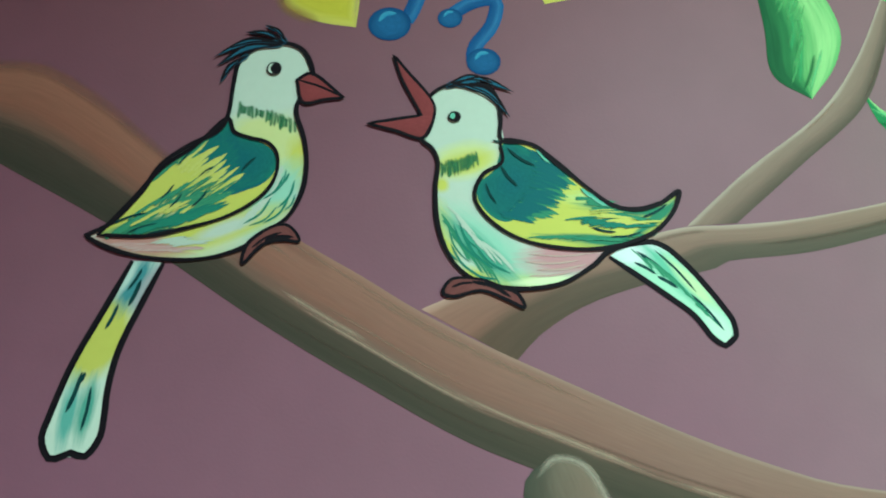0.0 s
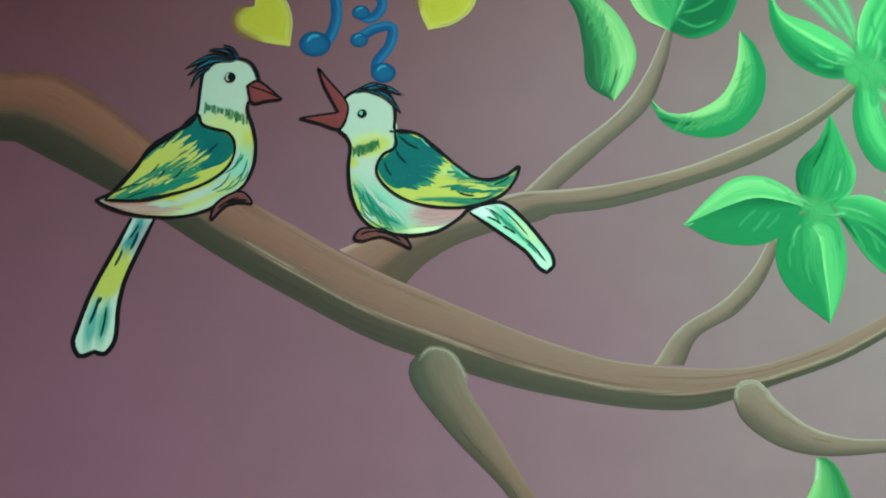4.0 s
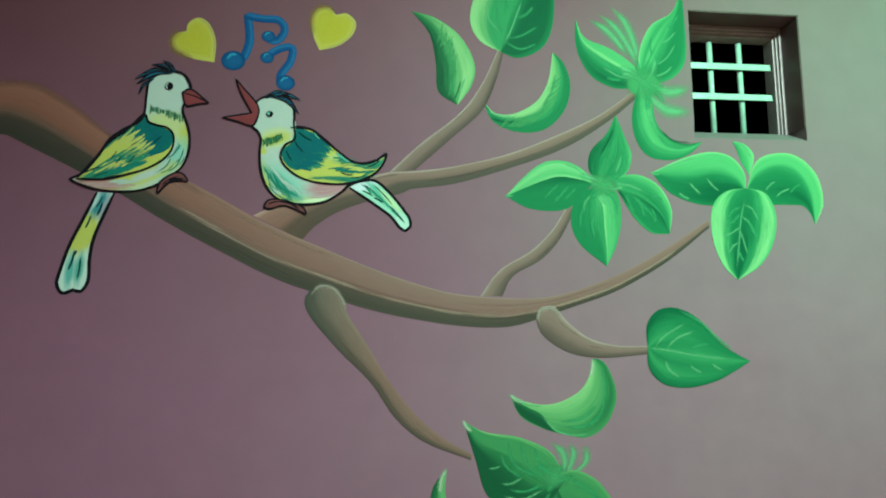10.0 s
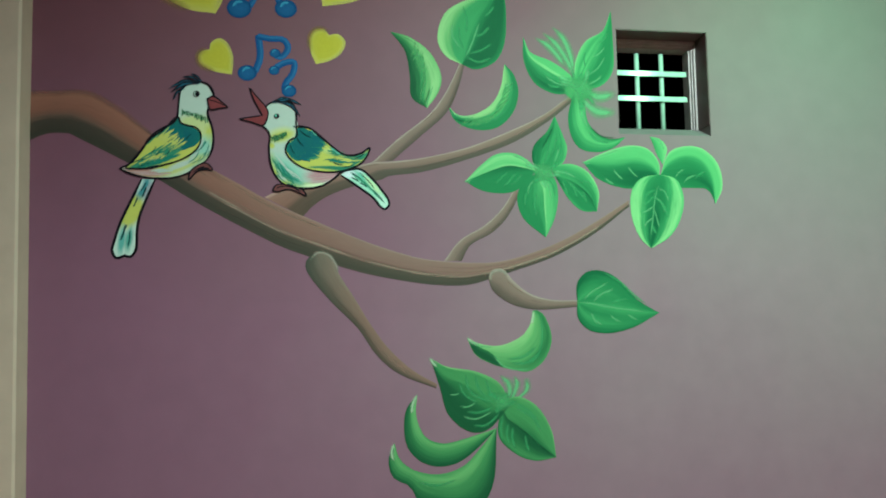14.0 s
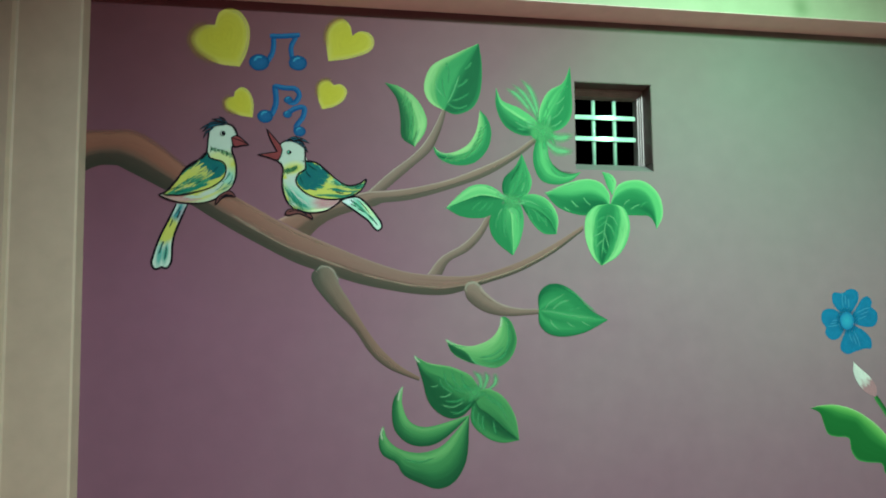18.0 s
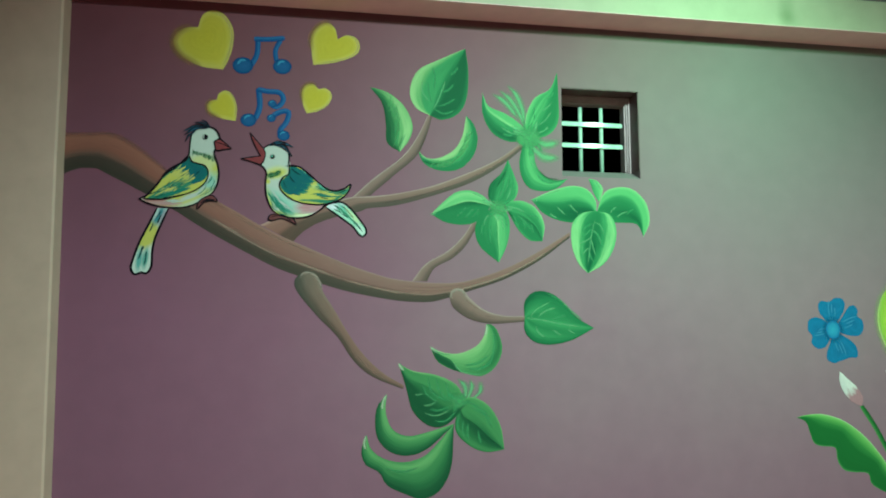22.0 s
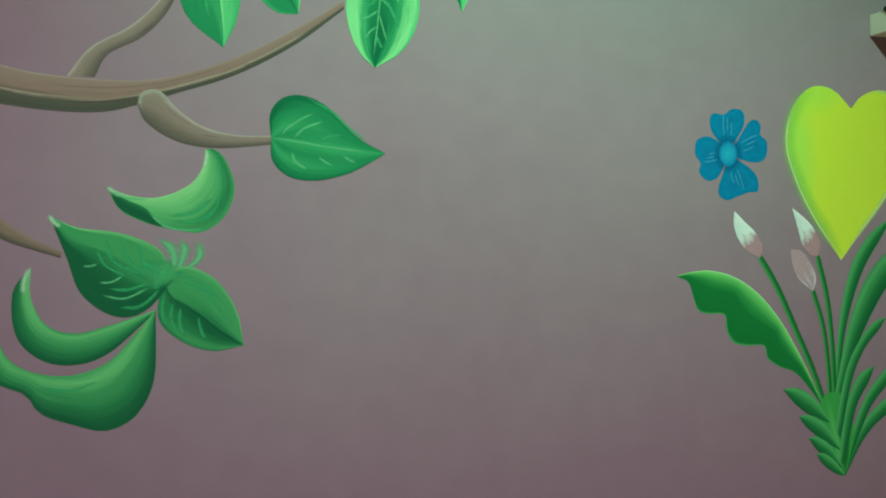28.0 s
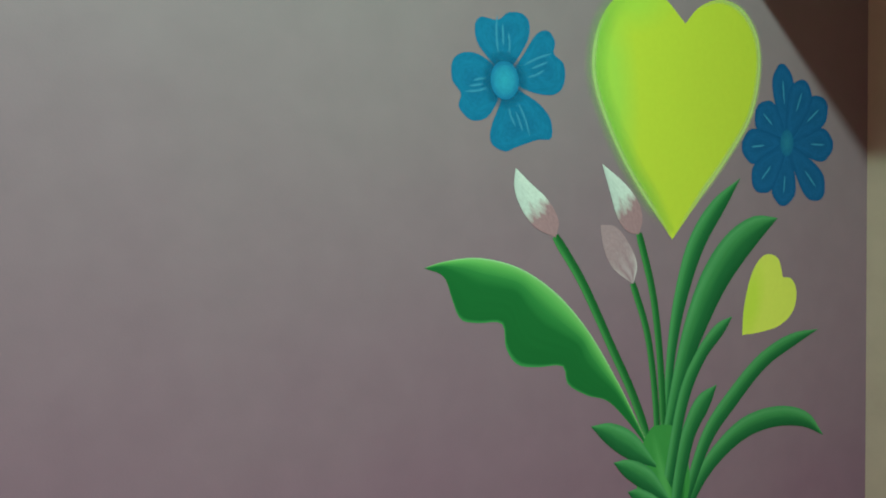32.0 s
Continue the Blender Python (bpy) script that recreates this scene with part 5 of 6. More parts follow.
BIG = [(1.578, 1.126), (1.437, 1.307), (1.354, 1.456), (1.314, 1.581), (1.331, 1.692), (1.386, 1.774), (1.46, 1.814), (1.552, 1.799), (1.637, 1.729), (1.692, 1.779), (1.775, 1.805), (1.86, 1.782), (1.918, 1.708), (1.927, 1.603), (1.888, 1.47), (1.791, 1.347), (1.684, 1.237)]
inner = Vector((sum(p[0] for p in BIG) / len(BIG), sum(p[1] for p in BIG) / len(BIG)))
Film().stroke([Vector(p).lerp(inner, 0.045) for p in BIG[:7]], 0.085, L3 + 0.0010, HEART_GREEN, 40, (0.3, 0.6)).make("green_edge_stroke", big_heart, "soft green brushed side")
Film().stroke([Vector(p).lerp(inner, 0.02) for p in BIG[9:]] + [Vector(BIG[0]).lerp(inner, 0.02)], 0.030, L3 + 0.0014, HEART_PALE, 40, (0.1, 0.1)).make("pale_edge_stroke", big_heart, "pale brushed edge")
Film().stroke([Vector(p).lerp(inner, 0.012) for p in BIG[:6]], 0.022, L3 + 0.0016, HEART_PALE, 40, (0.1, 0.1)).make("pale_edge_stroke", big_heart, "pale brushed edge")
heart([(1.847, 0.821), (1.855, 0.903), (1.884, 0.995), (1.924, 1.047), (1.965, 1.058), (2.004, 1.038), (2.022, 0.982), (2.059, 0.975), (2.082, 0.934), (2.067, 0.873), (2.009, 0.834), (1.923, 0.821)], 6, L1, YELLOW_BRIGHT, "small lime yellow painted heart beside the leaves")


# music notes
def note_blob(f, centre, edge, depth):
    r = edge[0] - centre[0]
    f.disc(centre, r, r * 0.86, depth, NOTE_HEAD)
    f.stroke([(centre[0] - 0.5 * r, centre[1] + 0.1 * r), (centre[0] - 0.2 * r, centre[1] + 0.5 * r), (centre[0] + 0.3 * r, centre[1] + 0.55 * r)], 0.22 * r, depth + 0.0006, SHINE, 8, (0.1, 0.1))


HEADS = [(-2.012, 2.81), (-1.963, 2.813), (-1.826, 2.816), (-1.781, 2.818), (-1.977, 2.541), (-1.939, 2.543), (-1.868, 2.627), (-1.846, 2.628), (-1.871, 2.555), (-1.849, 2.556), (-1.811, 2.472), (-1.781, 2.473)]
one = Film()
one.stroke([(-1.964, 2.947), (-1.898, 2.949), (-1.818, 2.96)], 0.026, L2, BLUE, 10, (0.8, 0.8)).stroke([(-1.945, 2.948), (-1.948, 2.869), (-1.977, 2.809)], 0.026, L1, BLUE, 10, (0.8, 0.8)).stroke([(-1.837, 2.95), (-1.861, 2.895), (-1.854, 2.837)], 0.024, L1, BLUE, 10, (0.8, 0.8))
note_blob(one, HEADS[0], HEADS[1], L3)
note_blob(one, HEADS[2], HEADS[3], L3)
tagged(one.make("painted_music_note"), "blue painted pair of beamed music notes", "music note", "mural notes")
two = Film()
two.stroke([(-1.935, 2.701), (-1.927, 2.61), (-1.947, 2.546)], 0.028, L1, BLUE, 12, (0.8, 0.8)).stroke([(-1.938, 2.696), (-1.891, 2.687), (-1.836, 2.684), (-1.816, 2.65), (-1.84, 2.614), (-1.87, 2.618)], 0.026, L2, BLUE, 20, (0.8, 0.8))
note_blob(two, HEADS[4], HEADS[5], L3)
note_blob(two, HEADS[6], HEADS[7], L3)
tagged(two.make("painted_music_note"), "blue painted music note with a curled flag", "music note", "mural notes")
three = Film()
three.stroke([(-1.877, 2.555), (-1.834, 2.586), (-1.792, 2.591), (-1.797, 2.544), (-1.826, 2.5), (-1.828, 2.465)], 0.026, L2, BLUE, 24, (0.8, 0.8))
note_blob(three, HEADS[8], HEADS[9], L3)
note_blob(three, HEADS[10], HEADS[11], L3)
tagged(three.make("painted_music_note"), "small blue painted curled music note", "music note", "mural notes")


# flowers
def shine(f, centre, tip, depth, width, near=0.45, far=0.75, sideways=0.0):
    c, t = Vector(centre), Vector(tip)
    s = Vector((-(t - c).y, (t - c).x)) * sideways
    f.stroke([c.lerp(t, near) + s, c.lerp(t, 0.5 * (near + far)) + s * 1.2, c.lerp(t, far) + s], width, depth, SHINE, 8, (0.1, 0.1))


def round_flower():
    FC = [(1.047, 1.552), (1.086, 1.554)]
    fl = thing("painted_flower", (FC[0][0], 0, FC[0][1]))
    back = Matrix.Translation(fl.location).inverted()
    for outline in ([(1.048, 1.576), (0.982, 1.627), (0.968, 1.674), (0.985, 1.702), (1.032, 1.698), (1.064, 1.718), (1.105, 1.717), (1.124, 1.691), (1.111, 1.641)], [(1.072, 1.57), (1.11, 1.627), (1.145, 1.671), (1.179, 1.68), (1.199, 1.653), (1.195, 1.624), (1.225, 1.597), (1.223, 1.547), (1.191, 1.52), (1.132, 1.523), (1.083, 1.542)], [(1.058, 1.535), (1.115, 1.515), (1.156, 1.488), (1.181, 1.453), (1.179, 1.409), (1.137, 1.405), (1.078, 1.388), (1.041, 1.377), (1.005, 1.396), (1.003, 1.43), (1.024, 1.479)], [(1.035, 1.568), (0.989, 1.607), (0.943, 1.616), (0.907, 1.597), (0.902, 1.55), (0.924, 1.517), (0.918, 1.484), (0.952, 1.453), (0.999, 1.464), (1.033, 1.52)]):
        f = Film().blob(outline, L1, PETAL, (), 6, 6)
        mid = sum((Vector(p) for p in outline), Vector((0, 0))) / len(outline)
        for side in (-0.16, 0.0, 0.16):
            shine(f, FC[0], tuple(mid), L2, 0.006, 0.70 - abs(side), 1.15 + side, side * 0.8)
        p = f.make("petal", fl)
        p.matrix_parent_inverse = back
    c = Film().disc(FC[0], 0.068, 0.074, L2 + 0.0006, PETAL_SHADE).disc(FC[0], 0.046, 0.052, L3 + 0.0006, CORE_RIM).disc(FC[0], 0.041, 0.048, L3 + 0.0010, CORE).make("flower_centre", fl, "light blue round centre")
    c.matrix_parent_inverse = back
    return tagged(fl, "blue painted flower with four wide petals", "painted flower", "mural flowers")


def star_flower():
    FC = [(2.04, 1.396), (2.077, 1.396), (2.019, 1.635), (2.123, 1.587), (2.219, 1.525), (2.251, 1.387), (2.201, 1.223), (2.022, 1.203), (1.902, 1.258), (1.85, 1.382), (1.916, 1.505)]
    c = Vector(FC[0])
    fl = thing("painted_flower", (c.x, 0, c.y))
    back = Matrix.Translation(fl.location).inverted()
    for k, tip in enumerate(FC[2:]):
        t = Vector(tip)
        d = t - c
        s = Vector((-d.y, d.x)).normalized()
        w = 0.052 if k else 0.046
        rim = [c, c.lerp(t, 0.45) + s * w * 0.8, c.lerp(t, 0.78) + s * w, t - d * 0.04 + s * w * 0.45, t, t - d * 0.04 - s * w * 0.45, c.lerp(t, 0.78) - s * w, c.lerp(t, 0.45) - s * w * 0.8]
        f = Film().blob([tuple(v) for v in rim], L1 + 0.00008 * k, PETAL_DARK, (), 6, 5)
        shine(f, tuple(c), tuple(t), L3, 0.006, 0.50, 0.80)
        f.make("petal", fl).matrix_parent_inverse = back
    Film().disc(FC[0], 0.029, 0.041, L4, STAR_CORE).make("flower_centre", fl, "light blue oval centre").matrix_parent_inverse = back
    return tagged(fl, "deep blue painted flower with nine narrow petals", "painted flower", "mural flowers")


round_flower()
star_flower()

plant = thing("painted_plant", (1.56, 0, 0.26))
tagged(plant, "painted green plant with blades, a wavy leaf and tulip buds", "painted plant")
plant_back = Matrix.Translation(plant.location).inverted()


def on_plant(ob):
    ob.parent = plant
    ob.matrix_parent_inverse = plant_back
    return ob


on_plant(Film().between([(0.81, 1.102), (0.87, 1.115), (0.963, 1.116), (1.075, 1.082), (1.185, 1.007), (1.281, 0.899), (1.362, 0.772), (1.428, 0.651), (1.49, 0.526)], [(0.81, 1.102), (0.861, 1.078), (0.881, 1.021), (0.902, 0.97), (0.949, 0.955), (1.018, 0.946), (1.027, 0.884), (1.059, 0.836), (1.118, 0.821), (1.197, 0.813), (1.213, 0.762), (1.276, 0.722), (1.341, 0.697), (1.408, 0.63), (1.49, 0.526)], L3, WAVY, 60, 10).make("wavy_leaf", None, "large wavy-edged dark green leaf"))


def bud(side_a, side_b, stem, depth, width, mat=BUD):
    b = on_plant(Film().between(side_a, side_b, depth, mat, 20, 6).make("bud", None, "white and pink tulip bud"))
    Film().stroke(stem, width, depth - 0.0006, STEM, 24, (0.8, 0.5)).make("stem", b, "dark green stem")
    return b


bud([(1.071, 1.336), (1.116, 1.295), (1.166, 1.251), (1.196, 1.198), (1.186, 1.155)], [(1.071, 1.336), (1.066, 1.283), (1.089, 1.225), (1.129, 1.18), (1.186, 1.155)], [(1.184, 1.158), (1.266, 1.03), (1.355, 0.851), (1.429, 0.699), (1.49, 0.543)], L5, 0.026)
bud([(1.436, 1.011), (1.451, 1.061), (1.429, 1.117), (1.382, 1.171), (1.329, 1.18)], [(1.436, 1.011), (1.369, 1.059), (1.339, 1.115), (1.329, 1.18)], [(1.434, 1.015), (1.483, 0.868), (1.506, 0.703), (1.515, 0.538)], L4, 0.022, BUD_PINK)
bud([(1.339, 1.342), (1.404, 1.296), (1.451, 1.248), (1.473, 1.193), (1.459, 1.147)], [(1.339, 1.342), (1.361, 1.274), (1.386, 1.197), (1.42, 1.157), (1.459, 1.147)], [(1.459, 1.15), (1.505, 0.978), (1.528, 0.782), (1.536, 0.567)], L5, 0.024)


BASE_PAINT = wash("plant_base_paint", (0.045, 0.25, 0.055), [
    ((1.509, 0.532), (1.576, 0.271), 0.014, (0.08, 0.33, 0.085), 0.9, 0.4),
    ((1.605, 0.467), (1.581, 0.259), 0.013, (0.014, 0.12, 0.026), 0.9, 0.4),
])


def blade(side_a, side_b, depth):
    return on_plant(Film().between(side_a, side_b, depth, BLADE, 26, 6).make("blade"))


on_plant(Film().blob([(1.487, 0.592), (1.526, 0.599), (1.576, 0.583), (1.618, 0.511), (1.632, 0.418), (1.618, 0.352), (1.577, 0.254), (1.532, 0.294), (1.49, 0.367), (1.435, 0.441), (1.476, 0.481), (1.449, 0.529)], L5, BASE_PAINT, (), 6, 6).make("stem_base", None, "bright green clump where the blades meet"))
blade([(1.844, 1.293), (1.731, 1.23), (1.643, 1.128), (1.588, 0.986), (1.553, 0.811), (1.533, 0.584)], [(1.844, 1.293), (1.787, 1.212), (1.696, 1.092), (1.63, 0.95), (1.584, 0.791), (1.553, 0.581)], L4)
blade([(2, 1.167), (1.901, 1.178), (1.797, 1.136), (1.707, 1.05), (1.64, 0.932), (1.584, 0.774), (1.522, 0.531)], [(2, 1.167), (1.913, 1.096), (1.795, 0.985), (1.704, 0.859), (1.626, 0.719), (1.544, 0.506)], L5)
blade([(1.806, 0.882), (1.738, 0.864), (1.659, 0.789), (1.593, 0.674), (1.536, 0.452)], [(1.806, 0.882), (1.771, 0.835), (1.692, 0.76), (1.625, 0.636), (1.563, 0.405)], L6)
blade([(2.183, 0.802), (2.059, 0.802), (1.923, 0.756), (1.792, 0.661), (1.678, 0.542), (1.576, 0.304)], [(2.183, 0.802), (2.071, 0.761), (1.946, 0.709), (1.815, 0.605), (1.711, 0.502), (1.593, 0.28)], L4)
blade([(2.206, 0.449), (2.136, 0.535), (2.008, 0.578), (1.861, 0.571), (1.745, 0.513), (1.65, 0.42), (1.576, 0.258)], [(2.206, 0.449), (2.11, 0.494), (1.982, 0.515), (1.861, 0.501), (1.755, 0.45), (1.675, 0.38), (1.587, 0.252)], L3)
blade([(1.742, 0.685), (1.668, 0.662), (1.613, 0.587), (1.579, 0.493), (1.554, 0.318)], [(1.742, 0.685), (1.712, 0.622), (1.656, 0.546), (1.622, 0.451), (1.573, 0.294)], L6)
blade([(1.283, 0.636), (1.354, 0.633), (1.436, 0.586), (1.508, 0.489)], [(1.283, 0.636), (1.34, 0.573), (1.408, 0.522), (1.507, 0.478)], L6)
blade([(1.357, 0.521), (1.415, 0.519), (1.491, 0.474), (1.56, 0.37)], [(1.357, 0.521), (1.394, 0.474), (1.462, 0.421), (1.56, 0.359)], L6 + 0.0003)
blade([(1.404, 0.428), (1.449, 0.428), (1.518, 0.381), (1.574, 0.289)], [(1.404, 0.428), (1.441, 0.379), (1.504, 0.332), (1.574, 0.282)], L6 + 0.0006)
blade([(1.442, 0.36), (1.483, 0.357), (1.539, 0.316), (1.58, 0.259)], [(1.442, 0.357), (1.475, 0.313), (1.531, 0.272), (1.58, 0.254)], L6 + 0.0009)


# the two painted perching shapes, each one flat coat of paint
def strokes(f, pairs, width, depth, mat, bow=0.12, thin=(0.15, 0.05), seed=1):
    rng = random.Random(seed)
    for a, b in zip(pairs[::2], pairs[1::2]):
        a, b = Vector(a), Vector(b)
        s = Vector((-(b - a).y, (b - a).x)) * bow
        f.stroke([a, a.lerp(b, 0.5) + s, b], width * rng.uniform(0.7, 1.25), depth, mat, 12, thin)


MINT_WHITE, LEMON_C, PALE_C = (0.415, 0.505, 0.445), (0.455, 0.48, 0.105), (0.48, 0.54, 0.25)
GREEN_C, MINT_C, ROSE_C = (0.032, 0.19, 0.115), (0.25, 0.50, 0.40), (0.42, 0.215, 0.19)
LB_BODY = wash("perching_body_paint", MINT_WHITE, [
    ((-2.138, 2.340), (-2.291, 2.117), 0.059, PALE_C, 0.6, 0.15),
    ((-2.237, 2.337), (-2.118, 2.320), 0.032, PALE_C, 0.7, 0.15),
    ((-2.119, 2.324), (-2.110, 2.239), 0.022, LEMON_C, 0.8, 0.2),
    ((-2.115, 2.271), (-2.203, 2.164), 0.031, MINT_C, 0.8, 0.35),
    ((-2.132, 2.197), (-2.374, 2.110), 0.021, LEMON_C, 0.7, 0.25),
    ((-2.175, 2.185), (-2.279, 2.139), 0.011, MINT_WHITE, 0.9, 0.3),
    ((-2.295, 2.122), (-2.446, 2.140), 0.018, ROSE_C, 0.7, 0.35),
])
LB_WING = wash("perching_wing_paint", LEMON_C, [
    ((-2.277, 2.214), (-2.356, 2.166), 0.021, PALE_C, 0.9, 0.4),
    ((-2.290, 2.178), (-2.425, 2.142), 0.013, GREEN_C, 0.6, 0.5),
    ((-2.250, 2.330), (-2.325, 2.282), 0.010, GREEN_C, 0.6, 0.5),
])
LB_TAIL = wash("perching_tail_paint", (0.46, 0.60, 0.53), [
    ((-2.384, 2.046), (-2.444, 1.914), 0.047, LEMON_C, 0.5, 0.15),
    ((-2.348, 2.111), (-2.383, 2.026), 0.020, (0.05, 0.22, 0.25), 0.8, 0.5),
    ((-2.326, 2.101), (-2.363, 2.023), 0.011, (0.28, 0.32, 0.35), 0.7, 0.3),
    ((-2.367, 2.104), (-2.396, 2.045), 0.010, (0.40, 0.55, 0.52), 0.8, 0.4),
    ((-2.437, 1.914), (-2.446, 1.812), 0.012, (0.10, 0.36, 0.32), 0.8, 0.5),
    ((-2.410, 1.912), (-2.420, 1.822), 0.012, (0.08, 0.32, 0.26), 0.8, 0.5),
])
RB_BODY = wash("singing_body_paint", MINT_WHITE, [
    ((-1.892, 2.279), (-1.788, 2.299), 0.030, PALE_C, 0.6, 0.2),
    ((-1.888, 2.269), (-1.798, 2.297), 0.017, LEMON_C, 0.8, 0.2),
    ((-1.885, 2.255), (-1.871, 2.235), 0.011, LEMON_C, 0.8, 0.2),
    ((-1.880, 2.208), (-1.856, 2.110), 0.017, LEMON_C, 0.8, 0.3),
    ((-1.862, 2.097), (-1.690, 2.079), 0.015, LEMON_C, 0.8, 0.3),
    ((-1.864, 2.195), (-1.740, 2.088), 0.032, MINT_C, 0.9, 0.4),
    ((-1.866, 2.185), (-1.759, 2.087), 0.017, (0.06, 0.29, 0.21), 0.8, 0.5),
    ((-1.737, 2.120), (-1.602, 2.133), 0.029, (0.44, 0.235, 0.26), 0.75, 0.45),
    ((-1.752, 2.081), (-1.653, 2.090), 0.009, (0.60, 0.70, 0.45), 0.8, 0.3),
])
RB_WING = wash("singing_wing_paint", LEMON_C, [
    ((-1.663, 2.227), (-1.497, 2.218), 0.016, (0.40, 0.58, 0.26), 0.7, 0.4),
    ((-1.640, 2.214), (-1.491, 2.208), 0.012, GREEN_C, 0.7, 0.7),
    ((-1.700, 2.160), (-1.525, 2.151), 0.009, GREEN_C, 0.7, 0.7),
    ((-1.569, 2.156), (-1.486, 2.231), 0.008, GREEN_C, 0.7, 0.6),
])
RB_TAIL = wash("singing_tail_paint", (0.30, 0.58, 0.44), [
    ((-1.602, 2.130), (-1.513, 2.151), 0.022, (0.55, 0.66, 0.68), 0.7, 0.3),
    ((-1.551, 2.150), (-1.444, 2.051), 0.015, (0.12, 0.42, 0.30), 0.8, 0.6),
    ((-1.508, 2.125), (-1.438, 2.051), 0.010, (0.44, 0.62, 0.36), 0.8, 0.4),
    ((-1.456, 2.051), (-1.411, 1.990), 0.015, (0.42, 0.62, 0.52), 0.7, 0.3),
])


def painted_birds():
    INKW = 0.0094
    FINE = 0.0034
    f = Film()
    f.between([(-2.374, 2.103), (-2.405, 2.031), (-2.445, 1.94), (-2.466, 1.871), (-2.477, 1.816), (-2.462, 1.794)], [(-2.323, 2.102), (-2.351, 2.032), (-2.377, 1.96), (-2.386, 1.898), (-2.387, 1.83), (-2.407, 1.798)], L3, LB_TAIL, 30, 8)
    TAIL_A, TAIL_B = [(-2.374, 2.103), (-2.405, 2.031), (-2.445, 1.94), (-2.466, 1.871), (-2.477, 1.816), (-2.462, 1.794)], [(-2.323, 2.102), (-2.351, 2.032), (-2.377, 1.96), (-2.386, 1.898), (-2.387, 1.83), (-2.407, 1.798)]
    a, b = resample(smooth(TAIL_A), 30), resample(smooth(TAIL_B), 30)
    strokes(f, [(-2.356, 2.091), (-2.376, 2.054), (-2.356, 2.073), (-2.371, 2.029), (-2.429, 1.925), (-2.446, 1.861), (-2.412, 1.903), (-2.419, 1.834), (-2.387, 2.032), (-2.403, 1.991), (-2.424, 1.924), (-2.43, 1.908)], 0.0060, L3, TEAL_INK, 0.03, (0.1, 0.1))
    f.stroke([*a[::3], a[30].lerp(b[30], 0.35) + Vector((0, 0.001)), a[30].lerp(b[30], 0.55) + Vector((0, 0.007)), *b[::-3]], INKW * 1.15, L3, INK, 60, (0.6, 0.6))
    f.blob([(-2.455, 2.143), (-2.414, 2.166), (-2.374, 2.216), (-2.347, 2.266), (-2.308, 2.3), (-2.259, 2.329), (-2.243, 2.36), (-2.239, 2.418), (-2.233, 2.461), (-2.206, 2.486), (-2.162, 2.497), (-2.127, 2.486), (-2.108, 2.454), (-2.105, 2.422), (-2.125, 2.389), (-2.127, 2.363), (-2.112, 2.322), (-2.104, 2.277), (-2.108, 2.227), (-2.128, 2.183), (-2.163, 2.156), (-2.197, 2.129), (-2.251, 2.111), (-2.314, 2.106), (-2.379, 2.113), (-2.427, 2.128)], L4, LB_BODY, (0,), 8, 5)
    fringe(f, [(-2.228, 2.375), (-2.180, 2.364), (-2.128, 2.344)], (0.02, -1.0), 26, 0.017, 0.0072, COLLAR, 101, L4)
    fringe(f, [(-2.150, 2.262), (-2.160, 2.220), (-2.200, 2.178)], (-0.55, -0.85), 16, 0.030, 0.0042, EYE_WHITE, 102, L4)
    fringe(f, [(-2.395, 2.130), (-2.340, 2.122), (-2.290, 2.124)], (1.0, 0.03), 22, 0.036, 0.0040, ROSE, 103, L4)
    fringe(f, [(-2.330, 2.138), (-2.280, 2.132)], (1.0, 0.16), 12, 0.034, 0.0030, EYE_WHITE, 104, L4)
    strokes(f, [(-2.137, 2.266), (-2.156, 2.221), (-2.122, 2.247), (-2.147, 2.197), (-2.128, 2.218), (-2.169, 2.17), (-2.147, 2.201), (-2.191, 2.166), (-2.141, 2.254), (-2.173, 2.211), (-2.119, 2.223), (-2.136, 2.192), (-2.158, 2.217), (-2.201, 2.169), (-2.132, 2.26), (-2.146, 2.238)], FINE, L4, TEAL_STROKE, 0.12, (0.1, 0.05))
    f.blob([(-2.434, 2.144), (-2.383, 2.211), (-2.342, 2.263), (-2.29, 2.305), (-2.245, 2.353), (-2.23, 2.33), (-2.205, 2.32), (-2.171, 2.311), (-2.153, 2.286), (-2.156, 2.246), (-2.181, 2.211), (-2.23, 2.18), (-2.293, 2.159), (-2.356, 2.144)], L5, LB_WING, (0,), 8, 5)
    f.blob([(-2.242, 2.350), (-2.225, 2.326), (-2.181, 2.311), (-2.157, 2.289), (-2.158, 2.258), (-2.181, 2.235), (-2.212, 2.228), (-2.222, 2.252), (-2.230, 2.278), (-2.252, 2.292), (-2.262, 2.315)], L5, TEAL, (), 6, 5)
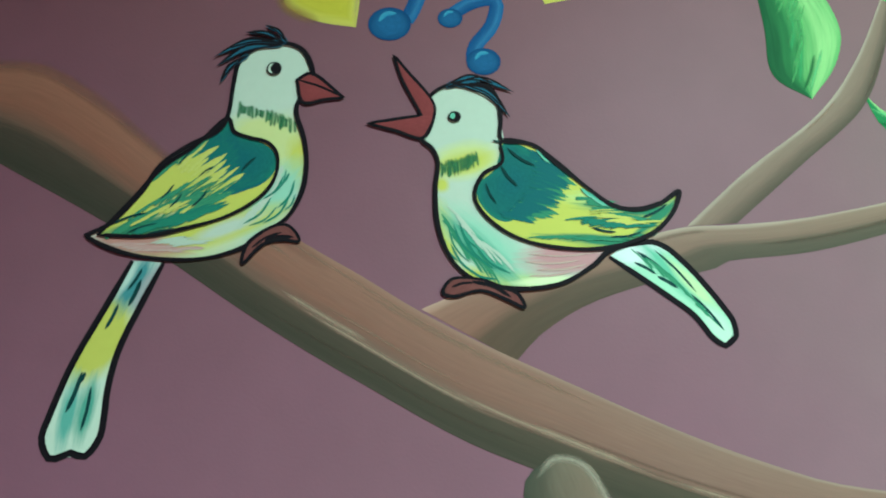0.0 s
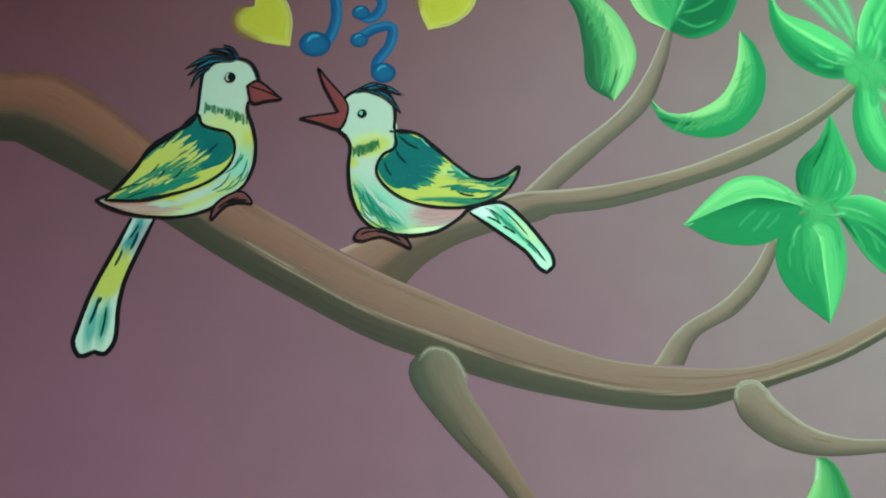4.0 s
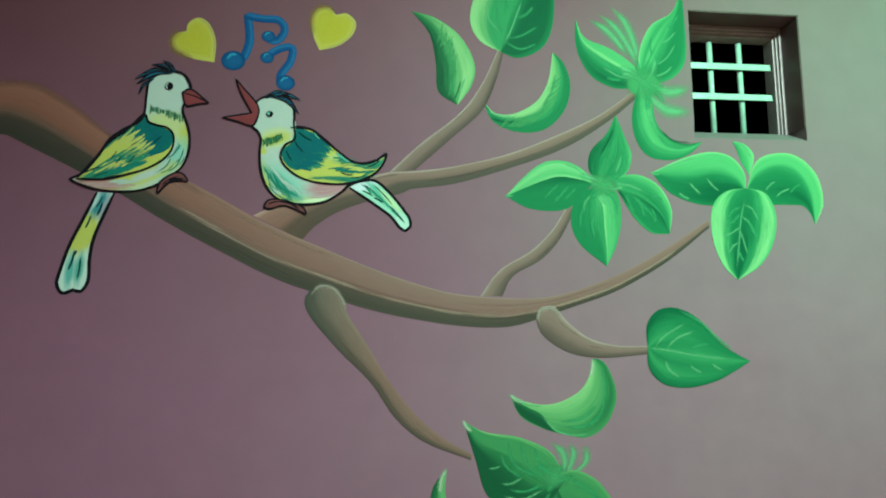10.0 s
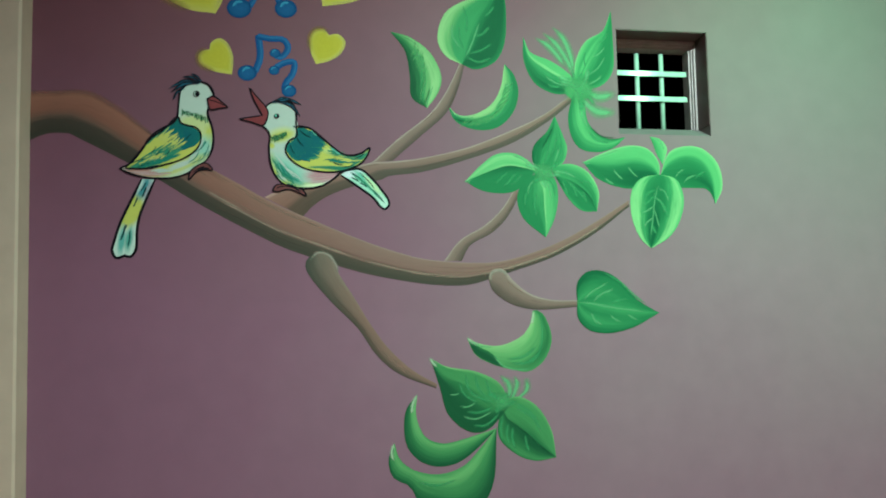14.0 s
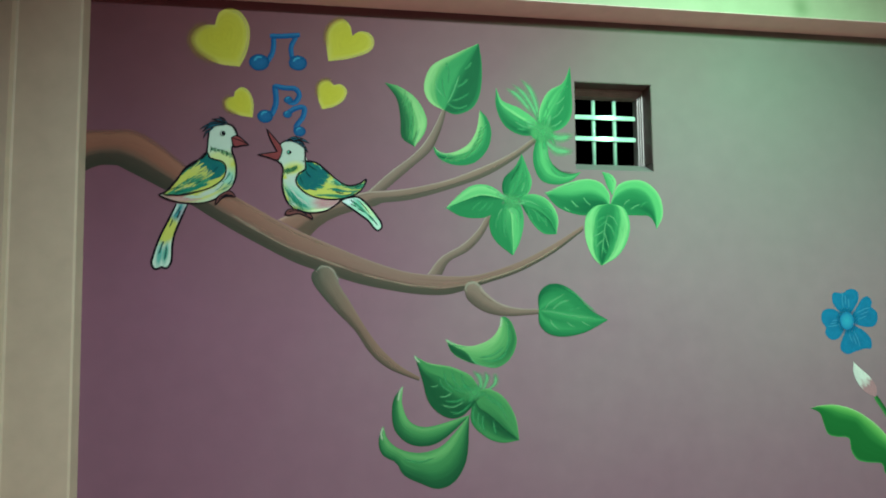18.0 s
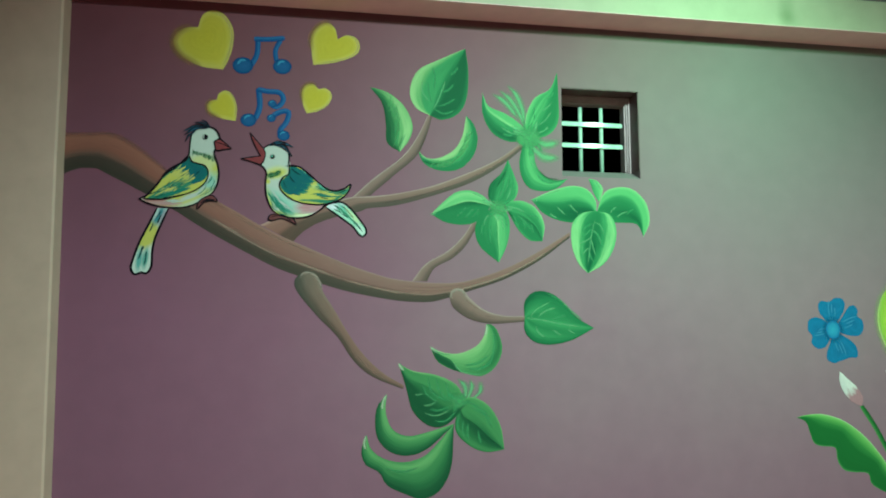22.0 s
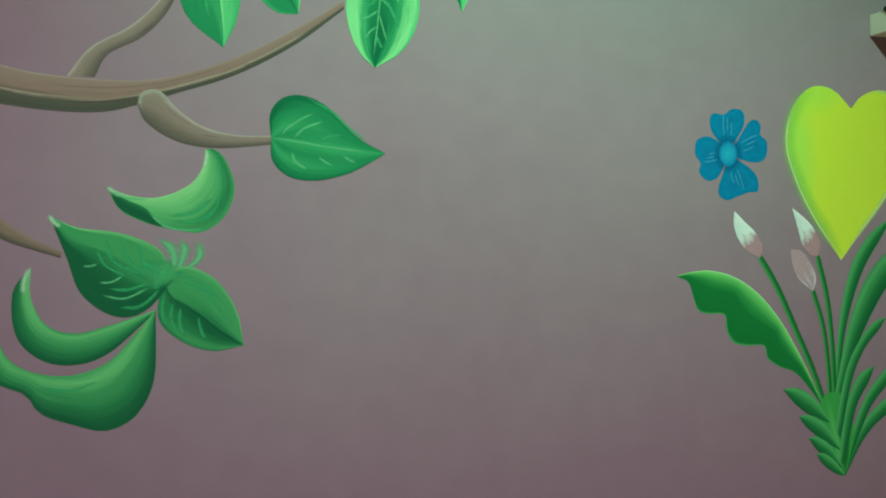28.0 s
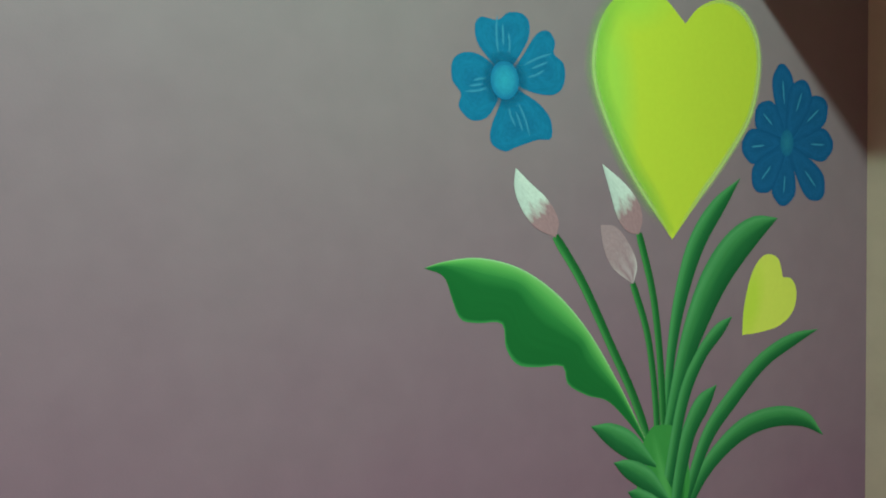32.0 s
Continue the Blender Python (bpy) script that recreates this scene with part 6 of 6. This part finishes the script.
    for path, way, count, length, width, mat, seed in (
            ([(-2.300, 2.300), (-2.262, 2.292), (-2.240, 2.270)], (-1.0, -1.02), 9, 0.040, 0.0060, GREEN_STROKE, 61),
            ([(-2.272, 2.322), (-2.262, 2.305), (-2.236, 2.283)], (-1.0, -1.0), 20, 0.034, 0.0066, TEAL, 62),
            ([(-2.238, 2.283), (-2.226, 2.258), (-2.212, 2.236)], (-1.0, -0.85), 16, 0.030, 0.0066, TEAL, 63),
            ([(-2.216, 2.240), (-2.188, 2.236)], (-1.0, -0.45), 9, 0.036, 0.0060, TEAL, 67),
            ([(-2.306, 2.285), (-2.276, 2.262), (-2.250, 2.236), (-2.240, 2.215)], (1.0, 0.95), 13, 0.042, 0.0085, LEMON_STROKE, 64),
            ([(-2.345, 2.256), (-2.310, 2.290), (-2.272, 2.318)], (-1.0, -1.05), 24, 0.036, 0.0040, GREEN_STROKE, 65),
            ([(-2.262, 2.196), (-2.318, 2.196), (-2.360, 2.174), (-2.408, 2.150)], (1.0, 0.66), 34, 0.050, 0.0052, GREEN_STROKE, 80),
            ([(-2.262, 2.184), (-2.310, 2.172), (-2.362, 2.156)], (1.0, 0.52), 22, 0.046, 0.0056, TEAL_STROKE, 81),
            ([(-2.240, 2.225), (-2.290, 2.225), (-2.340, 2.205), (-2.385, 2.175)], (1.0, 0.80), 22, 0.034, 0.0026, GREEN_STROKE, 82),
            ([(-2.290, 2.190), (-2.330, 2.190), (-2.375, 2.165)], (1.0, 0.66), 14, 0.030, 0.0034, LEMON_STROKE, 83)):
        fringe(f, path, way, count, length, width, mat, seed)
    strokes(f, [(-2.389, 2.148), (-2.34, 2.166), (-2.415, 2.162), (-2.358, 2.184), (-2.368, 2.142), (-2.296, 2.158), (-2.318, 2.266), (-2.287, 2.304), (-2.32, 2.234), (-2.341, 2.207), (-2.305, 2.219), (-2.325, 2.192), (-2.264, 2.225), (-2.29, 2.193), (-2.212, 2.258), (-2.189, 2.285), (-2.281, 2.248), (-2.258, 2.267)], 0.0032, L5, TEAL_INK, 0.05, (0.1, 0.05))
    f.outline([(-2.455, 2.143), (-2.414, 2.166), (-2.374, 2.216), (-2.347, 2.266), (-2.308, 2.3), (-2.259, 2.329), (-2.243, 2.36), (-2.239, 2.418), (-2.233, 2.461), (-2.206, 2.486), (-2.162, 2.497), (-2.127, 2.486), (-2.108, 2.454), (-2.105, 2.422), (-2.125, 2.389), (-2.127, 2.363), (-2.112, 2.322), (-2.104, 2.277), (-2.108, 2.227), (-2.128, 2.183), (-2.163, 2.156), (-2.197, 2.129), (-2.251, 2.111), (-2.314, 2.106), (-2.379, 2.113), (-2.427, 2.128)], INKW, L6, INK, (0,))
    f.outline([(-2.434, 2.144), (-2.383, 2.211), (-2.342, 2.263), (-2.29, 2.305), (-2.245, 2.353), (-2.23, 2.33), (-2.205, 2.32), (-2.171, 2.311), (-2.153, 2.286), (-2.156, 2.246), (-2.181, 2.211), (-2.23, 2.18), (-2.293, 2.159), (-2.356, 2.144)], INKW * 0.85, L6, INK, (0,))
    BEAK = [(-2.131, 2.428), (-2.103, 2.439), (-2.049, 2.396), (-2.081, 2.392), (-2.118, 2.386)]
    f.blob(BEAK, L6, RED, (0, 2), 5, 4)
    f.outline(BEAK, 0.0075, L6, INK, (0, 2))
    strokes(f, [BEAK[0], BEAK[2]], 0.0055, L6, INK, 0.04)
    f.blob([(-2.195, 2.102), (-2.189, 2.136), (-2.154, 2.164), (-2.125, 2.167), (-2.106, 2.142), (-2.134, 2.143), (-2.166, 2.134)], L6, RUST, (), 5, 4)
    f.outline([(-2.195, 2.102), (-2.189, 2.136), (-2.154, 2.164), (-2.125, 2.167), (-2.106, 2.142), (-2.134, 2.143), (-2.166, 2.134)], 0.0075, L6, INK)
    strokes(f, [(-2.182, 2.129), (-2.135, 2.156), (-2.162, 2.141), (-2.116, 2.148)], 0.0055, L6, INK, 0.08, (0.4, 0.2))
    strokes(f, [(-2.157, 2.496), (-2.28, 2.466), (-2.162, 2.493), (-2.272, 2.45), (-2.219, 2.472), (-2.263, 2.418), (-2.167, 2.498), (-2.26, 2.482), (-2.157, 2.496), (-2.228, 2.516), (-2.154, 2.498), (-2.195, 2.531)], 0.0075, L6, HAIR, -0.12, (0.6, 0.03))
    strokes(f, [(-2.157, 2.496), (-2.28, 2.466), (-2.162, 2.493), (-2.272, 2.45), (-2.219, 2.472), (-2.263, 2.418), (-2.167, 2.498), (-2.26, 2.482), (-2.157, 2.496), (-2.228, 2.516), (-2.154, 2.498), (-2.195, 2.531)], 0.0042, L6, INK, -0.17, (0.5, 0.03))
    strokes(f, [(-2.157, 2.496), (-2.28, 2.466), (-2.162, 2.493), (-2.272, 2.45), (-2.219, 2.472), (-2.263, 2.418), (-2.167, 2.498), (-2.26, 2.482), (-2.157, 2.496), (-2.228, 2.516), (-2.154, 2.498), (-2.195, 2.531)], 0.0030, L6, INK, -0.08, (0.5, 0.03), 3)
    EYE = [(-2.172, 2.448), (-2.159, 2.448)]
    r = EYE[1][0] - EYE[0][0]
    f.disc(EYE[0], r, r * 0.95, L6, INK)
    f.disc((EYE[0][0] - r * 0.30, EYE[0][1]), r * 0.50, r * 0.70, L6, EYE_WHITE)
    f.disc((EYE[0][0] + r * 0.22, EYE[0][1]), r * 0.70, r * 0.74, L6, INK)
    tagged(f.make("painted_bird"), "painted perching bird in yellow, teal and white", "painted bird", "mural birds")

    f = Film()
    f.between([(-1.583, 2.146), (-1.528, 2.155), (-1.484, 2.123), (-1.441, 2.073), (-1.409, 2.026), (-1.408, 2.006)], [(-1.604, 2.129), (-1.557, 2.098), (-1.505, 2.062), (-1.471, 2.036), (-1.444, 2.001), (-1.425, 1.99)], L3, RB_TAIL, 30, 8)
    TAIL_A, TAIL_B = [(-1.583, 2.146), (-1.528, 2.155), (-1.484, 2.123), (-1.441, 2.073), (-1.409, 2.026), (-1.408, 2.006)], [(-1.604, 2.129), (-1.557, 2.098), (-1.505, 2.062), (-1.471, 2.036), (-1.444, 2.001), (-1.425, 1.99)]
    a, b = resample(smooth(TAIL_A), 30), resample(smooth(TAIL_B), 30)
    strokes(f, [(-1.531, 2.143), (-1.466, 2.074), (-1.56, 2.14), (-1.506, 2.097), (-1.528, 2.099), (-1.495, 2.08), (-1.476, 2.072), (-1.425, 2.013), (-1.564, 2.121), (-1.528, 2.102)], 0.0050, L3, TEAL_INK, 0.03, (0.1, 0.1))
    fringe(f, [(-1.560, 2.132), (-1.505, 2.096), (-1.450, 2.036)], (1.0, -0.98), 18, 0.030, 0.0030, GREEN_STROKE, 110, L3)
    f.stroke([*a[::3], a[30].lerp(b[30], 0.5), *b[::-3]], INKW, L3, INK, 60, (0.6, 0.6))
    f.blob([(-1.901, 2.403), (-1.864, 2.427), (-1.816, 2.427), (-1.786, 2.392), (-1.78, 2.361), (-1.774, 2.32), (-1.71, 2.277), (-1.637, 2.2), (-1.592, 2.153), (-1.606, 2.137), (-1.63, 2.114), (-1.676, 2.085), (-1.73, 2.073), (-1.784, 2.075), (-1.83, 2.091), (-1.862, 2.123), (-1.882, 2.174), (-1.888, 2.233), (-1.885, 2.282), (-1.895, 2.307), (-1.913, 2.327), (-1.896, 2.366)], L4, RB_BODY, (), 8, 5)
    f.blob([(-1.901, 2.403), (-1.864, 2.427), (-1.816, 2.427), (-1.786, 2.392), (-1.781, 2.361), (-1.778, 2.313), (-1.824, 2.306), (-1.862, 2.298), (-1.885, 2.282), (-1.895, 2.307), (-1.913, 2.327), (-1.896, 2.366)], L4, RB_BODY, (), 6, 5)
    BODY, WING = [(-1.901, 2.403), (-1.864, 2.427), (-1.816, 2.427), (-1.786, 2.392), (-1.781, 2.361), (-1.778, 2.325), (-1.729, 2.319), (-1.687, 2.287), (-1.636, 2.244), (-1.595, 2.215), (-1.553, 2.21), (-1.515, 2.222), (-1.486, 2.243), (-1.497, 2.208), (-1.527, 2.174), (-1.574, 2.151), (-1.606, 2.137), (-1.63, 2.114), (-1.676, 2.085), (-1.73, 2.073), (-1.784, 2.075), (-1.83, 2.091), (-1.862, 2.123), (-1.882, 2.174), (-1.888, 2.233), (-1.885, 2.282), (-1.895, 2.307), (-1.913, 2.327), (-1.896, 2.366)], [(-1.778, 2.325), (-1.729, 2.319), (-1.687, 2.287), (-1.636, 2.244), (-1.595, 2.215), (-1.553, 2.21), (-1.515, 2.222), (-1.486, 2.243), (-1.497, 2.208), (-1.527, 2.174), (-1.574, 2.151), (-1.638, 2.14), (-1.711, 2.145), (-1.766, 2.163), (-1.808, 2.196), (-1.823, 2.229), (-1.809, 2.264), (-1.778, 2.287)]
    fringe(f, [(-1.880, 2.274), (-1.850, 2.282), (-1.820, 2.296)], (0.10, -1.0), 28, 0.017, 0.0058, COLLAR, 105, L4)
    fringe(f, [(-1.866, 2.176), (-1.840, 2.135), (-1.795, 2.105)], (0.55, -0.75), 22, 0.040, 0.0036, GREEN_STROKE, 106, L4)
    fringe(f, [(-1.850, 2.190), (-1.820, 2.150), (-1.775, 2.122)], (0.60, -0.65), 14, 0.036, 0.0032, EYE_WHITE, 107, L4)
    strokes(f, [(-1.865, 2.172), (-1.831, 2.114), (-1.857, 2.177), (-1.815, 2.118), (-1.848, 2.182), (-1.796, 2.105), (-1.84, 2.163), (-1.787, 2.102), (-1.822, 2.144), (-1.762, 2.097), (-1.873, 2.155), (-1.847, 2.114), (-1.86, 2.143), (-1.815, 2.092), (-1.834, 2.105), (-1.784, 2.087), (-1.845, 2.173), (-1.816, 2.137)], FINE, L4, TEAL_STROKE, -0.10, (0.1, 0.05))
    strokes(f, [(-1.734, 2.13), (-1.627, 2.135), (-1.74, 2.117), (-1.652, 2.122), (-1.721, 2.104), (-1.64, 2.116), (-1.734, 2.094), (-1.665, 2.102)], FINE, L4, ROSE, -0.04, (0.05, 0.2))
    f.between([(-1.778, 2.325), (-1.729, 2.319), (-1.687, 2.287), (-1.636, 2.244), (-1.595, 2.215), (-1.553, 2.21), (-1.515, 2.222), (-1.486, 2.243)], [(-1.778, 2.325), (-1.786, 2.283), (-1.811, 2.262), (-1.823, 2.229), (-1.808, 2.196), (-1.766, 2.163), (-1.711, 2.145), (-1.638, 2.14), (-1.574, 2.151), (-1.527, 2.174), (-1.497, 2.208), (-1.486, 2.243)], L5, RB_WING, 34, 10)
    f.blob([(-1.775, 2.322), (-1.747, 2.318), (-1.714, 2.297), (-1.700, 2.269), (-1.707, 2.245), (-1.718, 2.222), (-1.740, 2.205), (-1.765, 2.184), (-1.793, 2.191), (-1.817, 2.220), (-1.816, 2.249), (-1.790, 2.275)], L5, TEAL, (), 6, 5)
    for path, way, count, length, width, mat, seed in (
            ([(-1.712, 2.300), (-1.694, 2.270), (-1.702, 2.240)], (1.0, -0.42), 22, 0.034, 0.0066, GREEN_STROKE, 96),
            ([(-1.718, 2.300), (-1.705, 2.270), (-1.714, 2.240)], (1.0, -0.40), 22, 0.034, 0.0062, TEAL, 90),
            ([(-1.704, 2.238), (-1.722, 2.212), (-1.756, 2.188)], (1.0, -0.18), 20, 0.034, 0.0060, GREEN_STROKE, 97),
            ([(-1.712, 2.240), (-1.730, 2.215), (-1.764, 2.188)], (1.0, -0.20), 22, 0.032, 0.0060, TEAL, 91),
            ([(-1.634, 2.226), (-1.600, 2.203), (-1.565, 2.194)], (1.0, -0.14), 24, 0.042, 0.0024, GREEN_STROKE, 92),
            ([(-1.722, 2.158), (-1.670, 2.158), (-1.610, 2.156), (-1.555, 2.166)], (1.0, 0.08), 24, 0.034, 0.0022, GREEN_STROKE, 93),
            ([(-1.650, 2.192), (-1.600, 2.180), (-1.550, 2.180)], (1.0, 0.10), 22, 0.036, 0.0026, TEAL_STROKE, 95),
            ([(-1.620, 2.206), (-1.585, 2.188), (-1.550, 2.186)], (1.0, 0.02), 12, 0.034, 0.0030, LEMON_STROKE, 98)):
        fringe(f, path, way, count, length, width, mat, seed)
    strokes(f, [(-1.722, 2.312), (-1.698, 2.286), (-1.638, 2.238), (-1.604, 2.213), (-1.648, 2.244), (-1.620, 2.224)], 0.0050, L5, MINT, -0.05, (0.1, 0.05))
    strokes(f, [(-1.805, 2.249), (-1.786, 2.213), (-1.78, 2.28), (-1.751, 2.244), (-1.77, 2.312), (-1.723, 2.281), (-1.795, 2.325), (-1.777, 2.323), (-1.632, 2.178), (-1.591, 2.17), (-1.601, 2.162), (-1.55, 2.171), (-1.549, 2.196), (-1.506, 2.221), (-1.537, 2.164), (-1.518, 2.181)], 0.0038, L5, TEAL_INK, -0.06, (0.1, 0.05))
    f.outline(BODY, INKW, L6, INK, (11,))
    f.outline(WING, INKW * 0.85, L6, INK, (7,))
    f.between([(-1.967, 2.479), (-1.941, 2.447), (-1.899, 2.397), (-1.894, 2.364)], [(-1.967, 2.479), (-1.952, 2.434), (-1.931, 2.396), (-1.915, 2.365)], L6, RED, 14, 4)
    f.between([(-2.006, 2.35), (-1.959, 2.359), (-1.915, 2.367), (-1.894, 2.364)], [(-2.006, 2.35), (-1.968, 2.34), (-1.937, 2.333), (-1.912, 2.326)], L6, RED, 14, 4)
    f.outline([(-1.967, 2.479), (-1.941, 2.447), (-1.899, 2.397), (-1.894, 2.364), (-1.912, 2.326), (-1.958, 2.338), (-2.006, 2.35), (-1.959, 2.359), (-1.915, 2.367), (-1.95, 2.431)], 0.0070, L6, INK, (0, 6, 8))
    f.blob([(-1.871, 2.064), (-1.855, 2.086), (-1.811, 2.086), (-1.78, 2.075), (-1.753, 2.065), (-1.741, 2.042), (-1.771, 2.055), (-1.811, 2.068), (-1.852, 2.057)], L6, RUST, (), 5, 4)
    f.outline([(-1.871, 2.064), (-1.855, 2.086), (-1.811, 2.086), (-1.78, 2.075), (-1.753, 2.065), (-1.741, 2.042), (-1.771, 2.055), (-1.811, 2.068), (-1.852, 2.057)], 0.0075, L6, INK)
    strokes(f, [(-1.857, 2.072), (-1.822, 2.08), (-1.825, 2.082), (-1.762, 2.058)], 0.0055, L6, INK, 0.08, (0.4, 0.2))
    strokes(f, [(-1.874, 2.419), (-1.759, 2.414), (-1.864, 2.427), (-1.765, 2.367), (-1.845, 2.426), (-1.775, 2.382), (-1.874, 2.425), (-1.792, 2.429), (-1.835, 2.428), (-1.782, 2.398)], 0.0075, L6, HAIR, 0.16, (0.6, 0.03))
    strokes(f, [(-1.874, 2.419), (-1.759, 2.414), (-1.864, 2.427), (-1.765, 2.367), (-1.845, 2.426), (-1.775, 2.382), (-1.874, 2.425), (-1.792, 2.429), (-1.835, 2.428), (-1.782, 2.398)], 0.0042, L6, INK, 0.21, (0.5, 0.03))
    strokes(f, [(-1.874, 2.419), (-1.759, 2.414), (-1.864, 2.427), (-1.765, 2.367), (-1.845, 2.426), (-1.775, 2.382), (-1.874, 2.425), (-1.792, 2.429), (-1.835, 2.428), (-1.782, 2.398)], 0.0030, L6, INK, 0.10, (0.5, 0.03), 3)
    EYE = [(-1.859, 2.366), (-1.848, 2.366)]
    r = EYE[1][0] - EYE[0][0]
    f.disc(EYE[0], r, r * 0.9, L6, INK)
    f.disc((EYE[0][0] - r * 0.3, EYE[0][1] + r * 0.1), r * 0.4, r * 0.5, L6, MINT)
    tagged(f.make("painted_bird"), "painted singing bird in yellow, teal and white with open beak", "painted bird", "mural birds")


painted_birds()
